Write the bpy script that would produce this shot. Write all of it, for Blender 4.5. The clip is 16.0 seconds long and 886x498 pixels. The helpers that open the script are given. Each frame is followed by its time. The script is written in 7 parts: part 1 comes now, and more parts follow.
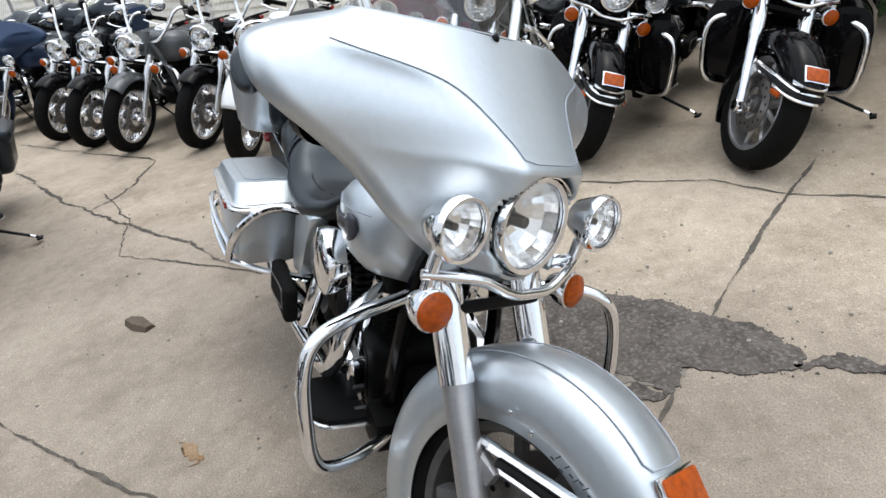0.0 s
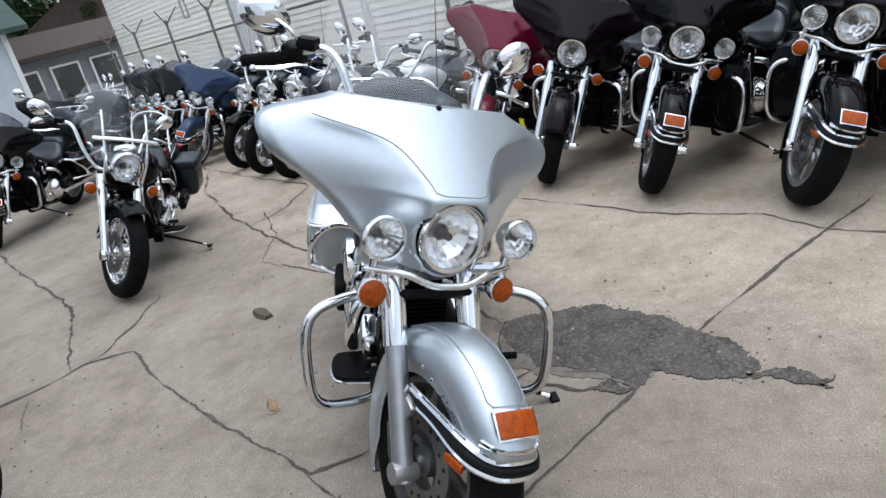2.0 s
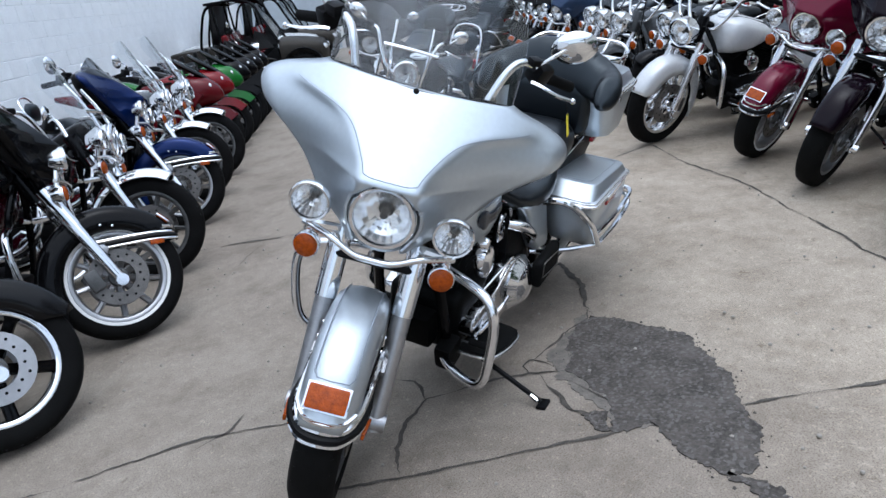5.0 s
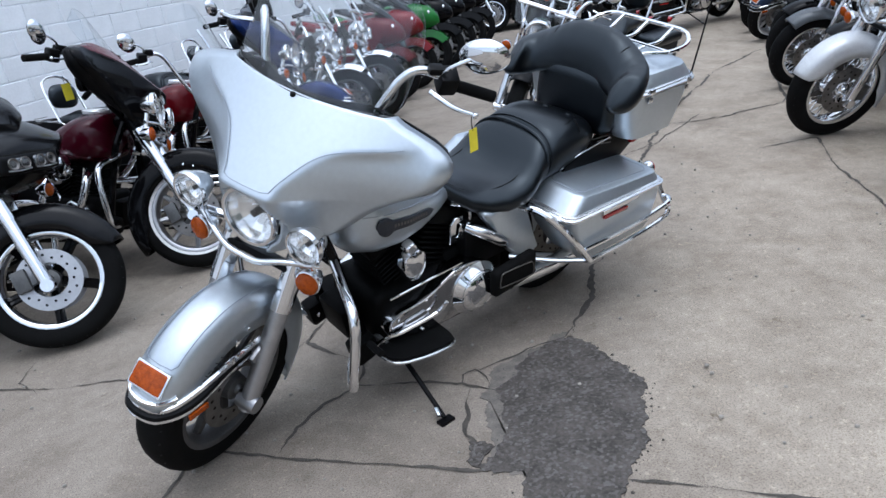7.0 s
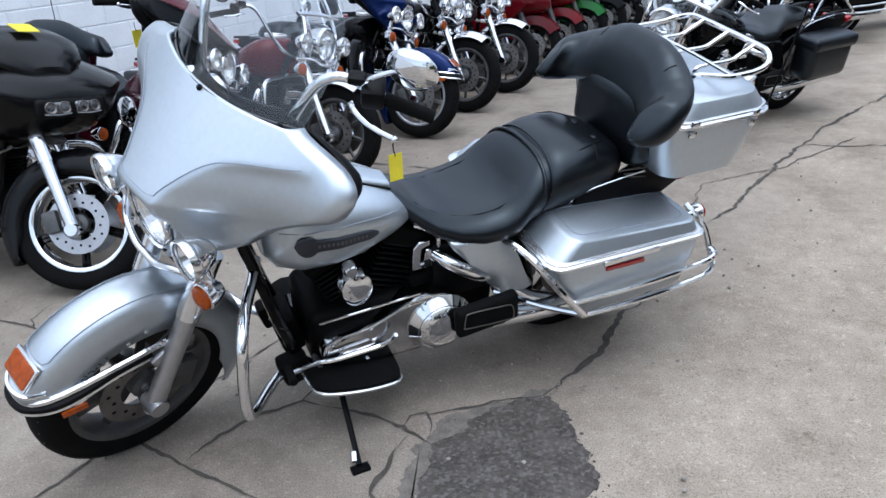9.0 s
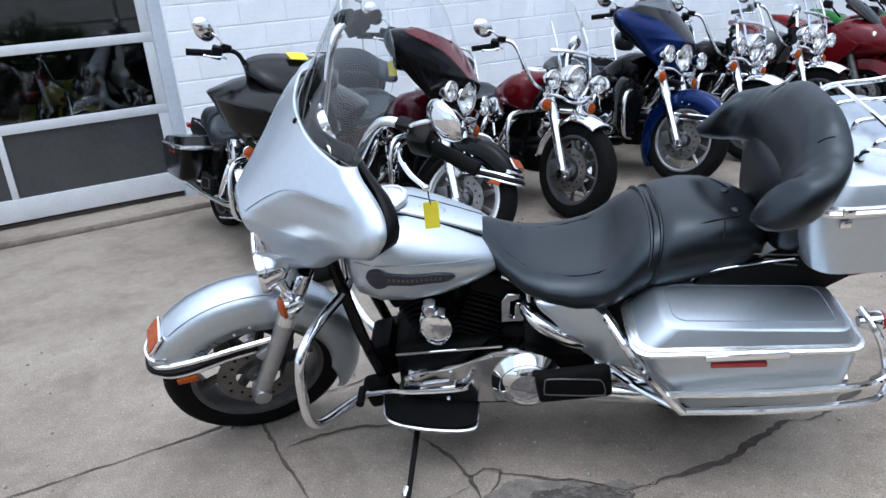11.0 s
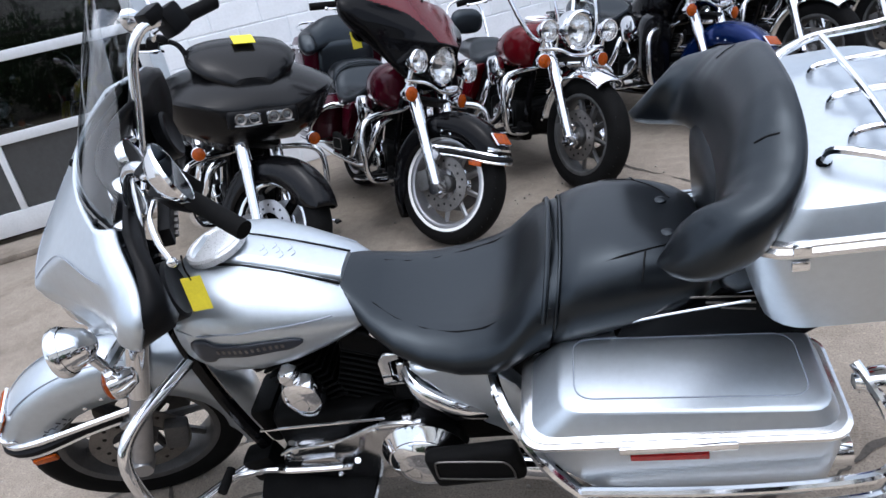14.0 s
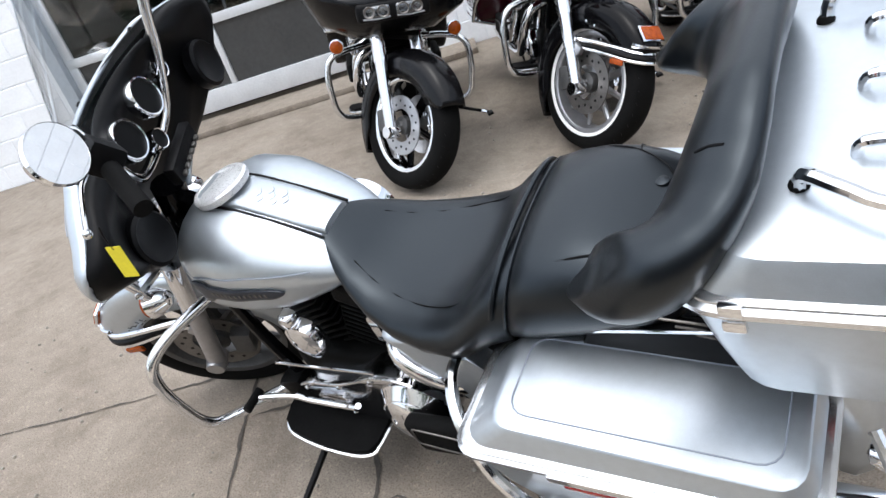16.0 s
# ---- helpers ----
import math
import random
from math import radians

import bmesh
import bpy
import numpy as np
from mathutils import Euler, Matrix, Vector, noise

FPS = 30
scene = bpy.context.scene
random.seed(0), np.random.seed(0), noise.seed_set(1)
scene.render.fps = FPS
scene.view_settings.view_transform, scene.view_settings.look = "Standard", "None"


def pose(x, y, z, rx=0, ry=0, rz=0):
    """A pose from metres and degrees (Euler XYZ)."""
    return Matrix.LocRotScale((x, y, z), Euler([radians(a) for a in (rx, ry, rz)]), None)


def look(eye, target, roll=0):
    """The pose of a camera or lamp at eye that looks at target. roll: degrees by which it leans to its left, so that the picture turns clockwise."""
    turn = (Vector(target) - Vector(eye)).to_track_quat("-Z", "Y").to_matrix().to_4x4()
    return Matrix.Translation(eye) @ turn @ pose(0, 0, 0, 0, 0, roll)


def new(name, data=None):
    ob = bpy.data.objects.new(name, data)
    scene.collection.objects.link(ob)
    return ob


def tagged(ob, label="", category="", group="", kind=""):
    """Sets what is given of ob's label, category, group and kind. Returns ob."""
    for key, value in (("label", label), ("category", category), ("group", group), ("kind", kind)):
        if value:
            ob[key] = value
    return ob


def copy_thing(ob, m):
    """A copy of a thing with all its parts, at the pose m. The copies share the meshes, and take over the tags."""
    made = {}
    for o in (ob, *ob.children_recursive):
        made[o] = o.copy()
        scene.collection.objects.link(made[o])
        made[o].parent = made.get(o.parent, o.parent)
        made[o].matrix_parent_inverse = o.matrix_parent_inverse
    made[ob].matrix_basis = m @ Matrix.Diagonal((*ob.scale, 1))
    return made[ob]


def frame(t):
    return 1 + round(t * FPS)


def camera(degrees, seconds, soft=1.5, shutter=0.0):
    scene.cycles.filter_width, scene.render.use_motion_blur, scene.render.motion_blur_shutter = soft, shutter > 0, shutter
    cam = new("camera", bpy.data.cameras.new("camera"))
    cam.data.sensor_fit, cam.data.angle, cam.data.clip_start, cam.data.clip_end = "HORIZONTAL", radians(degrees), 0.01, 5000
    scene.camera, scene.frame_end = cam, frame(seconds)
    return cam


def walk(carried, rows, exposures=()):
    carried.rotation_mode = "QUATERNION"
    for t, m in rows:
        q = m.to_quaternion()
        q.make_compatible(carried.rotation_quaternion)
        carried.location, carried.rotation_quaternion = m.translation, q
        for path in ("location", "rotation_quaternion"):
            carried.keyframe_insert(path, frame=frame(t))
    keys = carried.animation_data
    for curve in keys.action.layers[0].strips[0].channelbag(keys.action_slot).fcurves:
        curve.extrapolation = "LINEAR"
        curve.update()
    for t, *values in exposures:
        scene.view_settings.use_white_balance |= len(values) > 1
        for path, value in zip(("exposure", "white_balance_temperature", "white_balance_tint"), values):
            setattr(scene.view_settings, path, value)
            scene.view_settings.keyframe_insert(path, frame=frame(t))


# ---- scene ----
import functools

cam = camera(63.4, 16.0, soft=1.5)
PATH = [
    (0, (1.394, -0.038, 1.472), (-0.407, -0.063, 0.603), -11.8),
    (0.5, (1.59, 0.028, 1.503), (-0.287, 0.01, 0.813), -13.1),
    (1, (1.814, 0.154, 1.531), (-0.077, 0.081, 0.883), -12.8),
    (1.5, (1.961, 0.417, 1.533), (0.129, 0.033, 0.829), -15.3),
    (2, (1.95, 0.583, 1.549), (0.14, 0.094, 0.852), -14.9),
    (2.5, (1.84, 0.68, 1.533), (0.055, 0.063, 0.875), -13.0),
    (3, (1.8, 0.939, 1.521), (0.084, 0.135, 0.882), -12.9),
    (3.5, (1.72, 1.127, 1.509), (0.126, 0.16, 0.786), -11.3),
    (4, (1.581, 1.248, 1.495), (0.05, 0.202, 0.746), -8.7),
    (4.5, (1.468, 1.526, 1.49), (0.055, 0.303, 0.777), -10.0),
    (4.7, (1.419, 1.625, 1.485), (0.079, 0.311, 0.795), -10.2),
    (6.8, (0.4, 2.188, 1.514), (-0.282, 0.466, 0.76), -8.1),
    (7, (0.272, 2.256, 1.514), (-0.331, 0.505, 0.758), -8.8),
    (7.5, (0.017, 2.383, 1.507), (-0.333, 0.543, 0.807), -7.4),
    (8, (-0.176, 2.282, 1.505), (-0.422, 0.462, 0.713), -5.2),
    (8.2, (-0.249, 2.21, 1.526), (-0.491, 0.398, 0.715), -4.8),
    (10.3, (-1.021, 1.929, 1.485), (-0.616, 0.134, 0.702), -4.6),
    (10.5, (-1.11, 1.908, 1.49), (-0.585, 0.129, 0.742), -4.1),
    (11, (-1.257, 1.865, 1.493), (-0.499, 0.136, 0.833), -5.4),
    (11.5, (-1.295, 1.742, 1.481), (-0.558, 0.009, 0.809), -5.0),
    (12, (-1.302, 1.575, 1.482), (-0.765, -0.222, 0.787), -3.7),
    (12.5, (-1.336, 1.442, 1.475), (-0.67, -0.31, 0.778), -6.0),
    (13, (-1.504, 1.308, 1.469), (-0.661, -0.381, 0.809), -7.5),
    (13.5, (-1.577, 1.207, 1.459), (-0.659, -0.411, 0.723), -10.5),
    (14, (-1.59, 1.083, 1.464), (-0.594, -0.476, 0.705), -12.7),
    (14.5, (-1.69, 0.987, 1.45), (-0.512, -0.416, 0.648), -16.8),
    (15, (-1.883, 0.867, 1.458), (-0.551, -0.354, 0.6), -16.8),
    (15.5, (-1.885, 0.703, 1.447), (-0.5, -0.426, 0.549), -17.0),
    (16, (-1.916, 0.518, 1.459), (-0.441, -0.455, 0.523), -18.9),
]
walk(cam, [(t, look(eye, target, roll)) for t, eye, target, roll in PATH],
     exposures=[(0, 0.95, 6320, 7), (2, 0.69, 5940, 7), (4.5, 0.59, 5560, 7), (7.5, 0.59, 5560, 8), (10.5, 0.88, 5580, 8), (12.5, 0.85, 5620, 9), (13.75, 0.87, 5790, 11), (14.5, 1.02, 5940, 10), (16, 1.12, 6200, 9)])

# ---- light ----
world = bpy.data.worlds.new("overcast_sky")
scene.world = world
world.use_nodes = True
wn = world.node_tree.nodes
sky = wn.new("ShaderNodeTexSky")
sky.sky_type = "NISHITA"
sky.sun_disc = False
sky.sun_elevation = radians(77)
sky.sun_rotation = radians(348)
sky.air_density, sky.dust_density, sky.ozone_density = 1.0, 3.0, 1.2
wn["Background"].inputs["Strength"].default_value = 0.15
haze = wn.new("ShaderNodeHueSaturation")
haze.inputs["Saturation"].default_value = 0.40
world.node_tree.links.new(sky.outputs["Color"], haze.inputs["Color"])
world.node_tree.links.new(haze.outputs["Color"], wn["Background"].inputs["Color"])

sun = new("sun", bpy.data.lights.new("sun", "SUN"))
sun.data.energy = 1.0
sun.data.angle = radians(115)
sun.data.color = (1.0, 0.97, 0.93)
sun.matrix_basis = look((0.4, 0.2, 10.6), (0, 0, 0))


# ---- materials ----
def mat(name, base, rough=0.5, metal=0.0, vary=0.1, scale=6.0, bump=0.0, bump_scale=60.0, coat=0.0, tint=None, spec=0.5, rand=0.0, rough_vary=0.1):
    """A principled surface with two scales of variation, relief and wear."""
    m = bpy.data.materials.new(name)
    m.use_nodes = True
    nt = m.node_tree
    n, l = nt.nodes, nt.links
    b = n["Principled BSDF"]
    b.inputs["Metallic"].default_value = metal
    b.inputs["Specular IOR Level"].default_value = spec
    b.inputs["Coat Weight"].default_value = coat
    b.inputs["Coat Roughness"].default_value = 0.06
    tc = n.new("ShaderNodeTexCoord")
    big = n.new("ShaderNodeTexNoise")
    big.inputs["Scale"].default_value = scale
    big.inputs["Detail"].default_value = 6
    small = n.new("ShaderNodeTexNoise")
    small.inputs["Scale"].default_value = scale * 9
    small.inputs["Detail"].default_value = 4
    l.new(tc.outputs["Object"], big.inputs["Vector"])
    l.new(tc.outputs["Object"], small.inputs["Vector"])
    add = n.new("ShaderNodeMath")
    add.operation = "ADD"
    l.new(big.outputs["Fac"], add.inputs[0])
    l.new(small.outputs["Fac"], add.inputs[1])
    half = n.new("ShaderNodeMapRange")
    half.inputs["From Min"].default_value, half.inputs["From Max"].default_value = 0.65, 1.35
    l.new(add.outputs[0], half.inputs["Value"])
    mix = n.new("ShaderNodeMix")
    mix.data_type = "RGBA"
    lo = [c * (1 - vary) for c in base]
    hi = list(tint) if tint else [min(1, c * (1 + vary)) for c in base]
    mix.inputs["A"].default_value = (*lo, 1)
    mix.inputs["B"].default_value = (*hi, 1)
    l.new(half.outputs["Result"], mix.inputs["Factor"])
    col = mix.outputs["Result"]
    if rand:
        oi = n.new("ShaderNodeObjectInfo")
        mr = n.new("ShaderNodeMapRange")
        mr.inputs["To Min"].default_value, mr.inputs["To Max"].default_value = 1 - rand, 1 + rand
        l.new(oi.outputs["Random"], mr.inputs["Value"])
        hs = n.new("ShaderNodeHueSaturation")
        l.new(mr.outputs["Result"], hs.inputs["Value"])
        l.new(col, hs.inputs["Color"])
        col = hs.outputs["Color"]
    l.new(col, b.inputs["Base Color"])
    rr = n.new("ShaderNodeMapRange")
    rr.inputs["To Min"].default_value = max(0.0, rough * (1 - rough_vary))
    rr.inputs["To Max"].default_value = min(1.0, rough * (1 + rough_vary))
    l.new(small.outputs["Fac"], rr.inputs["Value"])
    l.new(rr.outputs["Result"], b.inputs["Roughness"])
    if bump:
        fine = n.new("ShaderNodeTexNoise")
        fine.inputs["Scale"].default_value = bump_scale
        fine.inputs["Detail"].default_value = 5
        l.new(tc.outputs["Object"], fine.inputs["Vector"])
        bp = n.new("ShaderNodeBump")
        bp.inputs["Strength"].default_value = bump
        bp.inputs["Distance"].default_value = 0.004
        l.new(fine.outputs["Fac"], bp.inputs["Height"])
        l.new(bp.outputs["Normal"], b.inputs["Normal"])
    return m


def clear(name, tint, gloss=0.02, ior=1.45):
    """A thin clear sheet: it lets light through and mirrors by Fresnel."""
    m = bpy.data.materials.new(name)
    m.use_nodes = True
    n, l = m.node_tree.nodes, m.node_tree.links
    n.remove(n["Principled BSDF"])
    tr = n.new("ShaderNodeBsdfTransparent")
    tr.inputs["Color"].default_value = (*tint, 1)
    gl = n.new("ShaderNodeBsdfGlossy")
    gl.inputs["Roughness"].default_value = gloss
    lw = n.new("ShaderNodeLayerWeight")
    lw.inputs["Blend"].default_value = 0.5
    pw = n.new("ShaderNodeMath")
    pw.operation = "POWER"
    pw.inputs[1].default_value = 4.0
    l.new(lw.outputs["Facing"], pw.inputs[0])
    fr = n.new("ShaderNodeMapRange")
    r0 = 2 * ((ior - 1) / (ior + 1)) ** 2
    fr.inputs["To Min"].default_value, fr.inputs["To Max"].default_value = r0, 0.85
    l.new(pw.outputs[0], fr.inputs["Value"])
    mx = n.new("ShaderNodeMixShader")
    l.new(fr.outputs[0], mx.inputs[0])
    l.new(tr.outputs[0], mx.inputs[1])
    l.new(gl.outputs[0], mx.inputs[2])
    l.new(mx.outputs[0], n["Material Output"].inputs["Surface"])
    return m


def paint(name, base, metal=0.25, rough=0.28):
    return mat(name, base, rough, metal, vary=0.06, scale=30, coat=0.14, rough_vary=0.15, spec=0.24)


SILVER = mat("silver_metallic_paint", (0.52, 0.568, 0.612), 0.38, 0.86, vary=0.05, scale=60, coat=0.35, rough_vary=0.12)
STRIPE = mat("grey_pinstripe", (0.27, 0.30, 0.35), 0.4)
CHROME = mat("chrome", (0.82, 0.83, 0.85), 0.07, 1.0, vary=0.04, scale=12, rough_vary=0.5)
BRUSHED = mat("brushed_aluminium", (0.42, 0.42, 0.43), 0.38, 0.9, vary=0.12, scale=30, bump=0.05, bump_scale=200)
STEEL = mat("brake_steel", (0.17, 0.16, 0.15), 0.42, 0.8, vary=0.3, scale=25)
DULL_WHEEL = mat("dull_grey_wheel_paint", (0.085, 0.083, 0.083), 0.5, 0.4, vary=0.25, scale=22)
POLISHED = mat("polished_cover_metal", (0.52, 0.52, 0.53), 0.13, 1.0, vary=0.10, scale=14, rough_vary=0.4)
DARK_CAST = mat("dark_cast_metal", (0.10, 0.10, 0.10), 0.5, 0.6, vary=0.3, scale=20)
BLACK = mat("gloss_black_paint", (0.003, 0.003, 0.0035), 0.07, 0.0, vary=0.2, scale=30, spec=0.13, rough_vary=0.3)
SATIN_BLACK = mat("satin_black", (0.0035, 0.0035, 0.004), 0.42, 0.0, vary=0.3, scale=15, bump=0.05, spec=0.12)
NOSE_BLACK = mat("soft_gloss_black_paint", (0.004, 0.004, 0.0045), 0.2, 0.0, vary=0.2, scale=18, spec=0.22, rough_vary=0.2)
LENS = mat("lamp_lens_grey", (0.16, 0.165, 0.17), 0.12, 0.9, vary=0.35, scale=60)
ENGINE_BLACK = mat("wrinkle_black_engine_paint", (0.0025, 0.0025, 0.0025), 0.5, 0.0, vary=0.4, scale=25, bump=0.25, bump_scale=180, spec=0.07)
VINYL = mat("black_vinyl", (0.0028, 0.0034, 0.0046), 0.31, 0.0, vary=0.25, scale=9, bump=0.05, bump_scale=200, spec=0.50)
VINYL.node_tree.nodes["Principled BSDF"].inputs["Specular Tint"].default_value = (0.78, 0.90, 1.0, 1)
RUBBER = mat("tyre_rubber", (0.0055, 0.0055, 0.0055), 0.78, 0.0, vary=0.35, scale=14, bump=0.2, bump_scale=120, spec=0.08)
AMBER = mat("amber_lens", (0.32, 0.054, 0.001), 0.25, 0.0, vary=0.45, scale=70, coat=0.05, bump=0.6, bump_scale=120, spec=0.3)
RED_LENS = mat("red_lens", (0.33, 0.008, 0.010), 0.16, 0.0, vary=0.3, scale=80, coat=0.6)
REFLECTOR = mat("lamp_reflector", (0.95, 0.95, 0.96), 0.14, 0.78, vary=0.05, scale=40)
LAMP_GLASS = clear("lamp_glass", (0.97, 0.98, 0.98))
SHIELD = clear("clear_windshield", (0.93, 0.945, 0.95), 0.03, 1.5)
SMOKE = clear("smoked_windshield", (0.25, 0.26, 0.28))
YELLOW = mat("yellow_tag_paper", (0.80, 0.68, 0.03), 0.7, vary=0.08, scale=20)
WHITE = mat("white_paint", (0.75, 0.75, 0.74), 0.5, vary=0.06)
MAROON = paint("maroon_paint", (0.115, 0.003, 0.020), 0.1, 0.18)
RED = paint("red_paint", (0.15, 0.003, 0.006), 0.1, 0.15)
DARK_MAROON = paint("dark_maroon_paint", (0.045, 0.002, 0.008), 0.1, 0.18)
DEEP_RED = paint("deep_red_paint", (0.095, 0.002, 0.005), 0.1, 0.2)
BADGE = mat("dark_badge", (0.022, 0.026, 0.036), 0.35, vary=0.2, scale=80)
NAVY = paint("blue_paint", (0.003, 0.014, 0.078), 0.5, 0.18)
STEEL_BLUE = paint("steel_blue_paint", (0.022, 0.040, 0.085), 0.3)
PURPLE = mat("dark_plum_paint", (0.006, 0.003, 0.006), 0.1, 0.0, vary=0.1, scale=30, spec=0.13, rough_vary=0.2)
GREEN = paint("green_paint", (0.015, 0.13, 0.018), 0.1, 0.15)
PEARL = paint("pearl_white_paint", (0.62, 0.63, 0.64), 0.2)
GREY_PAINT = paint("grey_paint", (0.10, 0.105, 0.11), 0.3)
TAN = mat("bronze_paint", (0.030, 0.026, 0.021), 0.5, 0.2, vary=0.15, scale=8, spec=0.2)
CAP = mat("satin_bright_cap", (0.82, 0.83, 0.84), 0.28, 0.45, vary=0.03, scale=30)
# ---- mesh tools ----
def part(name, bm, material, parent, label="", m=None, sharp=38, kind=""):
    """Links a bmesh as one mesh object under a thing or under a part."""
    bmesh.ops.recalc_face_normals(bm, faces=bm.faces)
    me = bpy.data.meshes.new(name)
    bm.to_mesh(me)
    bm.free()
    me.materials.append(material)
    me.polygons.foreach_set("use_smooth", [True] * len(me.polygons))
    me.set_sharp_from_angle(angle=radians(sharp))
    ob = new(name, me)
    ob.parent = parent
    if m is not None:
        ob.matrix_basis = m
    return tagged(ob, label, kind=kind)


def V(*a):
    return Vector(a)


def axes(w):
    w = Vector(w).normalized()
    u = w.orthogonal().normalized()
    return u, w.cross(u), w


def rounded(pts, steps=5):
    """A Catmull-Rom curve through the points."""
    p = [Vector(q) for q in pts]
    if len(p) < 3:
        return p
    out = []
    for i in range(len(p) - 1):
        a, b, c, e = p[max(i - 1, 0)], p[i], p[i + 1], p[min(i + 2, len(p) - 1)]
        for k in range(steps):
            t = k / steps
            out.append(0.5 * ((2 * b) + (c - a) * t + (2 * a - 5 * b + 4 * c - e) * t * t + (3 * b - a - 3 * c + e) * t ** 3))
    out.append(p[-1])
    return out


def tube(bm, pts, r, seg=8, smooth=True, steps=5, flat=1.0):
    """A round bar along a curve; r may be a pair for a taper."""
    p = rounded(pts, steps) if smooth else [Vector(q) for q in pts]
    r0, r1 = (r, r) if not isinstance(r, tuple) else r
    u = None
    rows = []
    for i, q in enumerate(p):
        w = (p[min(i + 1, len(p) - 1)] - p[max(i - 1, 0)]).normalized()
        if u is None:
            u = w.orthogonal().normalized()
        u = (u - w * u.dot(w)).normalized()
        v = w.cross(u)
        rr = r0 + (r1 - r0) * i / (len(p) - 1)
        rows.append([bm.verts.new(q + rr * (math.cos(a) * u + flat * math.sin(a) * v)) for a in (2 * math.pi * k / seg for k in range(seg))])
    skin(bm, rows, True, True)
    return bm


def skin(bm, rows, around=True, caps=False):
    n = len(rows[0])
    for a, b in zip(rows, rows[1:]):
        for k in range(n if around else n - 1):
            j = (k + 1) % n
            bm.faces.new((a[k], a[j], b[j], b[k]))
    if caps:
        bm.faces.new(rows[0][::-1])
        bm.faces.new(rows[-1])


def loft(bm, rings, caps=True, around=True):
    skin(bm, [[bm.verts.new(p) for p in ring] for ring in rings], around, caps)
    return bm


def lathe(bm, prof, c, axis, seg=24, closed=False, arc=None):
    """Turns a profile of (radius, height) about the axis through c."""
    u, v, w = axes(axis)
    c = Vector(c)
    rows = []
    for r, h in prof:
        rows.append([bm.verts.new(c + w * h + max(r, 1e-4) * (math.cos(a) * u + math.sin(a) * v)) for a in (2 * math.pi * k / seg for k in range(seg))])
    if closed:
        rows.append(rows[0])
    skin(bm, rows, True, False)
    bmesh.ops.remove_doubles(bm, verts=bm.verts, dist=2e-4) if not closed else None
    return bm


def rbox(bm, size, m, bevel=0.01, seg=2):
    made = bmesh.ops.create_cube(bm, size=1.0, matrix=m @ Matrix.Diagonal((*size, 1)))
    if bevel:
        vs = set(made["verts"])
        es = [e for e in bm.edges if e.verts[0] in vs and e.verts[1] in vs]
        bmesh.ops.bevel(bm, geom=es, offset=bevel, segments=seg, affect="EDGES", profile=0.6)
    return bm


def B():
    return bmesh.new()


def at(x, y, z, rx=0, ry=0, rz=0):
    return pose(x, y, z, rx, ry, rz)


def sring(x, hw, zt, zb, n=24, p=2.6, yc=0.0, dip=0.0):
    """A super-ellipse across the bike at x; dip sinks the middle of its top."""
    zc, hh = (zt + zb) / 2, (zt - zb) / 2
    out = []
    for k in range(n):
        a = 2 * math.pi * k / n
        c, s = math.cos(a), math.sin(a)
        y = hw * math.copysign(abs(c) ** (2 / p), c)
        z = zc + hh * math.copysign(abs(s) ** (2 / p), s)
        if s > 0:
            z -= dip * max(0.0, 1 - (y / max(hw, 1e-3) / 0.7) ** 2)
        out.append(V(x, yc + y, z))
    return out


def slab(bm, outline, y0, y1, bevel=0.008, seg=2):
    """A flat outline in x and z made solid from y0 to y1, with rounded edges."""
    a = [bm.verts.new((x, y0, z)) for x, z in outline]
    b = [bm.verts.new((x, y1, z)) for x, z in outline]
    f = [bm.faces.new(a), bm.faces.new(b[::-1])]
    n = len(a)
    for k in range(n):
        f.append(bm.faces.new((a[k], b[k], b[(k + 1) % n], a[(k + 1) % n])))
    if bevel:
        es = list({e for q in f for e in q.edges})
        bmesh.ops.bevel(bm, geom=es, offset=bevel, segments=seg, affect="EDGES", profile=0.6)
    return bm


def lerp(a, b, t):
    return a + (b - a) * t


def table(t, rows):
    """Straight lines through rows of (t, values)."""
    if t <= rows[0][0]:
        return rows[0][1:]
    for p, q in zip(rows, rows[1:]):
        if t <= q[0]:
            f = (t - p[0]) / (q[0] - p[0])
            f = f * f * (3 - 2 * f) * 0.35 + f * 0.65
            return tuple(lerp(a, b, f) for a, b in zip(p[1:], q[1:]))
    return rows[-1][1:]
# ---- touring motorcycle ----
RAKE = radians(26)
AX = V(0, 0, 0.325)


def steering(deg):
    return Matrix.Translation(AX) @ Matrix.Rotation(radians(deg), 4, V(-math.sin(RAKE), 0, math.cos(RAKE))) @ Matrix.Translation(-AX)


def raked(m, lift=0.0, deg=2.9):
    """The steered frame laid back a little about the front axle."""
    return m @ Matrix.Translation((0, 0, lift)) @ Matrix.Translation(AX) @ Matrix.Rotation(radians(-deg), 4, "Y") @ Matrix.Translation(-AX)


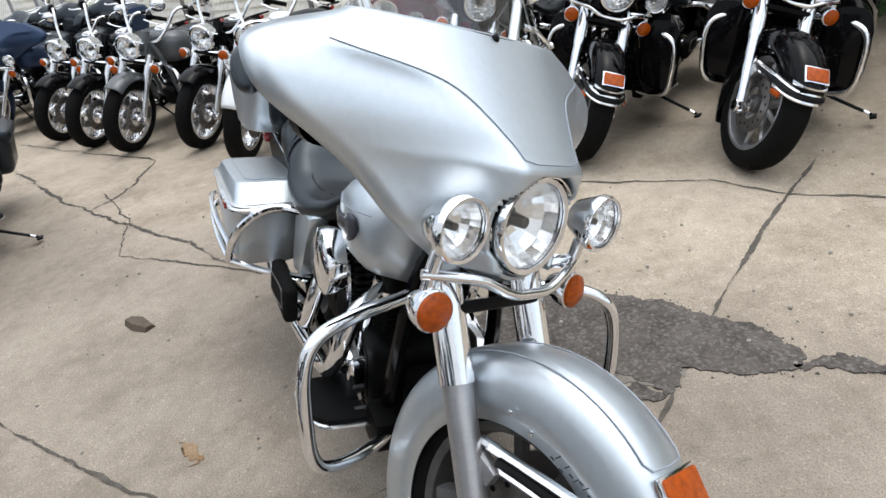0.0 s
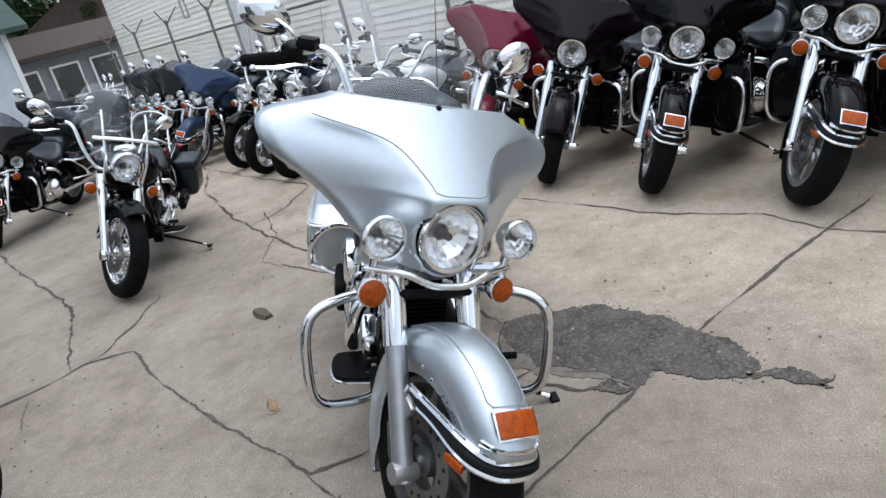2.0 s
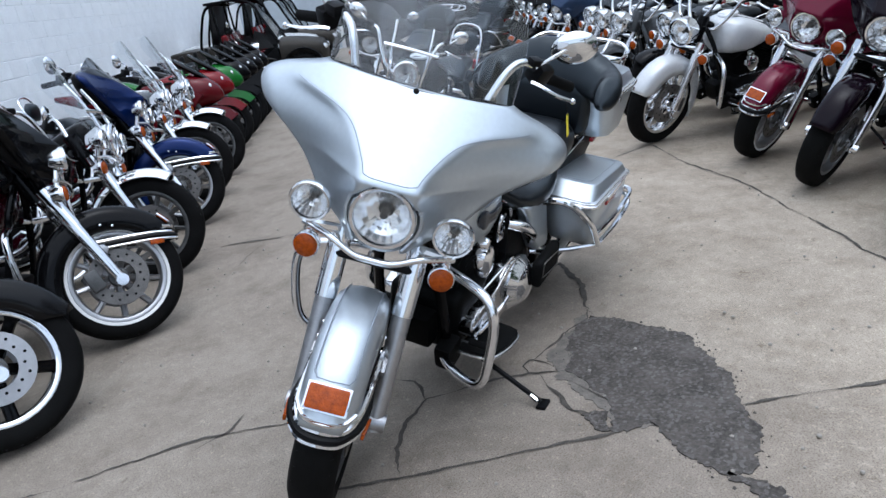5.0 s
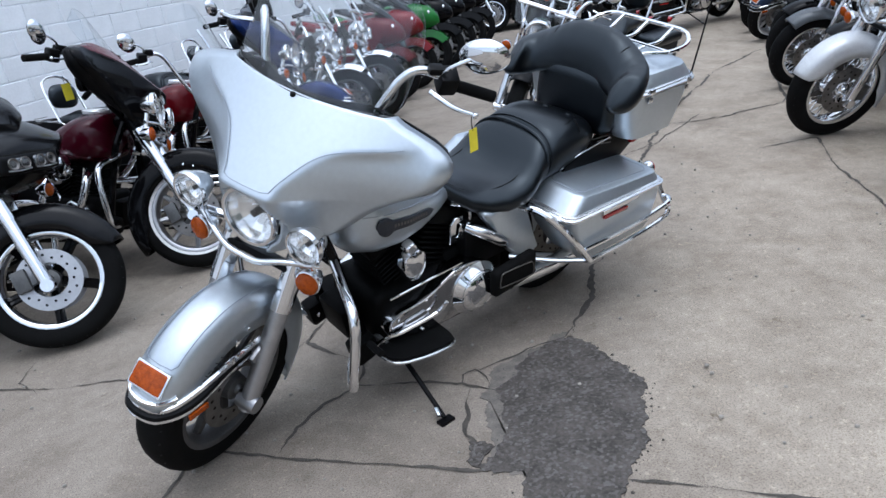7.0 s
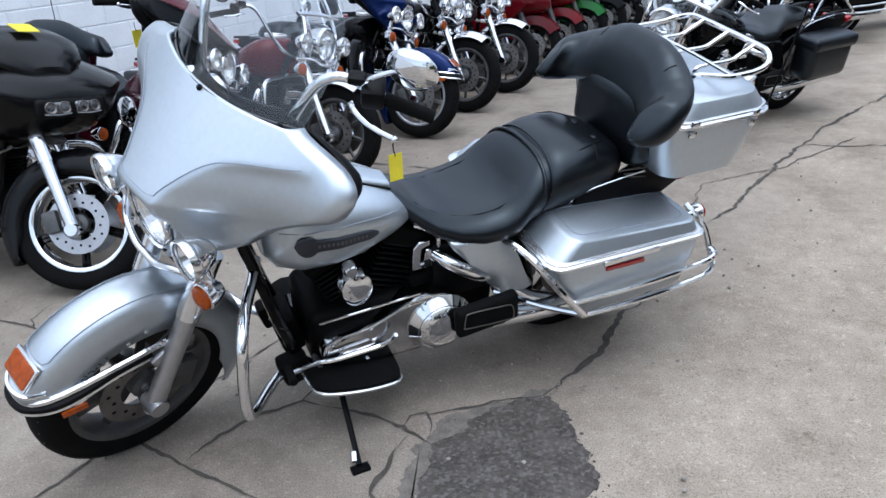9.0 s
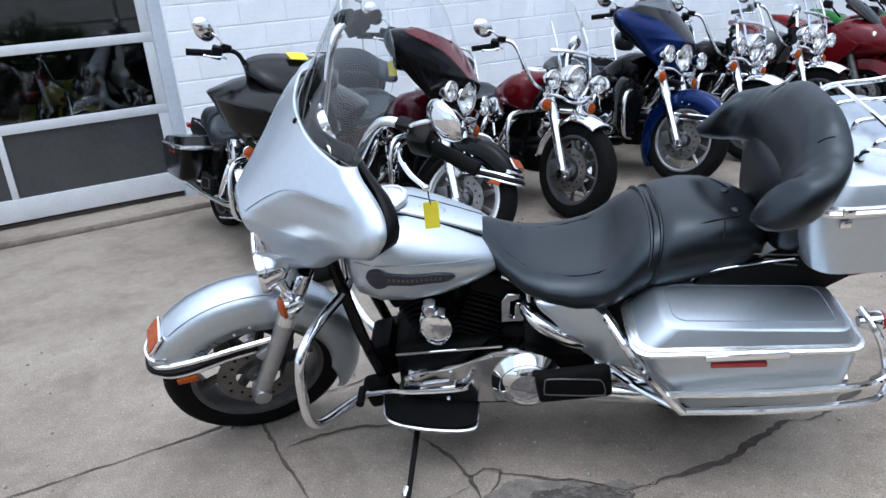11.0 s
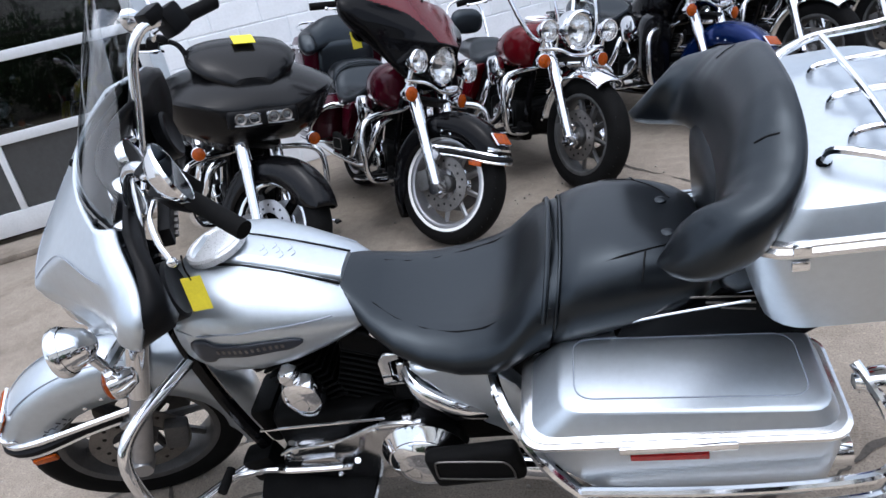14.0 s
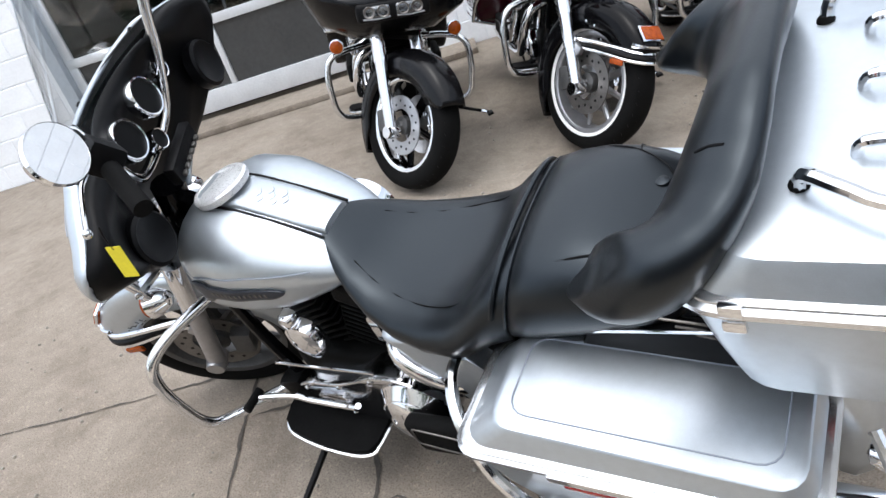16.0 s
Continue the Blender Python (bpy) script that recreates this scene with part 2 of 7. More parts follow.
def wheel(root, x, r, w, style, m=None, spoke_mat=None, front=True, white=False, edge=None):
    """A wheel on its axle: tyre, rim, spokes, brake discs, hub."""
    c = V(x, 0, r)
    bm = B()
    prof = [(r * 0.70, -w * 0.40), (r * 0.78, -w * 0.49), (r * 0.88, -w * 0.5), (r * 0.955, -w * 0.40), (r * 0.99, -w * 0.22), (r, 0),
            (r * 0.99, w * 0.22), (r * 0.955, w * 0.40), (r * 0.88, w * 0.5), (r * 0.78, w * 0.49), (r * 0.70, w * 0.40)]
    lathe(bm, prof, c, (0, 1, 0), 48)
    hub = part("wheel", bm_hub(c, w), DARK_CAST if style != "wire" else CHROME, root, m=m)
    tyre = part("tyre", bm, RUBBER, hub)
    if front:
        groove = B()
        for k in range(36):
            a = 2 * math.pi * k / 36
            for s in (-1, 1):
                p = c + V(math.cos(a), 0, math.sin(a)) * r * 0.985
                q = c + V(math.cos(a + 0.10), 0, math.sin(a + 0.10)) * r * 0.957
                tube(groove, [p + V(0, s * w * 0.10, 0), q + V(0, s * w * 0.37, 0)], 0.0035, 4, smooth=False)
        part("tread_groove", groove, SATIN_BLACK, hub, kind="stuff")
    rim = B()
    lathe(rim, [(r * 0.72, -w * 0.43), (r * 0.69, -w * 0.44), (r * 0.66, -w * 0.40), (r * 0.63, -w * 0.2), (r * 0.63, w * 0.2), (r * 0.66, w * 0.40), (r * 0.69, w * 0.44), (r * 0.72, w * 0.43)], c, (0, 1, 0), 40)
    part("rim", rim, edge or spoke_mat or BRUSHED, hub)
    if white:
        for s in (-1, 1):
            ring = B()
            lathe(ring, [(r * 0.725, s * w * 0.452), (r * 0.745, s * w * 0.475), (r * 0.775, s * w * 0.492)], c, (0, 1, 0), 40)
            part("whitewall", ring, WHITE, hub)
    if style == "wire":
        sp = B()
        for k in range(40):
            a = 2 * math.pi * k / 40
            b = a + (0.35 if k % 2 else -0.35)
            s = 0.3 if k % 4 < 2 else -0.3
            tube(sp, [c + V(math.cos(a) * r * 0.15, s * w, math.sin(a) * r * 0.15), c + V(math.cos(b) * r * 0.64, 0, math.sin(b) * r * 0.64)], 0.0028, 4, smooth=False)
        part("wire_spokes", sp, spoke_mat or BRUSHED, hub, kind="stuff")
    else:
        n = {"cast": 9, "five": 5, "slot": 12}[style]
        sp = B()
        for o in (-0.09, 0.09) if style == "five" else (0.0,):
            d = V(math.cos(o), 0, math.sin(o))
            e = V(math.cos(o * 0.55), 0, math.sin(o * 0.55))
            tube(sp, [d * r * 0.13, e * r * 0.66], (0.016 if style != "slot" else 0.014, 0.011), 6, smooth=False, flat=1.5)
        first = part("spoke", sp, spoke_mat or BRUSHED, hub, m=Matrix.Translation(c) @ Matrix.Rotation(0.2, 4, "Y"))
        for k in range(1, n):
            q = new("spoke", first.data)
            q.parent = hub
            q.matrix_basis = Matrix.Translation(c) @ Matrix.Rotation(0.2 + 2 * math.pi * k / n, 4, "Y")
    for s in (-1, 1) if front else (1,):
        disc = B()
        lathe(disc, [(r * 0.25, s * 0.062), (r * 0.45, s * 0.062), (r * 0.45, s * 0.068), (r * 0.25, s * 0.068)], c, (0, 1, 0), 36, closed=True)
        part("brake_disc", disc, BRUSHED if edge else STEEL, hub)
        holes = B()
        for k in range(18):
            a = 2 * math.pi * k / 18
            q = c + V(math.cos(a) * r * (0.32 + 0.05 * (k % 2)), s * 0.0655, math.sin(a) * r * (0.32 + 0.05 * (k % 2)))
            lathe(holes, [(0.007, -0.0035), (0.007, 0.0035), (0.0, 0.0035)], q, (0, s, 0), 6)
        part("drilled_face", holes, SATIN_BLACK, hub, kind="stuff")
    return hub


def bm_hub(c, w):
    bm = B()
    lathe(bm, [(0, -w * 0.62), (0.018, -w * 0.62), (0.022, -w * 0.55), (0.045, -w * 0.5), (0.05, -w * 0.3), (0.038, 0), (0.05, w * 0.3), (0.045, w * 0.5), (0.022, w * 0.55), (0.018, w * 0.62), (0, w * 0.62)], c, (0, 1, 0), 20)
    return bm


def lamp(root, name, c, r, depth, m=None, axis=(1, 0, -0.05), seg=28):
    """A round lamp with its shell, trim ring, bowl, bulb and glass."""
    sh = B()
    lathe(sh, [(0, -depth), (r * 0.35, -depth * 0.97), (r * 0.7, -depth * 0.75), (r * 0.95, -depth * 0.3), (r * 1.04, 0.0)], c, axis, seg)
    shell = part(name, sh, CHROME, root, m=m)
    tr = B()
    lathe(tr, [(r * 1.04, -0.012), (r * 1.12, -0.004), (r * 1.13, 0.006), (r * 1.07, 0.016), (r * 0.97, 0.014), (r * 0.95, 0.004)], c, axis, seg)
    part("trim_ring", tr, CHROME, shell)
    gk = B()
    lathe(gk, [(r * 0.99, 0.010), (r * 0.978, 0.013), (r * 0.960, 0.010), (r * 0.955, 0.003)], c, axis, seg)
    part("gasket", gk, SATIN_BLACK, shell)
    bowl = B()
    u, v, w = axes(axis)
    rows = []
    for j, (q, h) in enumerate(((0.95, 0.0), (0.80, -0.26), (0.62, -0.42), (0.44, -0.53), (0.24, -0.60))):
        row = []
        for k in range(24):
            a = 2 * math.pi * k / 24
            f = q * (1 + 0.014 * ((k + j) % 2))
            row.append(bowl.verts.new(c + w * h * depth * (1 + 0.035 * ((k // 2 + j) % 2)) + r * f * (math.cos(a) * u + math.sin(a) * v)))
        rows.append(row)
    skin(bowl, rows, True)
    part("reflector", bowl, REFLECTOR, shell, "faceted bright reflector", sharp=6)
    bl = B()
    lathe(bl, [(0, -depth * 0.10), (r * 0.13, -depth * 0.12), (r * 0.15, -depth * 0.4), (r * 0.17, -depth * 0.5), (r * 0.27, -depth * 0.6)], c, axis, 12)
    part("bulb", bl, DARK_CAST, shell)
    gl = B()
    lathe(gl, [(r * 0.97, 0.004), (r * 0.7, 0.012), (r * 0.35, 0.017), (0, 0.019)], c, axis, seg)
    g = part("glass", gl, LAMP_GLASS, shell)
    g.visible_shadow = False
    return shell


def signal(root, c, m=None, axis=(1, 0, 0), r=0.038, lens=None):
    bm = B()
    lathe(bm, [(0, -0.055), (r * 0.55, -0.05), (r * 0.95, -0.02), (r * 1.05, 0.0), (r * 1.05, 0.008), (r * 0.95, 0.01)], c, axis, 20)
    s = part("turn_signal", bm, CHROME, root, m=m)
    ln = B()
    lathe(ln, [(r * 0.97, 0.006), (r * 0.93, 0.018), (r * 0.6, 0.026), (0, 0.029)], c, axis, 20)
    part("lens", ln, lens or AMBER, s, "amber lens" if lens is None else "red lens")
    return s


# fairing shape: height, half width, edge depth, half width of the raised face
FAIR = [(0.80, 0.130, -0.215, 0.085), (0.84, 0.190, -0.235, 0.09), (0.88, 0.240, -0.252, 0.09), (0.92, 0.272, -0.274, 0.09), (0.96, 0.307, -0.296, 0.09), (1.00, 0.358, -0.320, 0.09), (1.03, 0.405, -0.335, 0.092),
        (1.06, 0.454, -0.350, 0.112), (1.09, 0.482, -0.364, 0.134), (1.12, 0.494, -0.376, 0.160), (1.14, 0.496, -0.386, 0.188), (1.155, 0.492, -0.394, 0.228), (1.165, 0.486, -0.399, 0.285),
        (1.175, 0.475, -0.404, 0.36), (1.185, 0.455, -0.408, 0.430), (1.205, 0.402, -0.408, 0.402), (1.225, 0.34, -0.40, 0.34), (1.245, 0.275, -0.385, 0.275)]



@functools.lru_cache(maxsize=None)
def fair_row(z):
    """Half width, edge and crease of the fairing at a height, eased between the rows."""
    rows = [table(z + dz, FAIR) for dz in (-0.018, -0.012, -0.006, 0, 0.006, 0.012, 0.018)]
    return tuple(sum(r[i] for r in rows) / len(rows) for i in range(3))


def fair_skin(y, z, hw, xe, pw):
    """The raised middle panel, and the flank that falls away behind its crease."""
    def face(q):
        return -0.085 - 0.95 * max(0.0, z - 1.005) + (0.15 * (z - 1.005) if z < 1.005 else 0) - 0.80 * q * q
    ay = abs(y)
    if ay <= pw:
        return face(y)
    v = min(1.0, (ay - pw) / max(hw - pw, 0.03))
    x0 = face(pw)
    return min(x0 + (xe - x0) * (0.5 * v + 0.5 * (1 - (1 - v) ** 2)), x0)


def fair_point(y, z):
    """Depth of the fairing's skin at y, z, its crease rounded off."""
    total = 0.0
    for dy, dz in ((0, 0), (-0.014, 0), (0.014, 0), (-0.007, 0), (0.007, 0), (0, -0.010), (0, 0.010), (0, -0.005), (0, 0.005)):
        total += fair_skin(y + dy, z + dz, *fair_row(round(z + dz, 4)))
    return total / 9


def fairing(root, m, material, stripe=True, panel=None):
    bm = B()
    rows = []
    nz, ny = 72, 72
    for i in range(nz + 1):
        z = lerp(0.80, 1.245, i / nz)
        hw, xe, pw = fair_row(round(z, 4))
        row = []
        for k in range(ny + 1):
            u = 2 * k / ny - 1
            y = hw * math.copysign(abs(u) ** 0.92, u)
            x = fair_point(y, z)
            edge = max(0.0, abs(u) - 0.90) / 0.10
            x -= 0.035 * edge * edge
            row.append(bm.verts.new((x, y, z)))
        rows.append(row)
    skin(bm, rows, False)
    cut = [v for v in bm.verts if (v.co.y / 0.112) ** 2 + ((v.co.z - 0.892) / 0.105) ** 2 < 1 or (abs(v.co.y) < 0.07 and v.co.z < 0.86)]
    bmesh.ops.delete(bm, geom=cut, context="VERTS")
    fr = part("fairing", bm, material, root, m=m, sharp=70)
    if panel:
        fr.data.materials.append(panel)
        for f in fr.data.polygons:
            if abs(f.center.y) < fair_row(round(f.center.z, 3))[2] - 0.008 and f.center.z > 1.01:
                f.material_index = 1
    so = fr.modifiers.new("thickness", "SOLIDIFY")
    so.thickness, so.offset = 0.012, -1
    lip = B()
    lathe(lip, [(0.135, -0.09), (0.128, -0.03), (0.118, -0.008), (0.110, -0.006), (0.104, -0.015), (0.104, -0.07)], (-0.130, 0, 0.895), (1, 0, -0.05), 36)
    part("headlamp_surround", lip, material, fr)
    if stripe:
        for s in (-1, 1):
            ln = B()
            path = []
            for i in range(40):
                z = lerp(1.181, 1.024, i / 39)
                y = max(fair_row(round(z, 4))[2] - 0.012, 0.062)
                path.append(V(fair_point(y, z) + 0.0012, s * y, z + 0.0008))
            for y in (0.055, 0.04, 0.02, 0.0):
                path.append(V(fair_point(y, 1.019) + 0.0012, s * y, 1.019))
            tube(ln, path, 0.0012, 5, smooth=False)
            part("pinstripe", ln, STRIPE, fr)
    inner = B()
    rows = []
    for i in range(19):
        z = lerp(0.86, 1.235, i / 18)
        hw, xe, pw = table(z, FAIR)
        hw -= 0.006
        row = []
        for k in range(31):
            u = 2 * k / 30 - 1
            au = abs(u)
            swell = max(0.0, 1 - ((z - 1.05) / 0.18) ** 2) * (1 if au < 0.9 else (1 - au) / 0.1)
            x = xe - 0.036 - 0.135 * swell * au ** 4 + 0.07 * max(0, 1 - (u / 0.6) ** 2)
            row.append(inner.verts.new((x, u * hw, z)))
        rows.append(row)
    skin(inner, rows, False)
    dash = part("inner_fairing", inner, SATIN_BLACK, root, "matt black inner fairing with gauges", m=m, sharp=60)
    so = dash.modifiers.new("thickness", "SOLIDIFY")
    so.thickness = 0.008
    for y, z, r in ((0.075, 1.155, 0.05), (-0.075, 1.155, 0.05), (0.19, 1.15, 0.03), (-0.19, 1.15, 0.03), (0.0, 1.08, 0.026)):
        g = B()
        lathe(g, [(r * 0.90, 0.002), (r * 0.92, 0.009), (r, 0.010), (r * 1.05, 0.004), (r * 1.05, -0.02)], (-0.398, y, z), (-1, 0, 0.15), 22)
        gg = part("gauge", g, CHROME, dash, "chrome-ringed dial")
        f = B()
        lathe(f, [(r * 0.93, 0.003), (0, 0.003)], (-0.398, y, z), (-1, 0, 0.15), 22)
        part("dial_face", f, SATIN_BLACK, gg)
    rd = B()
    rbox(rd, (0.03, 0.17, 0.055), at(-0.42, 0, 1.02, 0, -8, 0), 0.006)
    part("radio", rd, SATIN_BLACK, dash)
    for k in range(6):
        bt = B()
        rbox(bt, (0.01, 0.016, 0.010), at(-0.438, -0.06 + 0.024 * k, 1.005, 0, -8, 0), 0.002)
        part("button", bt, STEEL, dash)
    for s in (-1, 1):
        sp = B()
        lathe(sp, [(0.066, -0.02), (0.066, 0.008), (0.058, 0.014), (0.05, 0.008), (0, 0.004)], (-0.445, s * 0.30, 1.05), (-1, 0, 0.1), 24)
        part("speaker", sp, SATIN_BLACK, dash)
    return fr


def windshield(root, m, material, top=1.53, wide=0.285):
    def sheet(y, z):
        return V(-0.292 - 1.15 * y * y - 0.60 * (z - 1.20), y, z)

    def half_width(f):
        return wide * (1 + 0.03 * math.sin(f * 3) - 0.30 * f ** 5)
    rows = []
    bm = B()
    for i in range(15):
        f = i / 14
        row = []
        for k in range(25):
            u = 2 * k / 24 - 1
            row.append(bm.verts.new(sheet(half_width(f) * u, lerp(1.20, top - 0.07 * abs(u) ** 4, f))))
        rows.append(row)
    skin(bm, rows, False)
    sh = part("windshield", bm, material, root, "clear curved windshield" if material is SHIELD else "smoked windshield", m=m, sharp=80)
    sh.visible_shadow = False
    ed = B()
    steps = [i / 14 for i in range(15)]
    edge = [sheet(half_width(f), lerp(1.20, top - 0.07, f)) for f in steps]
    across = [sheet(half_width(1) * u, top - 0.07 * abs(u) ** 4) for u in [1 - i / 8 for i in range(1, 16)]]
    tube(ed, edge + across + [V(p.x, -p.y, p.z) for p in edge[::-1]], 0.0016, 6, smooth=False)
    part("polished_edge", ed, material, sh)
    st = B()
    rows = []
    for q in [sheet(wide * u, 1.232) for u in [1 - i / 12 for i in range(25)]]:
        rows.append([st.verts.new(q + V(0.008, 0, -0.014)), st.verts.new(q + V(0.003, 0, 0.010)), st.verts.new(q + V(-0.002, 0, 0.010)), st.verts.new(q + V(0.002, 0, -0.014))])
    skin(st, rows, True, True)
    part("trim_strip", st, DARK_CAST, sh)
    for y in (-0.245, 0, 0.245):
        bo = B()
        lathe(bo, [(0.009, 0), (0.009, 0.006), (0.006, 0.009), (0, 0.010)], sheet(y, 1.236) + V(0.006, 0, 0), (1, 0, 0.5), 12)
        part("bolt", bo, SATIN_BLACK, sh)
    return sh


def fender_front(root, m, material, detail=True, trim=True, short=False):
    R = 0.380
    bm = B()
    rows = []
    n = 44
    for i in range(n + 1):
        a = radians(lerp(58, 172, i / n) if short else lerp(28, 216, i / n))
        rs = R - 0.03
        if a < math.pi * 0.5:
            rs = max(0.24, min(R - 0.03, 0.150 / max(math.sin(a), 0.05)))
        else:
            rs = lerp(0.24, 0.265, (a - math.pi / 2) / 2)
        if short:
            rs = R - 0.06
        if i > n - 5:
            rs = lerp(rs, R - 0.05, (i - n + 5) / 5)
        w = 0.077 + 0.010 * math.sin(a) - (0.014 * max(0, (radians(45) - a) / radians(32)))
        sec = [(-w, rs), (-w * 1.02, lerp(rs, R - 0.05, 0.55)), (-w * 0.99, R - 0.055), (-w * 0.90, R - 0.028), (-w * 0.66, R - 0.008), (-w * 0.3, R - 0.001), (0, R),
               (w * 0.3, R - 0.001), (w * 0.66, R - 0.008), (w * 0.90, R - 0.028), (w * 0.99, R - 0.055), (w * 1.02, lerp(rs, R - 0.05, 0.55)), (w, rs)]
        rows.append([bm.verts.new(AX + V(r * math.cos(a), y, r * math.sin(a))) for y, r in sec])
    skin(bm, rows, False)
    fd = part("front_fender", bm, material, root, m=m, sharp=60)
    so = fd.modifiers.new("thickness", "SOLIDIFY")
    so.thickness, so.offset = 0.005, -1
    if not trim:
        return fd
    # marker lamp on the tip
    a = radians(41)
    c = AX + V(math.cos(a), 0, math.sin(a)) * (R + 0.003)
    tilt = Matrix.Translation(c) @ Matrix.Rotation(math.pi / 2 - a, 4, "Y")
    bz = B()
    rbox(bz, (0.078, 0.123, 0.011), tilt, 0.005)
    lp = part("marker_lamp", bz, CHROME, fd, "chrome marker lamp with an amber lens")
    ln = B()
    rbox(ln, (0.068, 0.113, 0.021), tilt, 0.008)
    ln_ob = part("front_lens", ln, AMBER, fd, "amber lens")
    for j, (dz, rad, mt, nm) in enumerate(((0.0, 0.0085, CHROME, "chrome_trim"), (-0.019, 0.010, SATIN_BLACK, "rubber_strip"), (-0.036, 0.0075, CHROME, "chrome_bumper"))):
        b = B()
        h = 0.506 + dz
        k = 0.012 * (j > 0)
        xs = [(-0.075 + 0.05 * (j > 0), 0.096), (0.08, 0.096), (0.20, 0.092 + k), (0.268, 0.080 + k), (0.303 + k, 0.062), (0.320 + k, 0.036), (0.325 + k, 0.0)]
        pts = [V(x, y, h + 0.012 * (1 - (x + 0.075) / 0.44) - (0.012 if x > 0.3 else 0.012 * max(0, (x - 0.15) / 0.15))) for x, y in xs]
        pts = pts + [V(p.x, -p.y, p.z) for p in pts[-2::-1]]
        tube(b, pts, rad, 7, steps=4, flat=1.3)
        part(nm, b, mt, fd)
    ti = B()
    tube(ti, [V(0.265, 0.076, 0.524), V(0.308, 0.050, 0.518), V(0.324, 0, 0.517), V(0.308, -0.050, 0.518), V(0.265, -0.076, 0.524)], 0.016, 8, steps=4, flat=0.5)
    part("chrome_tip", ti, CHROME, fd)
    for s in (-1, 1):
        rf = B()
        rbox(rf, (0.07, 0.010, 0.022), at(0.220, s * 0.114, 0.450, 0, 3, s * -6), 0.003)
        part("side_reflector", rf, AMBER, fd, "amber side reflector")
        br = B()
        rbox(br, (0.06, 0.03, 0.04), at(-0.045, s * 0.105, 0.475, 0, 26, 0), 0.008)
        part("bracket", br, BRUSHED, fd)
        for dx, dz in ((-0.02, 0.60), (0.035, 0.585)):
            bo = B()
            lathe(bo, [(0.006, 0), (0.006, 0.004), (0, 0.006)], (dx, s * 0.094, dz), (0, s, 0), 8)
            part("bolt", bo, CHROME, fd)
        if detail:
            pn = B()
            pts = []
            for i in range(16):
                b = radians(lerp(51, 120, i / 15))
                pts.append(AX + V(math.cos(b), 0, math.sin(b)) * (R - 0.0055) + V(0, s * 0.056, 0))
            pts = [AX + V(math.cos(radians(48)), 0, math.sin(radians(48))) * (R + 0.0005)] + [AX + V(math.cos(radians(48.5)), 0, math.sin(radians(48.5))) * (R - 0.002) + V(0, s * 0.045, 0)] + pts
            tube(pn, pts, 0.0017, 5, smooth=False)
            part("pinstripe", pn, STRIPE, fd)
            sc = B()
            for i in range(9):
                x = 0.085 + 0.011 * i
                z = 0.565 - 0.0032 * i + 0.006 * math.sin(i * 2.3)
                tube(sc, [V(x, s * 0.0975, z), V(x + 0.009, s * 0.0972, z + 0.009 * (1 if i % 2 else -0.4))], 0.0016, 4, smooth=False)
            part("script_badge", sc, BADGE, fd, kind="stuff")
    return fd


def forks(root, m, low=None):
    for s in (-1, 1):
        y = s * 0.124
        def on(z):
            return V(-(z - 0.31) * 0.4877 * 0.92, y, z)
        b = B()
        tube(b, [on(0.275), on(0.30), on(0.62)], (0.030, 0.031), 14, smooth=False)
        lathe(b, [(0, -0.036), (0.030, -0.036), (0.036, 0), (0.030, 0.036), (0, 0.036)], on(0.30), (0, 1, 0), 14)
        leg = part("fork_leg", b, low or BRUSHED, root, m=m)
        c = B()
        tube(c, [on(0.615), on(0.63), on(0.82)], 0.0355, 16, smooth=False)
        part("fork_cover", c, CHROME if low is None else low, leg)
        cal = B()
        rbox(cal, (0.07, 0.045, 0.11), at(-0.115, s * 0.085, 0.33, 0, -20, 0), 0.012)
        part("brake_caliper", cal, DARK_CAST, leg)
    ax = B()
    tube(ax, [V(0, -0.135, 0.325), V(0, 0.135, 0.325)], 0.012, 10, smooth=False)
    part("axle", ax, CHROME, root, m=m)
    yo = B()
    rbox(yo, (0.07, 0.26, 0.026), at(-0.195, 0, 0.745, 0, -26, 0), 0.01)
    part("fork_yoke", yo, SATIN_BLACK, root, m=m)


LAMP_BACK = -0.040


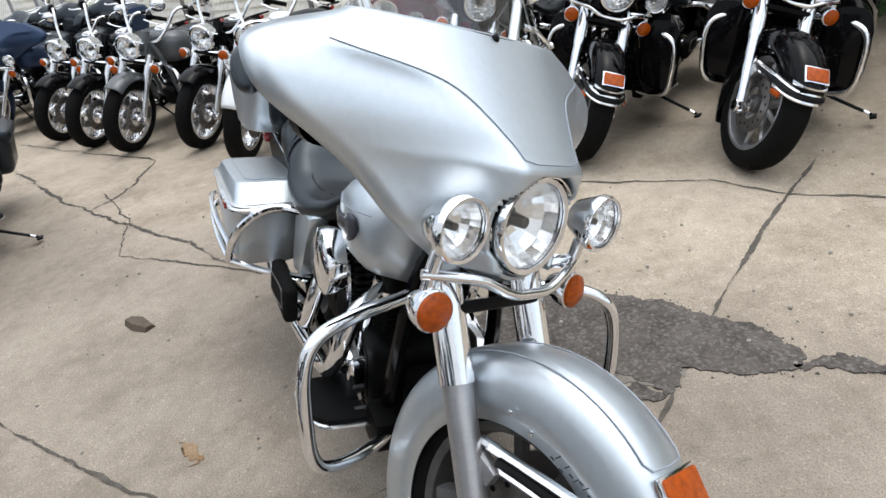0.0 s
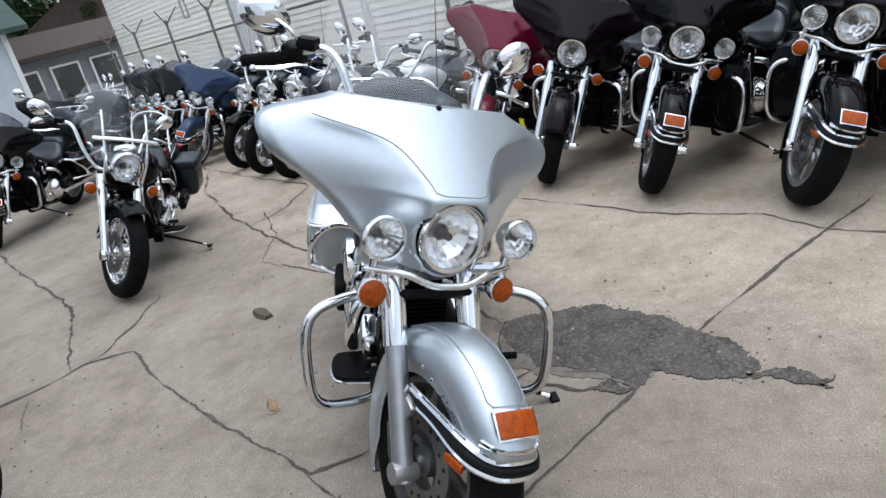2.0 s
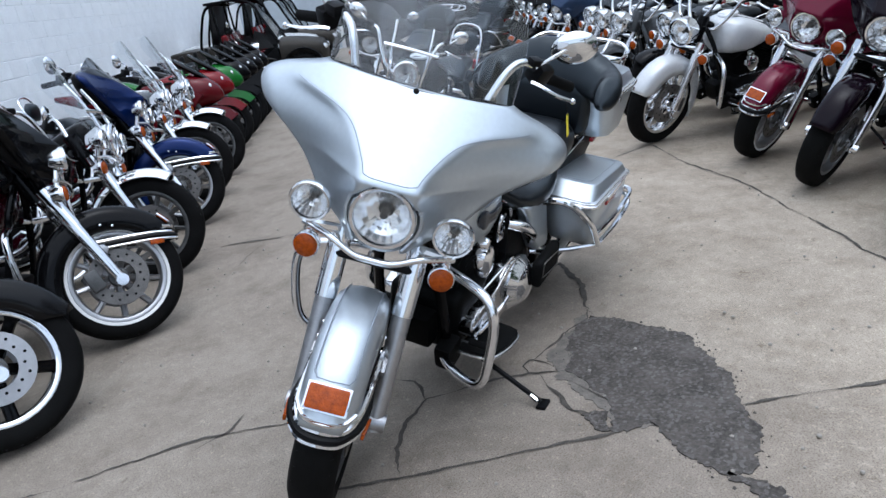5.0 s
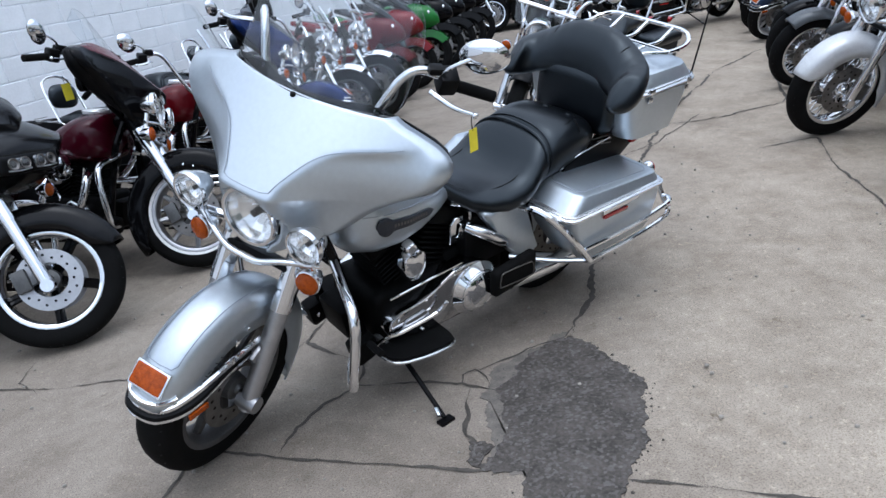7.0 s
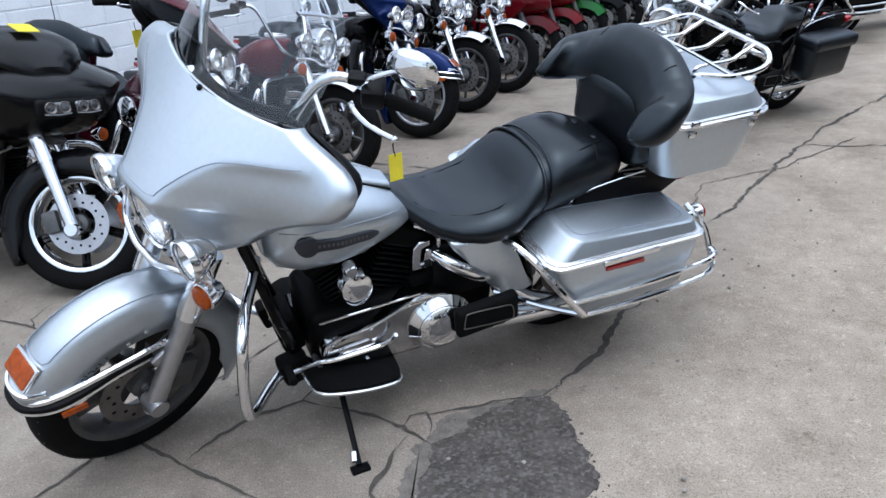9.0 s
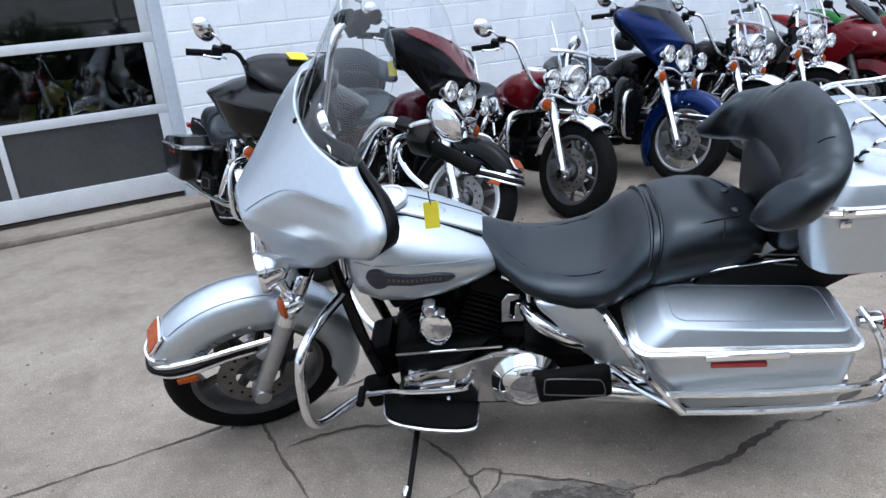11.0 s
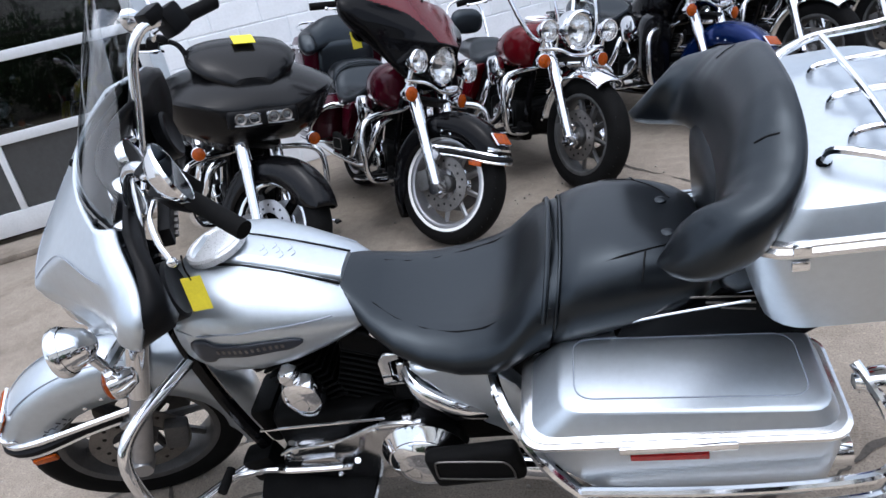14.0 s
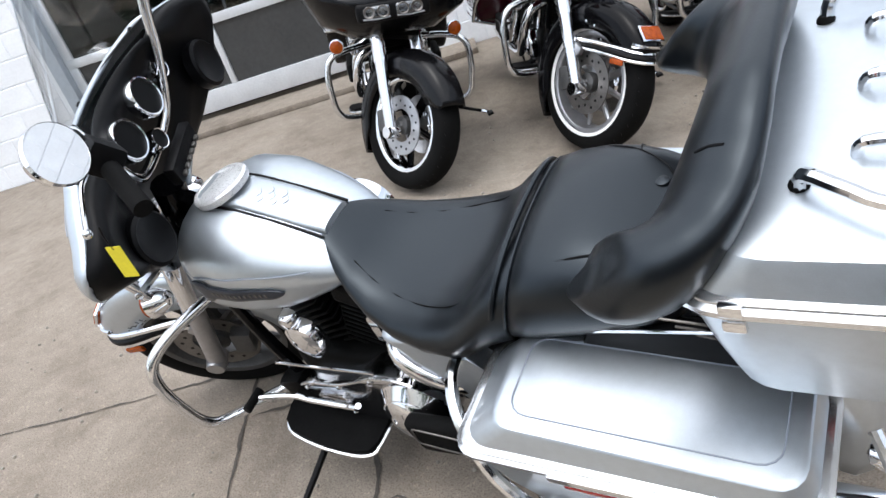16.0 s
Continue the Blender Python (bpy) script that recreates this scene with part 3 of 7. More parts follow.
def headlamps(root, m, passing=True):
    m = m @ Matrix.Translation((LAMP_BACK, 0, 0))
    lamp(root, "headlamp", V(-0.092, 0, 0.895), 0.092, 0.10, m)
    vis = B()
    rows = []
    for i in range(15):
        a = radians(lerp(40, 140, i / 14))
        d = V(0, math.cos(a), math.sin(a))
        lip = -0.072 + 0.012 * math.sin(a)
        rows.append([vis.verts.new(V(x, 0, 0.895) + d * r) for x, r in ((-0.092, 0.101), (lip, 0.099), (lip, 0.102), (-0.092, 0.105))])
    skin(vis, rows, True, True)
    part("headlamp_visor", vis, CHROME, root, m=m)
    if passing:
        bar = B()
        tube(bar, [V(-0.13, -0.235, 0.80), V(-0.105, -0.19, 0.80), V(-0.075, -0.13, 0.795), V(-0.06, -0.06, 0.768), V(-0.058, 0, 0.764), V(-0.06, 0.06, 0.768), V(-0.075, 0.13, 0.795), V(-0.105, 0.19, 0.80), V(-0.13, 0.235, 0.80)], 0.0105, 10)
        part("light_bar", bar, CHROME, root, m=m)
        for s in (-1, 1):
            lamp(root, "passing_lamp", V(-0.075, s * 0.215, 0.898), 0.056, 0.075, m, axis=(1, 0, -0.03), seg=24)
            st = B()
            tube(st, [V(-0.115, s * 0.215, 0.85), V(-0.125, s * 0.216, 0.80), V(-0.13, s * 0.217, 0.76)], 0.014, 10)
            tube(st, [V(-0.125, s * 0.216, 0.80), V(-0.16, s * 0.13, 0.79)], 0.016, 8, smooth=False)
            part("lamp_stem", st, CHROME, root, m=m)
    for s in (-1, 1):
        signal(root, V(-0.115, s * 0.212, 0.735), m, axis=(1, s * 0.12, 0), r=0.040)


def bars(root, m, chrome=True):
    mt = CHROME if chrome else SATIN_BLACK
    b = B()
    m = m @ Matrix.Translation((0.004, 0, 0.020))
    half = [V(-0.41, 0.05, 1.05), V(-0.43, 0.13, 1.08), V(-0.475, 0.195, 1.18), V(-0.53, 0.245, 1.305), V(-0.572, 0.285, 1.342), V(-0.618, 0.333, 1.325), V(-0.66, 0.385, 1.292), V(-0.722, 0.455, 1.270)]
    tube(b, [V(p.x, -p.y, p.z) for p in half[::-1]] + half, 0.0135, 10)
    hb = part("handlebar", b, mt, root, m=m)
    for s in (-1, 1):
        g = B()
        p0, p1 = V(-0.650, s * 0.373, 1.298), V(-0.731, s * 0.472, 1.267)
        d = (p1 - p0).normalized()
        tube(g, [p0, p0 + d * 0.01, p1 - d * 0.006, p1], 0.0185, 14, smooth=False)
        part("grip", g, RUBBER, hb)
        ct = B()
        rbox(ct, (0.065, 0.06, 0.07), at(-0.632, s * 0.350, 1.312, 0, 22, s * 46), 0.012)
        part("switch_box", ct, SATIN_BLACK, hb)
        rv = B()
        rbox(rv, (0.05, 0.06, 0.038) if s < 0 else (0.035, 0.045, 0.026), at(-0.598, s * 0.325, 1.350, 0, 12, s * 42), 0.01)
        part("reservoir", rv, SATIN_BLACK, hb)
        lv = B()
        tube(lv, [V(-0.575, s * 0.33, 1.290), V(-0.565, s * 0.37, 1.285), V(-0.572, s * 0.42, 1.27), V(-0.594, s * 0.477, 1.26)], (0.0055, 0.0042), 8, flat=1.5)
        bmesh.ops.create_uvsphere(lv, u_segments=10, v_segments=6, radius=0.010, matrix=Matrix.Translation((-0.594, s * 0.477, 1.26)))
        part("lever", lv, CHROME, hb)
        st = B()
        tube(st, [V(-0.605, s * 0.335, 1.33), V(-0.602, s * 0.375, 1.375), V(-0.640, s * 0.415, 1.402)], 0.006, 8)
        ms = part("mirror", st, CHROME, hb, "chrome oval mirror on a stem")
        mr = B()
        tl = at(-0.668, s * 0.440, 1.408, s * 20, 9, s * 12) @ Matrix.Diagonal((1, 0.078, 0.056, 1))
        rows = []
        for r, h in ((0.0, 0.032), (0.55, 0.028), (0.9, 0.012), (1.0, 0.0), (0.97, -0.006)):
            rows.append([mr.verts.new(tl @ V(h, max(r, 0.01) * math.cos(a), max(r, 0.01) * math.sin(a))) for a in (2 * math.pi * k / 28 for k in range(28))])
        skin(mr, rows, True)
        part("mirror_shell", mr, CHROME, ms)
        gl = B()
        gl.faces.new([gl.verts.new(tl @ V(-0.005, 0.96 * math.cos(a), 0.96 * math.sin(a))) for a in (2 * math.pi * k / 28 for k in range(28))])
        part("mirror_glass", gl, MIRROR, ms)


MIRROR = mat("mirror_glass", (0.9, 0.91, 0.92), 0.02, 1.0, vary=0.01)


# tank sections: place, half width, top, underside, squareness
TANK = [(-0.430, 0.07, 0.88, 0.75, 2.2), (-0.440, 0.130, 0.915, 0.705, 2.3), (-0.47, 0.182, 0.938, 0.675, 2.5), (-0.54, 0.214, 0.948, 0.662, 2.7), (-0.64, 0.212, 0.932, 0.660, 2.8),
        (-0.73, 0.192, 0.900, 0.668, 2.7), (-0.80, 0.170, 0.870, 0.688, 2.6), (-0.85, 0.150, 0.846, 0.705, 2.5), (-0.89, 0.127, 0.816, 0.722, 2.4), (-0.92, 0.095, 0.786, 0.738, 2.2), (-0.935, 0.04, 0.768, 0.752, 2.0)]


def tank_side(x, z):
    """Half width of the tank at x and z."""
    hw, zt, zb, p = table(-x, [(-q[0], *q[1:]) for q in TANK])
    v = min(0.98, abs(z - (zt + zb) / 2) / ((zt - zb) / 2))
    return hw * (1 - v ** p) ** (1 / p)


def tank(root, material, badge=True):
    bm = B()
    rings = [sring(x, hw, zt, zb, 28, p) for x, hw, zt, zb, p in TANK]
    loft(bm, rings)
    tk = part("fuel_tank", bm, material, root, sharp=60)
    c = B()
    loft(c, [sring(x, hw, zt, zb, p=4) for x, hw, zt, zb in ((-0.50, 0.03, 0.948, 0.89), (-0.515, 0.056, 0.966, 0.89), (-0.62, 0.058, 0.950, 0.87), (-0.72, 0.057, 0.915, 0.84), (-0.80, 0.055, 0.884, 0.81), (-0.862, 0.051, 0.858, 0.80))])
    co = part("console", c, material, tk)
    for s in (-1, 1):
        e = B()
        tube(e, [V(x, s * 0.060, z) for x, z in ((-0.52, 0.945), (-0.62, 0.934), (-0.72, 0.900), (-0.80, 0.868), (-0.86, 0.842))], 0.004, 6)
        part("console_trim", e, SATIN_BLACK, tk)
    if badge:
        sw = B()
        for k in range(7):
            x, y = -0.672 - 0.012 * k, 0.018 * math.sin(k * 2.1)
            z = 0.9337 - 0.352 * (-0.665 - x)
            tube(sw, [V(x, y - 0.012, z), V(x - 0.008, y, z - 0.002), V(x - 0.002, y + 0.014, z)], 0.0007, 4)
        part("console_script", sw, STRIPE, co, kind="stuff")
    cp = B()
    lathe(cp, [(0.0, 0.0055), (0.05, 0.005), (0.056, 0.0025), (0.061, 0.002), (0.065, 0.006), (0.073, 0.006), (0.078, 0.000), (0.076, -0.016)], (-0.562, 0.002, 0.962), (0.12, 0, 1), 40)
    part("fuel_cap", cp, CAP, tk, "round chrome fuel cap cover")
    if badge:
        for s in (-1, 1):
            bd = B()
            def skinpt(x, z):
                return V(x, s * tank_side(x, z), z)
            rows = []
            for i in range(31):
                f = i / 30
                x = -0.514 - 0.262 * f
                d = abs(x + 0.548)
                ball = math.sqrt(max(0.0, 0.034 ** 2 - d * d)) if d < 0.034 else 0.0
                bar = 0.0 if x > -0.55 else 0.020 * (1 - 0.35 * (f - 0.1)) * min(1.0, math.sqrt(max(0.0, (1 - f) * 9)))
                half = max(ball, bar, 0.002)
                zc = 0.810 + (x + 0.548) * 0.13
                rows.append([bd.verts.new(skinpt(x, zc + half * q) + V(0, s * 0.003, 0)) for q in (-1, -0.6, 0, 0.6, 1)])
            skin(bd, rows, False)
            bg = part("tank_badge", bd, BADGE, tk, "dark oval tank badge with pale raised marks")
            so = bg.modifiers.new("thickness", "SOLIDIFY")
            so.thickness, so.offset = 0.006, 0
            lt = B()
            for k in range(12):
                x = -0.583 - 0.0135 * k
                rbox(lt, (0.007, 0.002, 0.010), Matrix.Translation(skinpt(x, 0.810 + (x + 0.548) * 0.13) + V(0, s * 0.0065, 0)), 0)
            part("badge_bar", lt, STEEL, bg, kind="stuff")
            pn = B()
            pts = [V(x, s * (tank_side(x, z) + 0.0008), z) for x, z in ((-0.48, 0.853), (-0.55, 0.852), (-0.60, 0.849), (-0.65, 0.844), (-0.70, 0.837), (-0.75, 0.829), (-0.80, 0.820), (-0.85, 0.811))]
            tube(pn, pts, 0.0019, 5)
            part("pinstripe", pn, STRIPE, tk)
    return tk


SEAT_ROWS = [(-0.843, 0.056, 0.842, 0.79, 0), (-0.851, 0.082, 0.850, 0.765, 0), (-0.885, 0.112, 0.830, 0.735, 0.002), (-0.93, 0.148, 0.795, 0.70, 0.005), (-0.98, 0.178, 0.766, 0.66, 0.010), (-1.05, 0.206, 0.748, 0.632, 0.016), (-1.13, 0.224, 0.748, 0.615, 0.024), (-1.20, 0.231, 0.762, 0.612, 0.036),
             (-1.26, 0.231, 0.790, 0.614, 0.046), (-1.30, 0.226, 0.828, 0.618, 0.044), (-1.335, 0.217, 0.866, 0.622, 0.028), (-1.365, 0.210, 0.884, 0.626, 0.012), (-1.385, 0.205, 0.888, 0.63, 0.006)]
PILLION_ROWS = [(-1.382, 0.192, 0.880, 0.64, 0), (-1.395, 0.204, 0.900, 0.64, 0.003), (-1.43, 0.207, 0.912, 0.645, 0.006), (-1.49, 0.204, 0.922, 0.655, 0.012), (-1.55, 0.198, 0.918, 0.668, 0.020), (-1.60, 0.190, 0.905, 0.68, 0.030), (-1.65, 0.178, 0.885, 0.695, 0.020), (-1.69, 0.160, 0.860, 0.71, 0.005), (-1.715, 0.130, 0.830, 0.725, 0)]


def cushion_ring(x, hw, zt, zb, d=0.0, n=40):
    """A section of the seat; behind the rider it leans, its foot forward."""
    lean = 0.26 * min(1.0, max(0.0, (-1.2 - x) / 0.15))
    return [V(p.x + lean * (0.89 - p.z), p.y, p.z) for p in sring(x, hw, zt, zb, n, 2.35, dip=d)]


def seat_top(rows, x, y):
    """Height of a cushion's upper skin over a point of its plan."""
    hw, zt, zb, d = table(-x, [(-r[0], *r[1:]) for r in rows])
    ring = sring(x, hw, zt, zb, 96, 2.35, dip=d)
    return min((abs(p.y - y), -p.z) for p in ring if p.z > (zt + zb) / 2 - 0.03)[1] * -1


def seat(root):
    bm = B()
    loft(bm, [cushion_ring(*r) for r in SEAT_ROWS])
    st = part("seat", bm, VINYL, root, "black vinyl two-up seat", sharp=70)
    pl = B()
    loft(pl, [cushion_ring(*r) for r in PILLION_ROWS])
    ps = part("pillion_pad", pl, VINYL, st, sharp=70)
    pi = B()
    tube(pi, cushion_ring(-1.388, 0.207, 0.895, 0.63, 0, 32)[0:17], 0.003, 6, smooth=False)
    part("piping", pi, VINYL, st)
    ro = B()
    tube(ro, cushion_ring(-1.362, 0.213, 0.885, 0.63, 0, 32)[1:16], 0.006, 8, smooth=False)
    part("welt_roll", ro, VINYL, st)
    for s in (-1, 1):
        for rows, line in ((PILLION_ROWS, [(-1.41, 0.150), (-1.46, 0.149), (-1.51, 0.142), (-1.56, 0.128), (-1.61, 0.10), (-1.63, 0.07)]),
                           (SEAT_ROWS, [(-0.93, 0.080), (-0.98, 0.105), (-1.05, 0.130), (-1.12, 0.148), (-1.19, 0.156), (-1.25, 0.153)]),
                           (SEAT_ROWS, [(-1.25, 0.153), (-1.248, 0.10), (-1.246, 0.05), (-1.246, 0.0)]),
                           (PILLION_ROWS, [(-1.56, 0.13), (-1.555, 0.15), (-1.55, 0.17), (-1.545, 0.183)])):
            sm = B()
            tube(sm, [V(x, s * y, seat_top(rows, x, y) - 0.0008) for x, y in line], 0.0022, 5)
            part("seam", sm, SATIN_BLACK, st)
        bn = B()
        lathe(bn, [(0.015, -0.006), (0.013, 0.001), (0.007, 0.003), (0, 0.004)], (-1.61, s * 0.06, seat_top(PILLION_ROWS, -1.61, 0.06)), (0, 0, 1), 14)
        part("tuft_button", bn, VINYL, ps)
    return st


# along the pad from its middle to a tip: top, underside, half thickness
BACKREST = [(0, 1.200, 0.985, 0.046), (0.14, 1.197, 0.984, 0.048), (0.26, 1.180, 0.980, 0.053), (0.40, 1.152, 0.970, 0.059), (0.55, 1.128, 0.956, 0.061), (0.70, 1.110, 0.946, 0.061), (0.84, 1.098, 0.946, 0.060), (0.93, 1.090, 0.954, 0.058), (1.0, 1.082, 0.962, 0.056)]


def backrest(root):
    bm = B()
    rings = []
    n = 52
    for i in range(n + 1):
        u = 2 * i / n - 1
        au = abs(u)
        y = math.copysign(0.292 * math.sin(min(1.0, au * 1.06) * math.pi / 2) ** 0.86, u)
        x = -1.772 + 0.155 * au ** 2.6
        zt, zb, th = table(au, BACKREST)
        if au > 0.91:
            f = math.sqrt(max(1 - ((au - 0.91) / 0.09) ** 2, 0.03))
            mid = (zt + zb) / 2
            zt, zb, th = mid + (zt - mid) * (0.62 + 0.38 * f), mid + (zb - mid) * (0.62 + 0.38 * f), th * (0.35 + 0.65 * f)
        d = V(1, -math.copysign(1.7 * au ** 1.7, u), 0).normalized()
        ring = []
        for k in range(22):
            a = 2 * math.pi * k / 22
            cc, ss = math.cos(a), math.sin(a)
            ring.append(V(x, y, (zt + zb) / 2) + d * th * math.copysign(abs(cc) ** 0.8, cc) + V(-0.09 * (ss * 0.5), 0, (zt - zb) / 2 * math.copysign(abs(ss) ** 0.85, ss)))
        rings.append(ring)
    loft(bm, rings)
    br = part("backrest", bm, VINYL, root, "black vinyl wrap-around backrest", sharp=75)
    for i in (16, n - 16):
        sm = B()
        tube(sm, [rings[i][k] for k in (3, 4, 5)], 0.0022, 5)
        part("seam", sm, SATIN_BLACK, br)
    sp = B()
    loft(sp, [sring(x, hw, zt, zb, 28, 4.5) for x, hw, zt, zb in ((-1.690, 0.165, 0.99, 0.80), (-1.699, 0.195, 1.02, 0.785), (-1.725, 0.205, 1.05, 0.775), (-1.765, 0.205, 1.06, 0.775), (-1.785, 0.17, 1.05, 0.79))])
    part("backrest_support", sp, VINYL, root, "black vinyl lower back pad", sharp=70)
    return br


def bag_ring(x0, x1, y0, y1, z, r=0.05, s=1):
    pts = []
    for cx, cy, a0 in ((x1 - r, y1 - r, 0), (x0 + r, y1 - r, 90), (x0 + r, y0 + r, 180), (x1 - r, y0 + r, 270)):
        for k in range(5):
            a = radians(a0 + 22.5 * k)
            pts.append(V(cx + r * math.cos(a), s * (cy - 0.092 + r * math.sin(a)), z))
    return pts


def saddlebag(root, s, material, guards=True):
    def settle(bm):
        """Lets the lid fall away towards the tail."""
        for v in bm.verts:
            f = max(0.0, min(1.0, (-1.30 - v.co.x) / 0.55))
            if v.co.z > 0.638:
                v.co.z = 0.638 + (v.co.z - 0.638) * (1 - 0.42 * f)
            if v.co.z > 0.56:
                v.co.z -= 0.014 * f
        return bm
    bm = B()
    loft(bm, [bag_ring(-1.85, -1.43, 0.27, 0.465, 0.385, 0.03, s), bag_ring(-1.87, -1.40, 0.255, 0.482, 0.42, 0.05, s), bag_ring(-1.885, -1.32, 0.245, 0.490, 0.53, 0.05, s), bag_ring(-1.885, -1.278, 0.24, 0.493, 0.624, 0.05, s)])
    bg = part("saddlebag", settle(bm), material, root, sharp=50)
    rim = B()
    loft(rim, [bag_ring(-1.890, -1.270, 0.236, 0.497, 0.620, 0.05, s), bag_ring(-1.897, -1.264, 0.232, 0.503, 0.626, 0.05, s), bag_ring(-1.897, -1.264, 0.232, 0.503, 0.634, 0.05, s), bag_ring(-1.889, -1.272, 0.238, 0.495, 0.638, 0.05, s), bag_ring(-1.889, -1.272, 0.238, 0.495, 0.643, 0.05, s), bag_ring(-1.880, -1.282, 0.245, 0.486, 0.647, 0.05, s)])
    part("lid_rim", settle(rim), BRIGHT, bg, "bright silver lid rim")
    ld = B()
    loft(ld, [bag_ring(-1.880, -1.282, 0.242, 0.486, 0.640, 0.05, s), bag_ring(-1.864, -1.350, 0.245, 0.470, 0.699, 0.045, s), bag_ring(-1.860, -1.356, 0.247, 0.466, 0.704, 0.043, s), bag_ring(-1.850, -1.366, 0.252, 0.456, 0.707, 0.04, s), bag_ring(-1.80, -1.44, 0.29, 0.40, 0.712, 0.03, s)])
    part("lid", settle(ld), material, bg, sharp=26)
    pn = B()
    ring = bag_ring(-1.830, -1.386, 0.270, 0.436, 0.7095, 0.035, s)
    tube(pn, ring + ring[:1], 0.0019, 5, smooth=False)
    part("pinstripe", settle(pn), STRIPE, bg)
    lt = B()
    rbox(lt, (0.225, 0.016, 0.020), at(-1.572, s * 0.408, 0.616), 0.005)
    la = part("latch", lt, CHROME, bg, "chrome lid latch")
    rf = B()
    rbox(rf, (0.152, 0.010, 0.016), at(-1.556, s * 0.404, 0.582, 0, -2, 0), 0.003)
    part("red_reflector", rf, RED_LENS, bg, "red side reflector")
    if guards:
        for pts, r in (([(-1.195, 0.195, 0.640), (-1.215, 0.270, 0.655), (-1.252, 0.340, 0.62), (-1.32, 0.398, 0.53), (-1.415, 0.413, 0.412)], 0.014),
                       ([(-1.371, 0.411, 0.483), (-1.65, 0.423, 0.486), (-1.90, 0.418, 0.496), (-1.972, 0.390, 0.496), (-1.995, 0.345, 0.48)], 0.0115),
                       ([(-1.410, 0.411, 0.412), (-1.65, 0.421, 0.414), (-1.91, 0.416, 0.424), (-1.975, 0.395, 0.445), (-1.995, 0.345, 0.48), (-1.98, 0.300, 0.56), (-1.94, 0.230, 0.62)], 0.0115),
                       ([(-1.410, 0.408, 0.414), (-1.31, 0.300, 0.40), (-1.20, 0.170, 0.40)], 0.0115)):
            g = B()
            tube(g, [V(x, s * y, z) for x, y, z in pts], r, 9)
            part("bag_guard", g, CHROME, root, "chrome saddlebag guard rail")
    return bg


BRIGHT = mat("bright_silver_trim", (0.72, 0.73, 0.74), 0.22, 0.9, vary=0.04, scale=40, coat=0.4)


def tour_pack(root, material, rack=True):
    def rr(x0, x1, hw, z, r):
        pts = []
        for cx, cy, a0 in ((x1 - r, hw - r, 0), (x0 + r, hw - r, 90), (x0 + r, -hw + r, 180), (x1 - r, -hw + r, 270)):
            for k in range(6):
                a = radians(a0 + 18 * k)
                pts.append(V(cx + r * math.cos(a), cy + r * math.sin(a), z))
        return pts
    bm = B()
    loft(bm, [rr(-2.06, -1.78, 0.25, 0.775, 0.05), rr(-2.085, -1.762, 0.283, 0.785, 0.07), rr(-2.11, -1.74, 0.295, 0.86, 0.08), rr(-2.145, -1.712, 0.308, 0.985, 0.09)])
    tp = part("tour_pack", bm, material, root, "silver hard luggage trunk with lid", sharp=50)
    rim = B()
    loft(rim, [rr(-2.150, -1.707, 0.312, 0.982, 0.09), rr(-2.160, -1.697, 0.321, 0.989, 0.095), rr(-2.160, -1.697, 0.321, 0.999, 0.095), rr(-2.152, -1.705, 0.313, 1.004, 0.09), rr(-2.152, -1.705, 0.313, 1.009, 0.09), rr(-2.146, -1.712, 0.306, 1.012, 0.09)])
    part("lid_rim", rim, BRIGHT, tp, "bright silver lid rim")
    ld = B()
    loft(ld, [rr(-2.146, -1.712, 0.306, 1.006, 0.09), rr(-2.112, -1.748, 0.289, 1.052, 0.085), rr(-2.105, -1.756, 0.284, 1.060, 0.082), rr(-2.09, -1.77, 0.270, 1.066, 0.08), rr(-2.0, -1.85, 0.165, 1.080, 0.06)])
    part("lid", ld, material, tp, sharp=26)
    for y, x in ((0.318, -1.80), (0.318, -2.05), (-0.318, -1.80), (-0.318, -2.05)):
        la = B()
        rbox(la, (0.030, 0.012, 0.022), at(x, y, 1.005), 0.004)
        rbox(la, (0.030, 0.012, 0.020), at(x, y * 0.985, 0.968), 0.004)
        part("latch", la, CHROME, tp, "chrome lid latch")
    if rack:
        rk = B()
        side = [(-1.868, 0.178, 1.074), (-1.876, 0.190, 1.106), (-1.92, 0.222, 1.112), (-1.97, 0.248, 1.112), (-2.08, 0.248, 1.116), (-2.14, 0.232, 1.132), (-2.17, 0.185, 1.150), (-2.175, 0.10, 1.152)]
        tube(rk, [V(*q) for q in side] + [V(-2.175, 0, 1.152)] + [V(x, -y, z) for x, y, z in side[::-1]], 0.0095, 8)
        rack_ob = part("luggage_rack", rk, CHROME, tp, "chrome tube luggage rack")
        for y in (-0.13, 0.0, 0.13):
            b = B()
            tube(b, [V(-1.925, y, 1.080), V(-1.935, y, 1.102), V(-2.0, y, 1.106), V(-2.08, y, 1.108), V(-2.13, y, 1.130), V(-2.172, y, 1.150)], 0.0075, 8)
            part("rail", b, CHROME, rack_ob)
        b = B()
        tube(b, [V(-1.975, -0.248, 1.112), V(-1.98, 0, 1.114), V(-1.975, 0.248, 1.112)], 0.0075, 8)
        part("cross_bar", b, CHROME, rack_ob)
        for s in (-1, 1):
            b = B()
            lathe(b, [(0.013, -0.012), (0.013, 0.006), (0.008, 0.012), (0, 0.013)], (-1.867, s * 0.177, 1.075), (0, 0, 1), 10)
            part("rubber_foot", b, RUBBER, rack_ob)
    return tp


def antenna(root):
    a = B()
    tube(a, [V(-2.15, 0.27, 0.99), V(-2.18, 0.27, 1.2), V(-2.24, 0.265, 1.62)], (0.0045, 0.0022), 6)
    part("antenna", a, SATIN_BLACK, root)


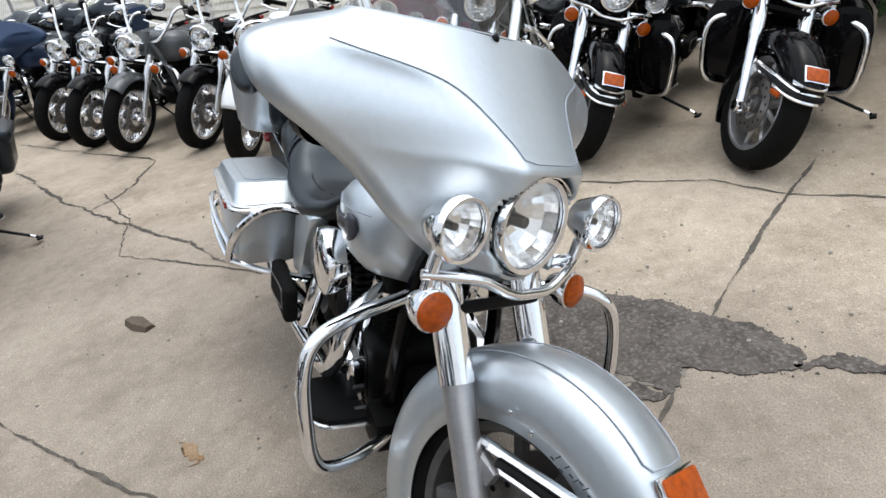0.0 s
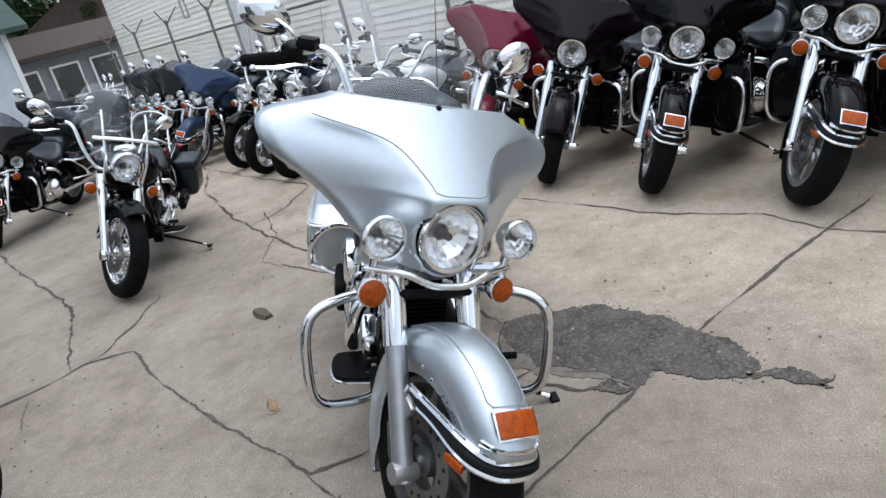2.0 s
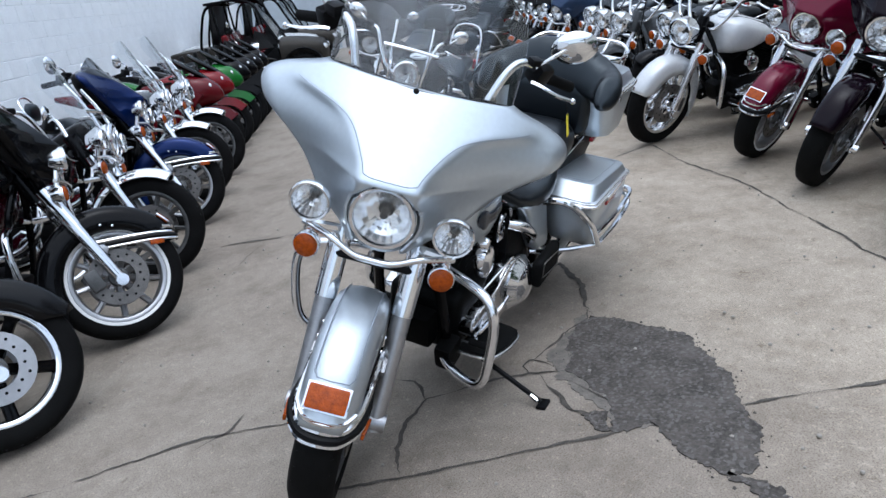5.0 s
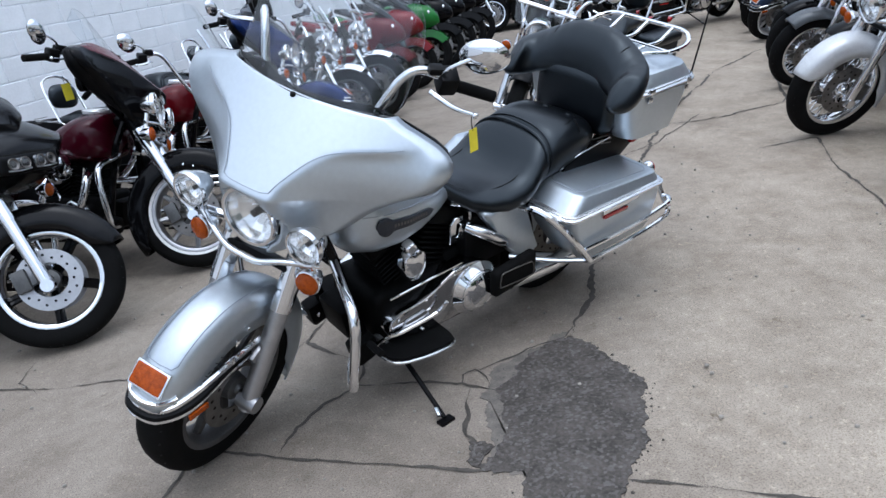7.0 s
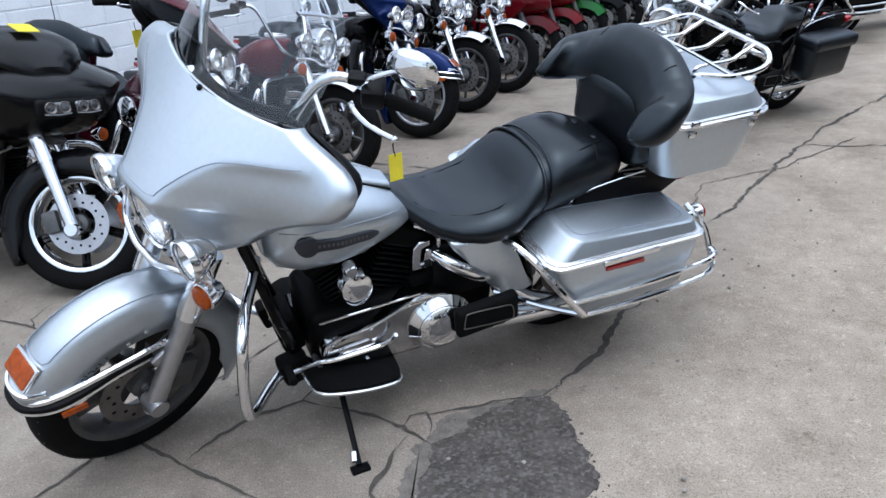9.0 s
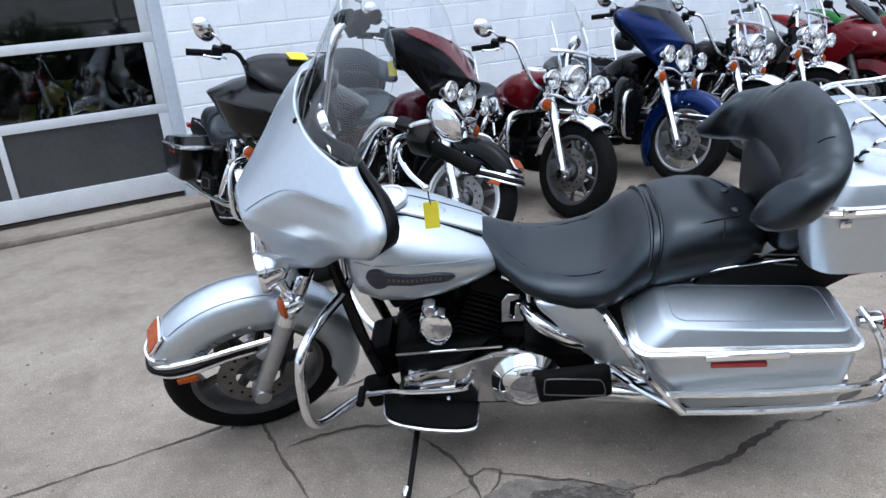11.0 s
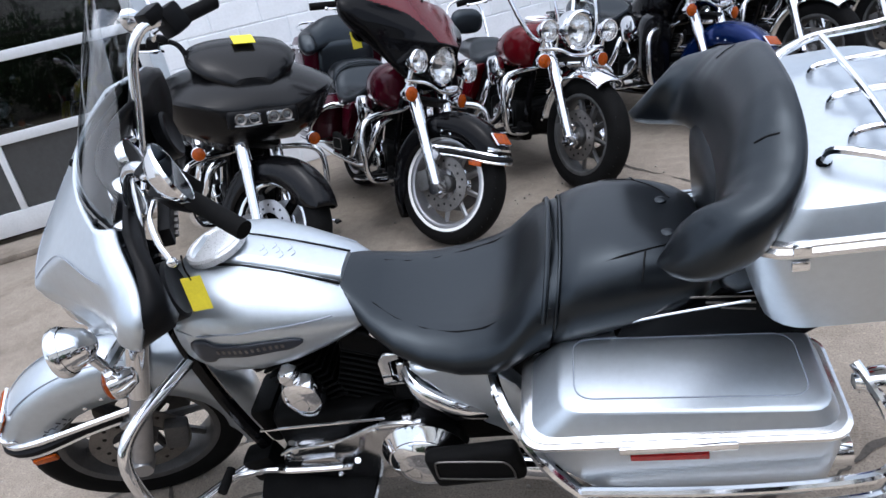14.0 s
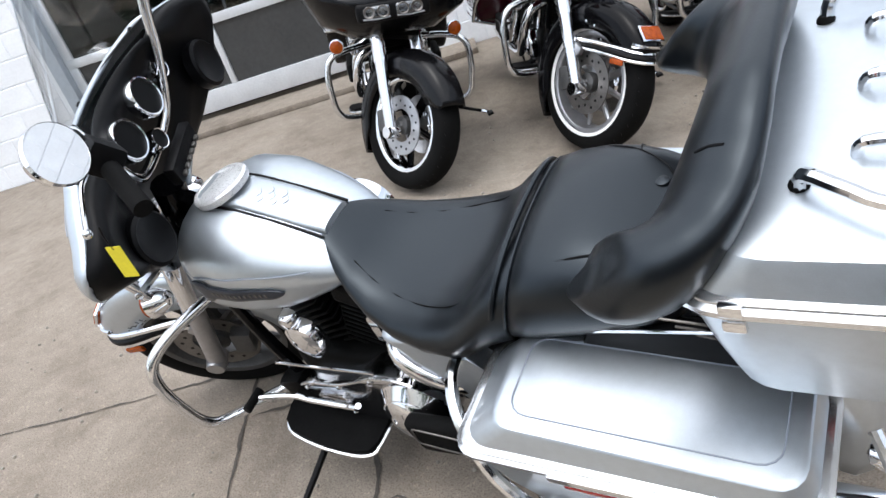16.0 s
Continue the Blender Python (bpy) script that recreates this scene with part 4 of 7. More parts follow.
def engine(root, detail=True):
    cs = B()
    rbox(cs, (0.44, 0.30, 0.24), at(-0.76, 0, 0.36), 0.05, 3)
    rbox(cs, (0.34, 0.24, 0.24), at(-1.06, 0, 0.40), 0.05, 3)
    en = part("engine", cs, ENGINE_BLACK, root, "black air-cooled V-twin with chrome covers")
    for sgn, x0 in ((1, -0.72), (-1, -0.80)):
        d = V(sgn * math.sin(radians(22.5)), 0, math.cos(radians(22.5)))
        cy = B()
        fins = []
        for k in range(9):
            c = V(x0, 0, 0.44) + d * (0.035 + 0.021 * k)
            fins.append(Matrix.Translation(c) @ Matrix.Rotation(sgn * radians(22.5), 4, "Y"))
        c = V(x0, 0, 0.44) + d * 0.11
        rbox(cy, (0.11, 0.15, 0.20), Matrix.Translation(c) @ Matrix.Rotation(sgn * radians(22.5), 4, "Y"), 0.02)
        barrel = part("cylinder", cy, ENGINE_BLACK, en)
        fb = B()
        rbox(fb, (0.152, 0.20, 0.009), Matrix(), 0.003, 1)
        first = part("fin", fb, ENGINE_BLACK, barrel, m=fins[0])
        for q in fins[1:]:
            f = new("fin", first.data)
            f.parent = barrel
            f.matrix_basis = q
        hd = B()
        c = V(x0, 0, 0.44) + d * 0.255
        rbox(hd, (0.165, 0.23, 0.075), Matrix.Translation(c) @ Matrix.Rotation(sgn * radians(22.5), 4, "Y"), 0.018, 3)
        part("rocker_cover", hd, ENGINE_BLACK, en)
        for s in (-1, 1):
            tube_b = B()
            tube(tube_b, [V(x0 + sgn * 0.03, -0.135, 0.44), V(x0 + sgn * 0.10, -0.12, 0.64)], 0.011, 8, smooth=False)
        part("pushrod_tube", tube_b, CHROME, en)
    # primary cover on the left
    pc = B()
    out = [(-0.56, 0.355), (-0.575, 0.395), (-0.62, 0.415), (-0.72, 0.425), (-0.80, 0.455), (-0.87, 0.485), (-0.95, 0.490), (-1.02, 0.465), (-1.06, 0.41), (-1.06, 0.35), (-1.02, 0.29), (-0.95, 0.265), (-0.85, 0.275), (-0.70, 0.285), (-0.60, 0.295), (-0.565, 0.32)]
    slab(pc, out, 0.11, 0.206, 0.016, 3)
    pm = part("primary_cover", pc, POLISHED, en, "polished primary drive cover")
    bo = B()
    lathe(bo, [(0.008, -0.004), (0.008, 0.003), (0.005, 0.006), (0, 0.006)], (0, 0, 0), (0, 1, 0), 8)
    mid = V(-0.80, 0.207, 0.375)
    first = None
    for x, z in out[1:15:2]:
        q = Matrix.Translation(mid.lerp(V(x, 0.207, z), 0.90))
        if first is None:
            first = part("bolt", bo, CHROME, pm, m=q)
        else:
            o = new("bolt", first.data)
            o.parent = pm
            o.matrix_basis = q
    ce = B()
    tube(ce, [V(x, 0.2055, z + 0.001) for x, z in out[1:9]], 0.0045, 6)
    part("cover_edge", ce, BRIGHT, pm)
    ol = B()
    tube(ol, [V(-0.915, 0.12, 0.725), V(-0.945, 0.135, 0.718), V(-0.985, 0.140, 0.690), V(-0.992, 0.140, 0.640), V(-0.985, 0.130, 0.60)], 0.008, 8)
    part("oil_line", ol, CHROME, en, "chrome oil line")
    sb = B()
    slab(sb, [(-0.900, 0.555), (-0.905, 0.64), (-0.925, 0.665), (-0.965, 0.665), (-0.965, 0.645), (-0.930, 0.64), (-0.925, 0.575), (-0.945, 0.560), (-0.950, 0.63), (-0.972, 0.63), (-0.978, 0.555)], 0.118, 0.136, 0.003, 1)
    part("top_mount", sb, CHROME, en, "chrome engine mount bracket")
    dc = B()
    lathe(dc, [(0.116, -0.02), (0.116, 0.006), (0.110, 0.012), (0.092, 0.034), (0.088, 0.034), (0.084, 0.040), (0.062, 0.052), (0.058, 0.050), (0.03, 0.056), (0, 0.057)], (-0.972, 0.205, 0.370), (0, 1, 0), 36)
    part("derby_cover", dc, CHROME, en, "round chrome derby cover")
    ic = B()
    slab(ic, [(-0.61, 0.345), (-0.63, 0.375), (-0.72, 0.385), (-0.74, 0.36), (-0.72, 0.32), (-0.63, 0.315)], 0.20, 0.216, 0.006, 2)
    part("inspection_cover", ic, POLISHED, en)
    hc = B()
    rows = []
    for h, f in ((0.0, 1.0), (0.018, 0.98), (0.034, 0.88), (0.043, 0.62), (0.046, 0.25)):
        ring = []
        for k in range(28):
            a = 2 * math.pi * k / 28
            c, q = math.cos(a), math.sin(a)
            wide = 0.056 - 0.016 * max(0.0, -q)
            ring.append(hc.verts.new((-0.697 + f * wide * math.copysign(abs(c) ** 0.75, c), 0.150 + h, 0.575 + f * 0.068 * math.copysign(abs(q) ** 0.85, q))))
        rows.append(ring)
    skin(hc, rows, True, True)
    lathe(hc, [(0.0, 0.036), (0.018, 0.034), (0.026, 0.022), (0.027, 0.0)], (-0.683, 0.150, 0.652), (0, 1, 0), 18)
    part("horn_cover", hc, CHROME, en, "chrome horn cover")
    ac = B()
    lathe(ac, [(0.0, 0.035), (0.06, 0.033), (0.088, 0.02), (0.092, 0), (0.085, -0.03)], (-0.72, -0.225, 0.66), (0, -1, 0), 28)
    part("air_cleaner", ac, CHROME, en, "round chrome air cleaner cover")
    tc = B()
    slab(tc, [(-0.60, 0.30), (-0.60, 0.42), (-0.70, 0.47), (-0.80, 0.42), (-0.84, 0.32), (-0.78, 0.26), (-0.66, 0.26)], -0.205, -0.14, 0.016, 3)
    part("cam_cover", tc, CHROME, en)
    for x in (-0.60, -0.90):
        ex = B()
        tube(ex, [V(x, -0.10, 0.62), V(x + 0.05, -0.20, 0.58), V(x + 0.02, -0.24, 0.45), V(x - 0.12, -0.235, 0.34), V(x - 0.35, -0.24, 0.315), V(-1.30, -0.26, 0.32)], 0.024, 10)
        part("exhaust_pipe", ex, CHROME, en)
    cr = B()
    tube(cr, [V(-0.98, 0.14, 0.61), V(-1.02, 0.195, 0.592), V(-1.10, 0.205, 0.535), V(-1.18, 0.175, 0.475), V(-1.26, 0.165, 0.40), V(-1.34, 0.19, 0.35), V(-1.44, 0.22, 0.32)], 0.024, 10)
    part("crossover_pipe", cr, CHROME, en, "chrome exhaust crossover pipe with heat shield")
    for s in (-1, 1):
        mf = B()
        tube(mf, [V(-1.17, s * 0.20, 0.305), V(-1.32, s * 0.222, 0.308), V(-1.40, s * 0.23, 0.310), V(-1.90, s * 0.215, 0.315), V(-1.96, s * 0.215, 0.316)], 0.040, 14, smooth=False)
        part("muffler", mf, CHROME, root, "chrome muffler")
    # shift linkage
    sl = B()
    tube(sl, [V(-0.56, 0.21, 0.505), V(-0.90, 0.205, 0.515)], 0.004, 6, smooth=False)
    tube(sl, [V(-0.44, 0.27, 0.395), V(-0.53, 0.23, 0.365), V(-0.60, 0.225, 0.350), V(-0.76, 0.225, 0.355), V(-0.80, 0.24, 0.40)], 0.0085, 8)
    part("shift_lever", sl, CHROME, root)
    pg = B()
    tube(pg, [V(-0.44, 0.245, 0.398), V(-0.44, 0.315, 0.398)], 0.013, 10, smooth=False)
    part("shift_peg", pg, RUBBER, root)


def chassis(root, material):
    fr = B()
    for s in (-1, 1):
        tube(fr, [V(-0.36, s * 0.03, 0.88), V(-0.40, s * 0.10, 0.72), V(-0.46, s * 0.13, 0.45), V(-0.53, s * 0.13, 0.27), V(-0.70, s * 0.13, 0.225), V(-1.25, s * 0.14, 0.235), V(-1.36, s * 0.14, 0.34), V(-1.30, s * 0.14, 0.60)], 0.019, 9)
    tube(fr, [V(-0.34, 0, 0.93), V(-0.60, 0, 0.80), V(-1.0, 0, 0.62), V(-1.3, 0, 0.60)], 0.03, 8)
    tube(fr, [V(-0.28, 0, 0.78), V(-0.36, 0, 0.97)], 0.045, 12, smooth=False)
    part("tube_frame", fr, BLACK, root)
    low = B()
    rbox(low, (0.08, 0.16, 0.14), at(-0.49, 0, 0.36, 0, 12, 0), 0.02)
    part("regulator_cover", low, ENGINE_BLACK, root)
    ba = B()
    rbox(ba, (0.34, 0.30, 0.24), at(-1.14, 0, 0.53), 0.02)
    part("battery_tray", ba, SATIN_BLACK, root)
    for s in (-1, 1):
        sc = B()
        out = [(-1.00, 0.685), (-1.10, 0.672), (-1.215, 0.668), (-1.225, 0.60), (-1.30, 0.475), (-1.345, 0.41), (-1.30, 0.395), (-1.20, 0.415), (-1.15, 0.48), (-1.08, 0.58), (-1.03, 0.635)]
        slab(sc, out, s * 0.145, s * 0.208, 0.02, 3)
        part("side_cover", sc, material, root)
    rf = B()
    rows = []
    for i in range(21):
        a = radians(lerp(10, 200, i / 20))
        R = 0.345
        sec = [(-0.105, R - 0.14), (-0.105, R - 0.04), (-0.08, R - 0.01), (0, R), (0.08, R - 0.01), (0.105, R - 0.04), (0.105, R - 0.14)]
        rows.append([rf.verts.new(V(-1.61, 0, 0.325) + V(r * math.cos(a), y, r * math.sin(a))) for y, r in sec])
    skin(rf, rows, False)
    q = part("rear_fender", rf, material, root, sharp=60)
    so = q.modifiers.new("thickness", "SOLIDIFY")
    so.thickness = 0.005
    for s in (-1, 1):
        gr = B()
        tube(gr, [V(-1.47, s * 0.165, 0.700), V(-1.49, s * 0.180, 0.735), V(-1.54, s * 0.188, 0.755), V(-1.64, s * 0.190, 0.770), V(-1.75, s * 0.187, 0.778)], 0.0038, 8)
        part("grab_rail", gr, CHROME, root)
        # added black plate: stands in for the shade over the fender's side
        pl = B()
        slab(pl, [(-1.46, 0.66), (-1.50, 0.735), (-1.60, 0.755), (-1.80, 0.772), (-1.90, 0.770), (-1.93, 0.70), (-1.80, 0.62), (-1.60, 0.60)], s * 0.150, s * 0.178, 0.008, 2)
        part("shade_fill_plate", pl, SATIN_BLACK, root, "black plate added for the shade under the trunk")
        for k in range(3):
            st = B()
            tube(st, [V(-1.635 - 0.03 * k, s * 0.186, 0.800 - 0.018 * k), V(-1.76, s * 0.188, 0.790 - 0.018 * k)], 0.0024, 6, smooth=False)
            part("support_rod", st, STEEL, root)
    sup = B()
    for s in (-1, 1):
        tube(sup, [V(-1.66, s * 0.12, 0.68), V(-1.74, s * 0.13, 0.765), V(-2.02, s * 0.13, 0.768)], 0.011, 8)
        tube(sup, [V(-1.78, s * 0.12, 0.765), V(-1.90, s * 0.11, 0.68)], 0.011, 8)
    part("trunk_bracket", sup, SATIN_BLACK, root)
    tl = B()
    rbox(tl, (0.05, 0.11, 0.10), at(-1.985, 0, 0.66, 0, 14, 0), 0.02)
    part("tail_lamp", tl, RED_LENS, root, "red tail lamp")
    for s in (-1, 1):
        t2 = B()
        rbox(t2, (0.06, 0.06, 0.035), at(-1.93, s * 0.17, 0.73, 0, 10, 0), 0.012)
        part("rear_marker", t2, RED_LENS, root, "red marker lamp")
        signal(root, V(-1.985, s * 0.25, 0.585), axis=(-1, 0, 0), r=0.029, lens=RED_LENS)


def guards(root, scale=1.0):
    for s in (-1, 1):
        b = B()
        tube(b, [V(-0.42, s * 0.06, 0.70), V(-0.40, s * 0.12, 0.685), V(-0.345, s * 0.26, 0.680), V(-0.315, s * 0.345, 0.655), V(-0.30, s * 0.378, 0.59), V(-0.288, s * 0.378, 0.46), V(-0.292, s * 0.362, 0.372), V(-0.315, s * 0.315, 0.330), V(-0.385, s * 0.21, 0.303), V(-0.47, s * 0.12, 0.292)], 0.0165, 12, steps=7)
        part("engine_guard", b, CHROME, root, "chrome engine guard bar")


def boards(root):
    for s in (-1, 1):
        mb = B()
        rbox(mb, (0.10, 0.07, 0.10), at(-0.475, s * 0.150, 0.300, 0, 14, 0), 0.018)
        part("board_mount", mb, ENGINE_BLACK, root)
        p = B()
        out = [(-0.492, 0.0), (-0.497, 0.06), (-0.508, 0.105), (-0.545, 0.130), (-0.64, 0.142), (-0.74, 0.138), (-0.790, 0.122), (-0.802, 0.09), (-0.805, 0.0)]
        top = [p.verts.new((x, s * (0.175 + y), 0.322 - (x + 0.475) * -0.17)) for x, y in out]
        bot = [p.verts.new((x, s * (0.175 + y), 0.304 - (x + 0.475) * -0.17)) for x, y in out]
        p.faces.new(top)
        p.faces.new(bot[::-1])
        for k in range(len(out)):
            p.faces.new((top[k], top[k - 1], bot[k - 1], bot[k]))
        fb = part("floorboard", p, RUBBER, root, "black rubber rider floorboard with a bright rim")
        r = B()
        tube(r, [V(x, s * (0.177 + y), 0.303 + 0.17 * (x + 0.475)) for x, y in out], 0.006, 6)
        part("floorboard_rim", r, BRIGHT, fb)
        for x, z in ((-0.55, 0.30), (-0.70, 0.28)):
            sup = B()
            tube(sup, [V(x, s * 0.13, z), V(x, s * 0.20, z)], 0.013, 8, smooth=False)
            part("bracket", sup, DARK_CAST, fb)
        q = B()
        rbox(q, (0.232, 0.045, 0.120), at(-1.115, s * 0.275, 0.412, 0, 5, 0), 0.022, 3)
        pb = part("passenger_board", q, RUBBER, root, "folded black passenger footboard")
        qr = B()
        ring = [V(-1.025, s * 0.300, 0.448), V(-1.045, s * 0.300, 0.456), V(-1.17, s * 0.300, 0.447), V(-1.195, s * 0.300, 0.440), V(-1.205, s * 0.300, 0.420), V(-1.208, s * 0.300, 0.390), V(-1.19, s * 0.300, 0.378), V(-1.04, s * 0.300, 0.390), V(-1.022, s * 0.300, 0.402), V(-1.025, s * 0.300, 0.448)]
        tube(qr, ring, 0.0024, 5)
        part("board_inlay", qr, STEEL, pb)


def kickstand(root, foot=V(-0.575, 0.500, 0.138)):
    b = B()
    tube(b, [V(-0.60, 0.16, 0.25), V(-0.60, 0.24, 0.225), foot + V(0, -0.01, 0.008)], (0.012, 0.009), 8)
    rbox(b, (0.060, 0.036, 0.013), Matrix.Translation(foot) @ Matrix.Rotation(radians(16), 4, "X"), 0.004)
    ks = part("kickstand", b, SATIN_BLACK, root)
    b = B()
    tube(b, [foot + V(0.004, -0.050, 0.022), foot + V(0.012, -0.020, 0.014)], 0.010, 8, smooth=False)
    part("stub", b, CHROME, ks)


def lower_fairings(root, material):
    for s in (-1, 1):
        b = B()
        loft(b, [sring(-0.31, 0.085, 0.66, 0.36, 18, 3, s * 0.295), sring(-0.34, 0.118, 0.75, 0.33, 18, 3, s * 0.285), sring(-0.42, 0.115, 0.77, 0.34, 18, 3, s * 0.27), sring(-0.48, 0.08, 0.74, 0.40, 18, 3, s * 0.255)])
        part("lower_fairing", b, material, root)


def touring(name, material, steer=15, label="", trunk=True, lowers=False, passing=True, shield=None, top=1.53, wheel_style="cast", rim_mat=None, stripe=False, trims=True, front_mat=None, white=False, bags=True, panel=None):
    root = new(name)
    m = steering(steer)
    fm = front_mat or material
    wheel(root, 0.0, 0.325, 0.135, wheel_style, m, rim_mat, True, white)
    wheel(root, -1.61, 0.325, 0.145, wheel_style, None, rim_mat, False)
    low, high = raked(m), raked(m, 0.035)
    fender_front(root, low, fm, stripe, trims)
    forks(root, low, None if stripe else CHROME)
    fairing(root, high, fm, stripe, panel)
    windshield(root, high, shield or SHIELD, top)
    headlamps(root, high, passing)
    bars(root, m if stripe else m @ Matrix.Translation((0.03, 0, -0.15)), stripe)
    tank(root, material, stripe)
    seat(root)
    engine(root)
    chassis(root, material)
    if bags:
        for s in (-1, 1):
            saddlebag(root, s, material)
    if trunk:
        tour_pack(root, material)
        backrest(root)
        antenna(root)
    guards(root)
    boards(root)
    kickstand(root)
    if lowers:
        lower_fairings(root, BLACK)
    return tagged(root, label, "motorcycle")
# ---- the lot: s runs along the painted block wall, n away from it ----
W0, WD, WN = V(3.3, -2.65, 0), V(-0.6392, -0.7690, 0), V(-0.7690, 0.6392, 0)
LOT = Matrix(((WD.x, WN.x, 0, W0.x), (WD.y, WN.y, 0, W0.y), (0, 0, 1, 0), (0, 0, 0, 1)))
WALL_YAW = math.degrees(math.atan2(WN.y, WN.x))


def lot(s, n, z=0.0):
    return LOT @ V(s, n, z)


def concrete(name):
    """Old concrete: broad stains, blotches, aggregate speckle and fine pits."""
    m = mat(name, (0.258, 0.221, 0.181), 0.88, vary=0.07, scale=1.6, bump=0.7, bump_scale=60, tint=(0.343, 0.298, 0.248), spec=0.22)
    n, l = m.node_tree.nodes, m.node_tree.links
    b = n["Principled BSDF"]
    col = b.inputs["Base Color"].links[0].from_socket
    tc = n.new("ShaderNodeTexCoord")
    for scale, detail, lo, hi, dark, power in ((3.2, 10, 0.36, 0.50, (0.72, 0.70, 0.67), 0.40), (0.4, 9, 0.36, 0.60, (0.80, 0.78, 0.77), 0.65), (170, 3, 0.36, 0.52, (0.42, 0.40, 0.37), 0.62), (60, 5, 0.56, 0.68, (1.45, 1.43, 1.38), 0.8), (14, 9, 0.27, 0.36, (0.45, 0.42, 0.38), 0.8)):
        t = n.new("ShaderNodeTexNoise")
        t.inputs["Scale"].default_value, t.inputs["Detail"].default_value, t.inputs["Roughness"].default_value = scale, detail, 0.62
        l.new(tc.outputs["Object"], t.inputs["Vector"])
        r = n.new("ShaderNodeMapRange")
        r.inputs["From Min"].default_value, r.inputs["From Max"].default_value = lo, hi
        bright = dark[0] > 1
        r.inputs["To Min"].default_value, r.inputs["To Max"].default_value = (0.0, power) if bright else (power, 0.0)
        l.new(t.outputs["Fac"], r.inputs["Value"])
        x = n.new("ShaderNodeMix")
        x.data_type, x.blend_type = "RGBA", "MULTIPLY"
        x.inputs["B"].default_value = (*dark, 1)
        l.new(r.outputs["Result"], x.inputs["Factor"])
        l.new(col, x.inputs["A"])
        col = x.outputs["Result"]
    # the concrete turns paler away from the block wall, past an uneven edge
    dot = n.new("ShaderNodeVectorMath")
    dot.operation = "DOT_PRODUCT"
    dot.inputs[1].default_value = WN
    l.new(tc.outputs["Object"], dot.inputs[0])
    t = n.new("ShaderNodeTexNoise")
    t.inputs["Scale"].default_value, t.inputs["Detail"].default_value = 1.3, 7
    l.new(tc.outputs["Object"], t.inputs["Vector"])
    sway = n.new("ShaderNodeMath")
    sway.operation, sway.inputs[1].default_value = "MULTIPLY_ADD", 1.2
    l.new(t.outputs["Fac"], sway.inputs[0])
    l.new(dot.outputs["Value"], sway.inputs[2])
    r = n.new("ShaderNodeMapRange")
    r.inputs["From Min"].default_value, r.inputs["From Max"].default_value = 1.25, 2.05
    l.new(sway.outputs[0], r.inputs["Value"])
    x = n.new("ShaderNodeMix")
    x.data_type, x.blend_type = "RGBA", "MULTIPLY"
    x.inputs["B"].default_value = (1.33, 1.32, 1.28, 1)
    l.new(r.outputs["Result"], x.inputs["Factor"])
    l.new(col, x.inputs["A"])
    l.new(x.outputs["Result"], b.inputs["Base Color"])
    return m


CONCRETE = concrete("weathered_concrete")
def asphalt(name):
    """Old patching mix: dark binder with pale stones set in it."""
    m = mat(name, (0.066, 0.057, 0.050), 0.9, vary=0.45, scale=9, bump=0.9, bump_scale=150, tint=(0.122, 0.108, 0.096), spec=0.3)
    n, l = m.node_tree.nodes, m.node_tree.links
    b = n["Principled BSDF"]
    col = b.inputs["Base Color"].links[0].from_socket
    tc = n.new("ShaderNodeTexCoord")
    v = n.new("ShaderNodeTexVoronoi")
    v.inputs["Scale"].default_value = 95
    l.new(tc.outputs["Object"], v.inputs["Vector"])
    pick = n.new("ShaderNodeSeparateColor")
    l.new(v.outputs["Color"], pick.inputs["Color"])
    r = n.new("ShaderNodeMapRange")
    r.inputs["From Min"].default_value, r.inputs["From Max"].default_value = 0.62, 1.0
    r.inputs["To Max"].default_value = 0.55
    l.new(pick.outputs["Red"], r.inputs["Value"])
    x = n.new("ShaderNodeMix")
    x.data_type = "RGBA"
    x.inputs["B"].default_value = (0.19, 0.178, 0.165, 1)
    l.new(r.outputs["Result"], x.inputs["Factor"])
    l.new(col, x.inputs["A"])
    l.new(x.outputs["Result"], b.inputs["Base Color"])
    return m


ASPHALT = asphalt("asphalt_patch")
THIN_ASPHALT = mat("thin_asphalt_smear", (0.15, 0.135, 0.12), 0.9, vary=0.3, scale=26, bump=0.7, bump_scale=120, tint=(0.235, 0.208, 0.18), spec=0.25)
CRACK = mat("crack_fill", (0.072, 0.063, 0.053), 0.95, vary=0.5, scale=18, bump=0.6)
RUST = mat("rust_stain", (0.24, 0.125, 0.045), 0.9, vary=0.3, scale=14, tint=(0.30, 0.22, 0.14))
BLOCK = mat("white_painted_block", (0.88, 0.90, 0.92), 0.65, vary=0.06, scale=5, bump=0.25, bump_scale=40, rand=0.03)
MORTAR = mat("painted_mortar", (0.86, 0.885, 0.91), 0.8, vary=0.1, scale=6)
ALU = mat("door_aluminium", (0.72, 0.74, 0.76), 0.42, 0.35, vary=0.08, scale=8)
PANE = clear("door_pane", (0.55, 0.58, 0.58), 0.02)
TINTED = mat("grey_door_panel", (0.045, 0.048, 0.05), 0.25, vary=0.15, scale=3, coat=0.35)
SIDING = mat("cream_siding", (0.93, 0.90, 0.82), 0.6, vary=0.07, scale=2.5, rand=0.02)
TRIM = mat("grey_trim", (0.33, 0.34, 0.36), 0.6, vary=0.1)
GALV = mat("weathered_galvanised_steel", (0.22, 0.205, 0.19), 0.55, 0.6, vary=0.3, scale=9)
SHED_BLUE = mat("pale_blue_boards", (0.50, 0.55, 0.60), 0.7, vary=0.1, scale=3)
ROOF_GREEN = mat("green_shingles", (0.036, 0.060, 0.050), 0.85, vary=0.3, scale=5, bump=0.4)
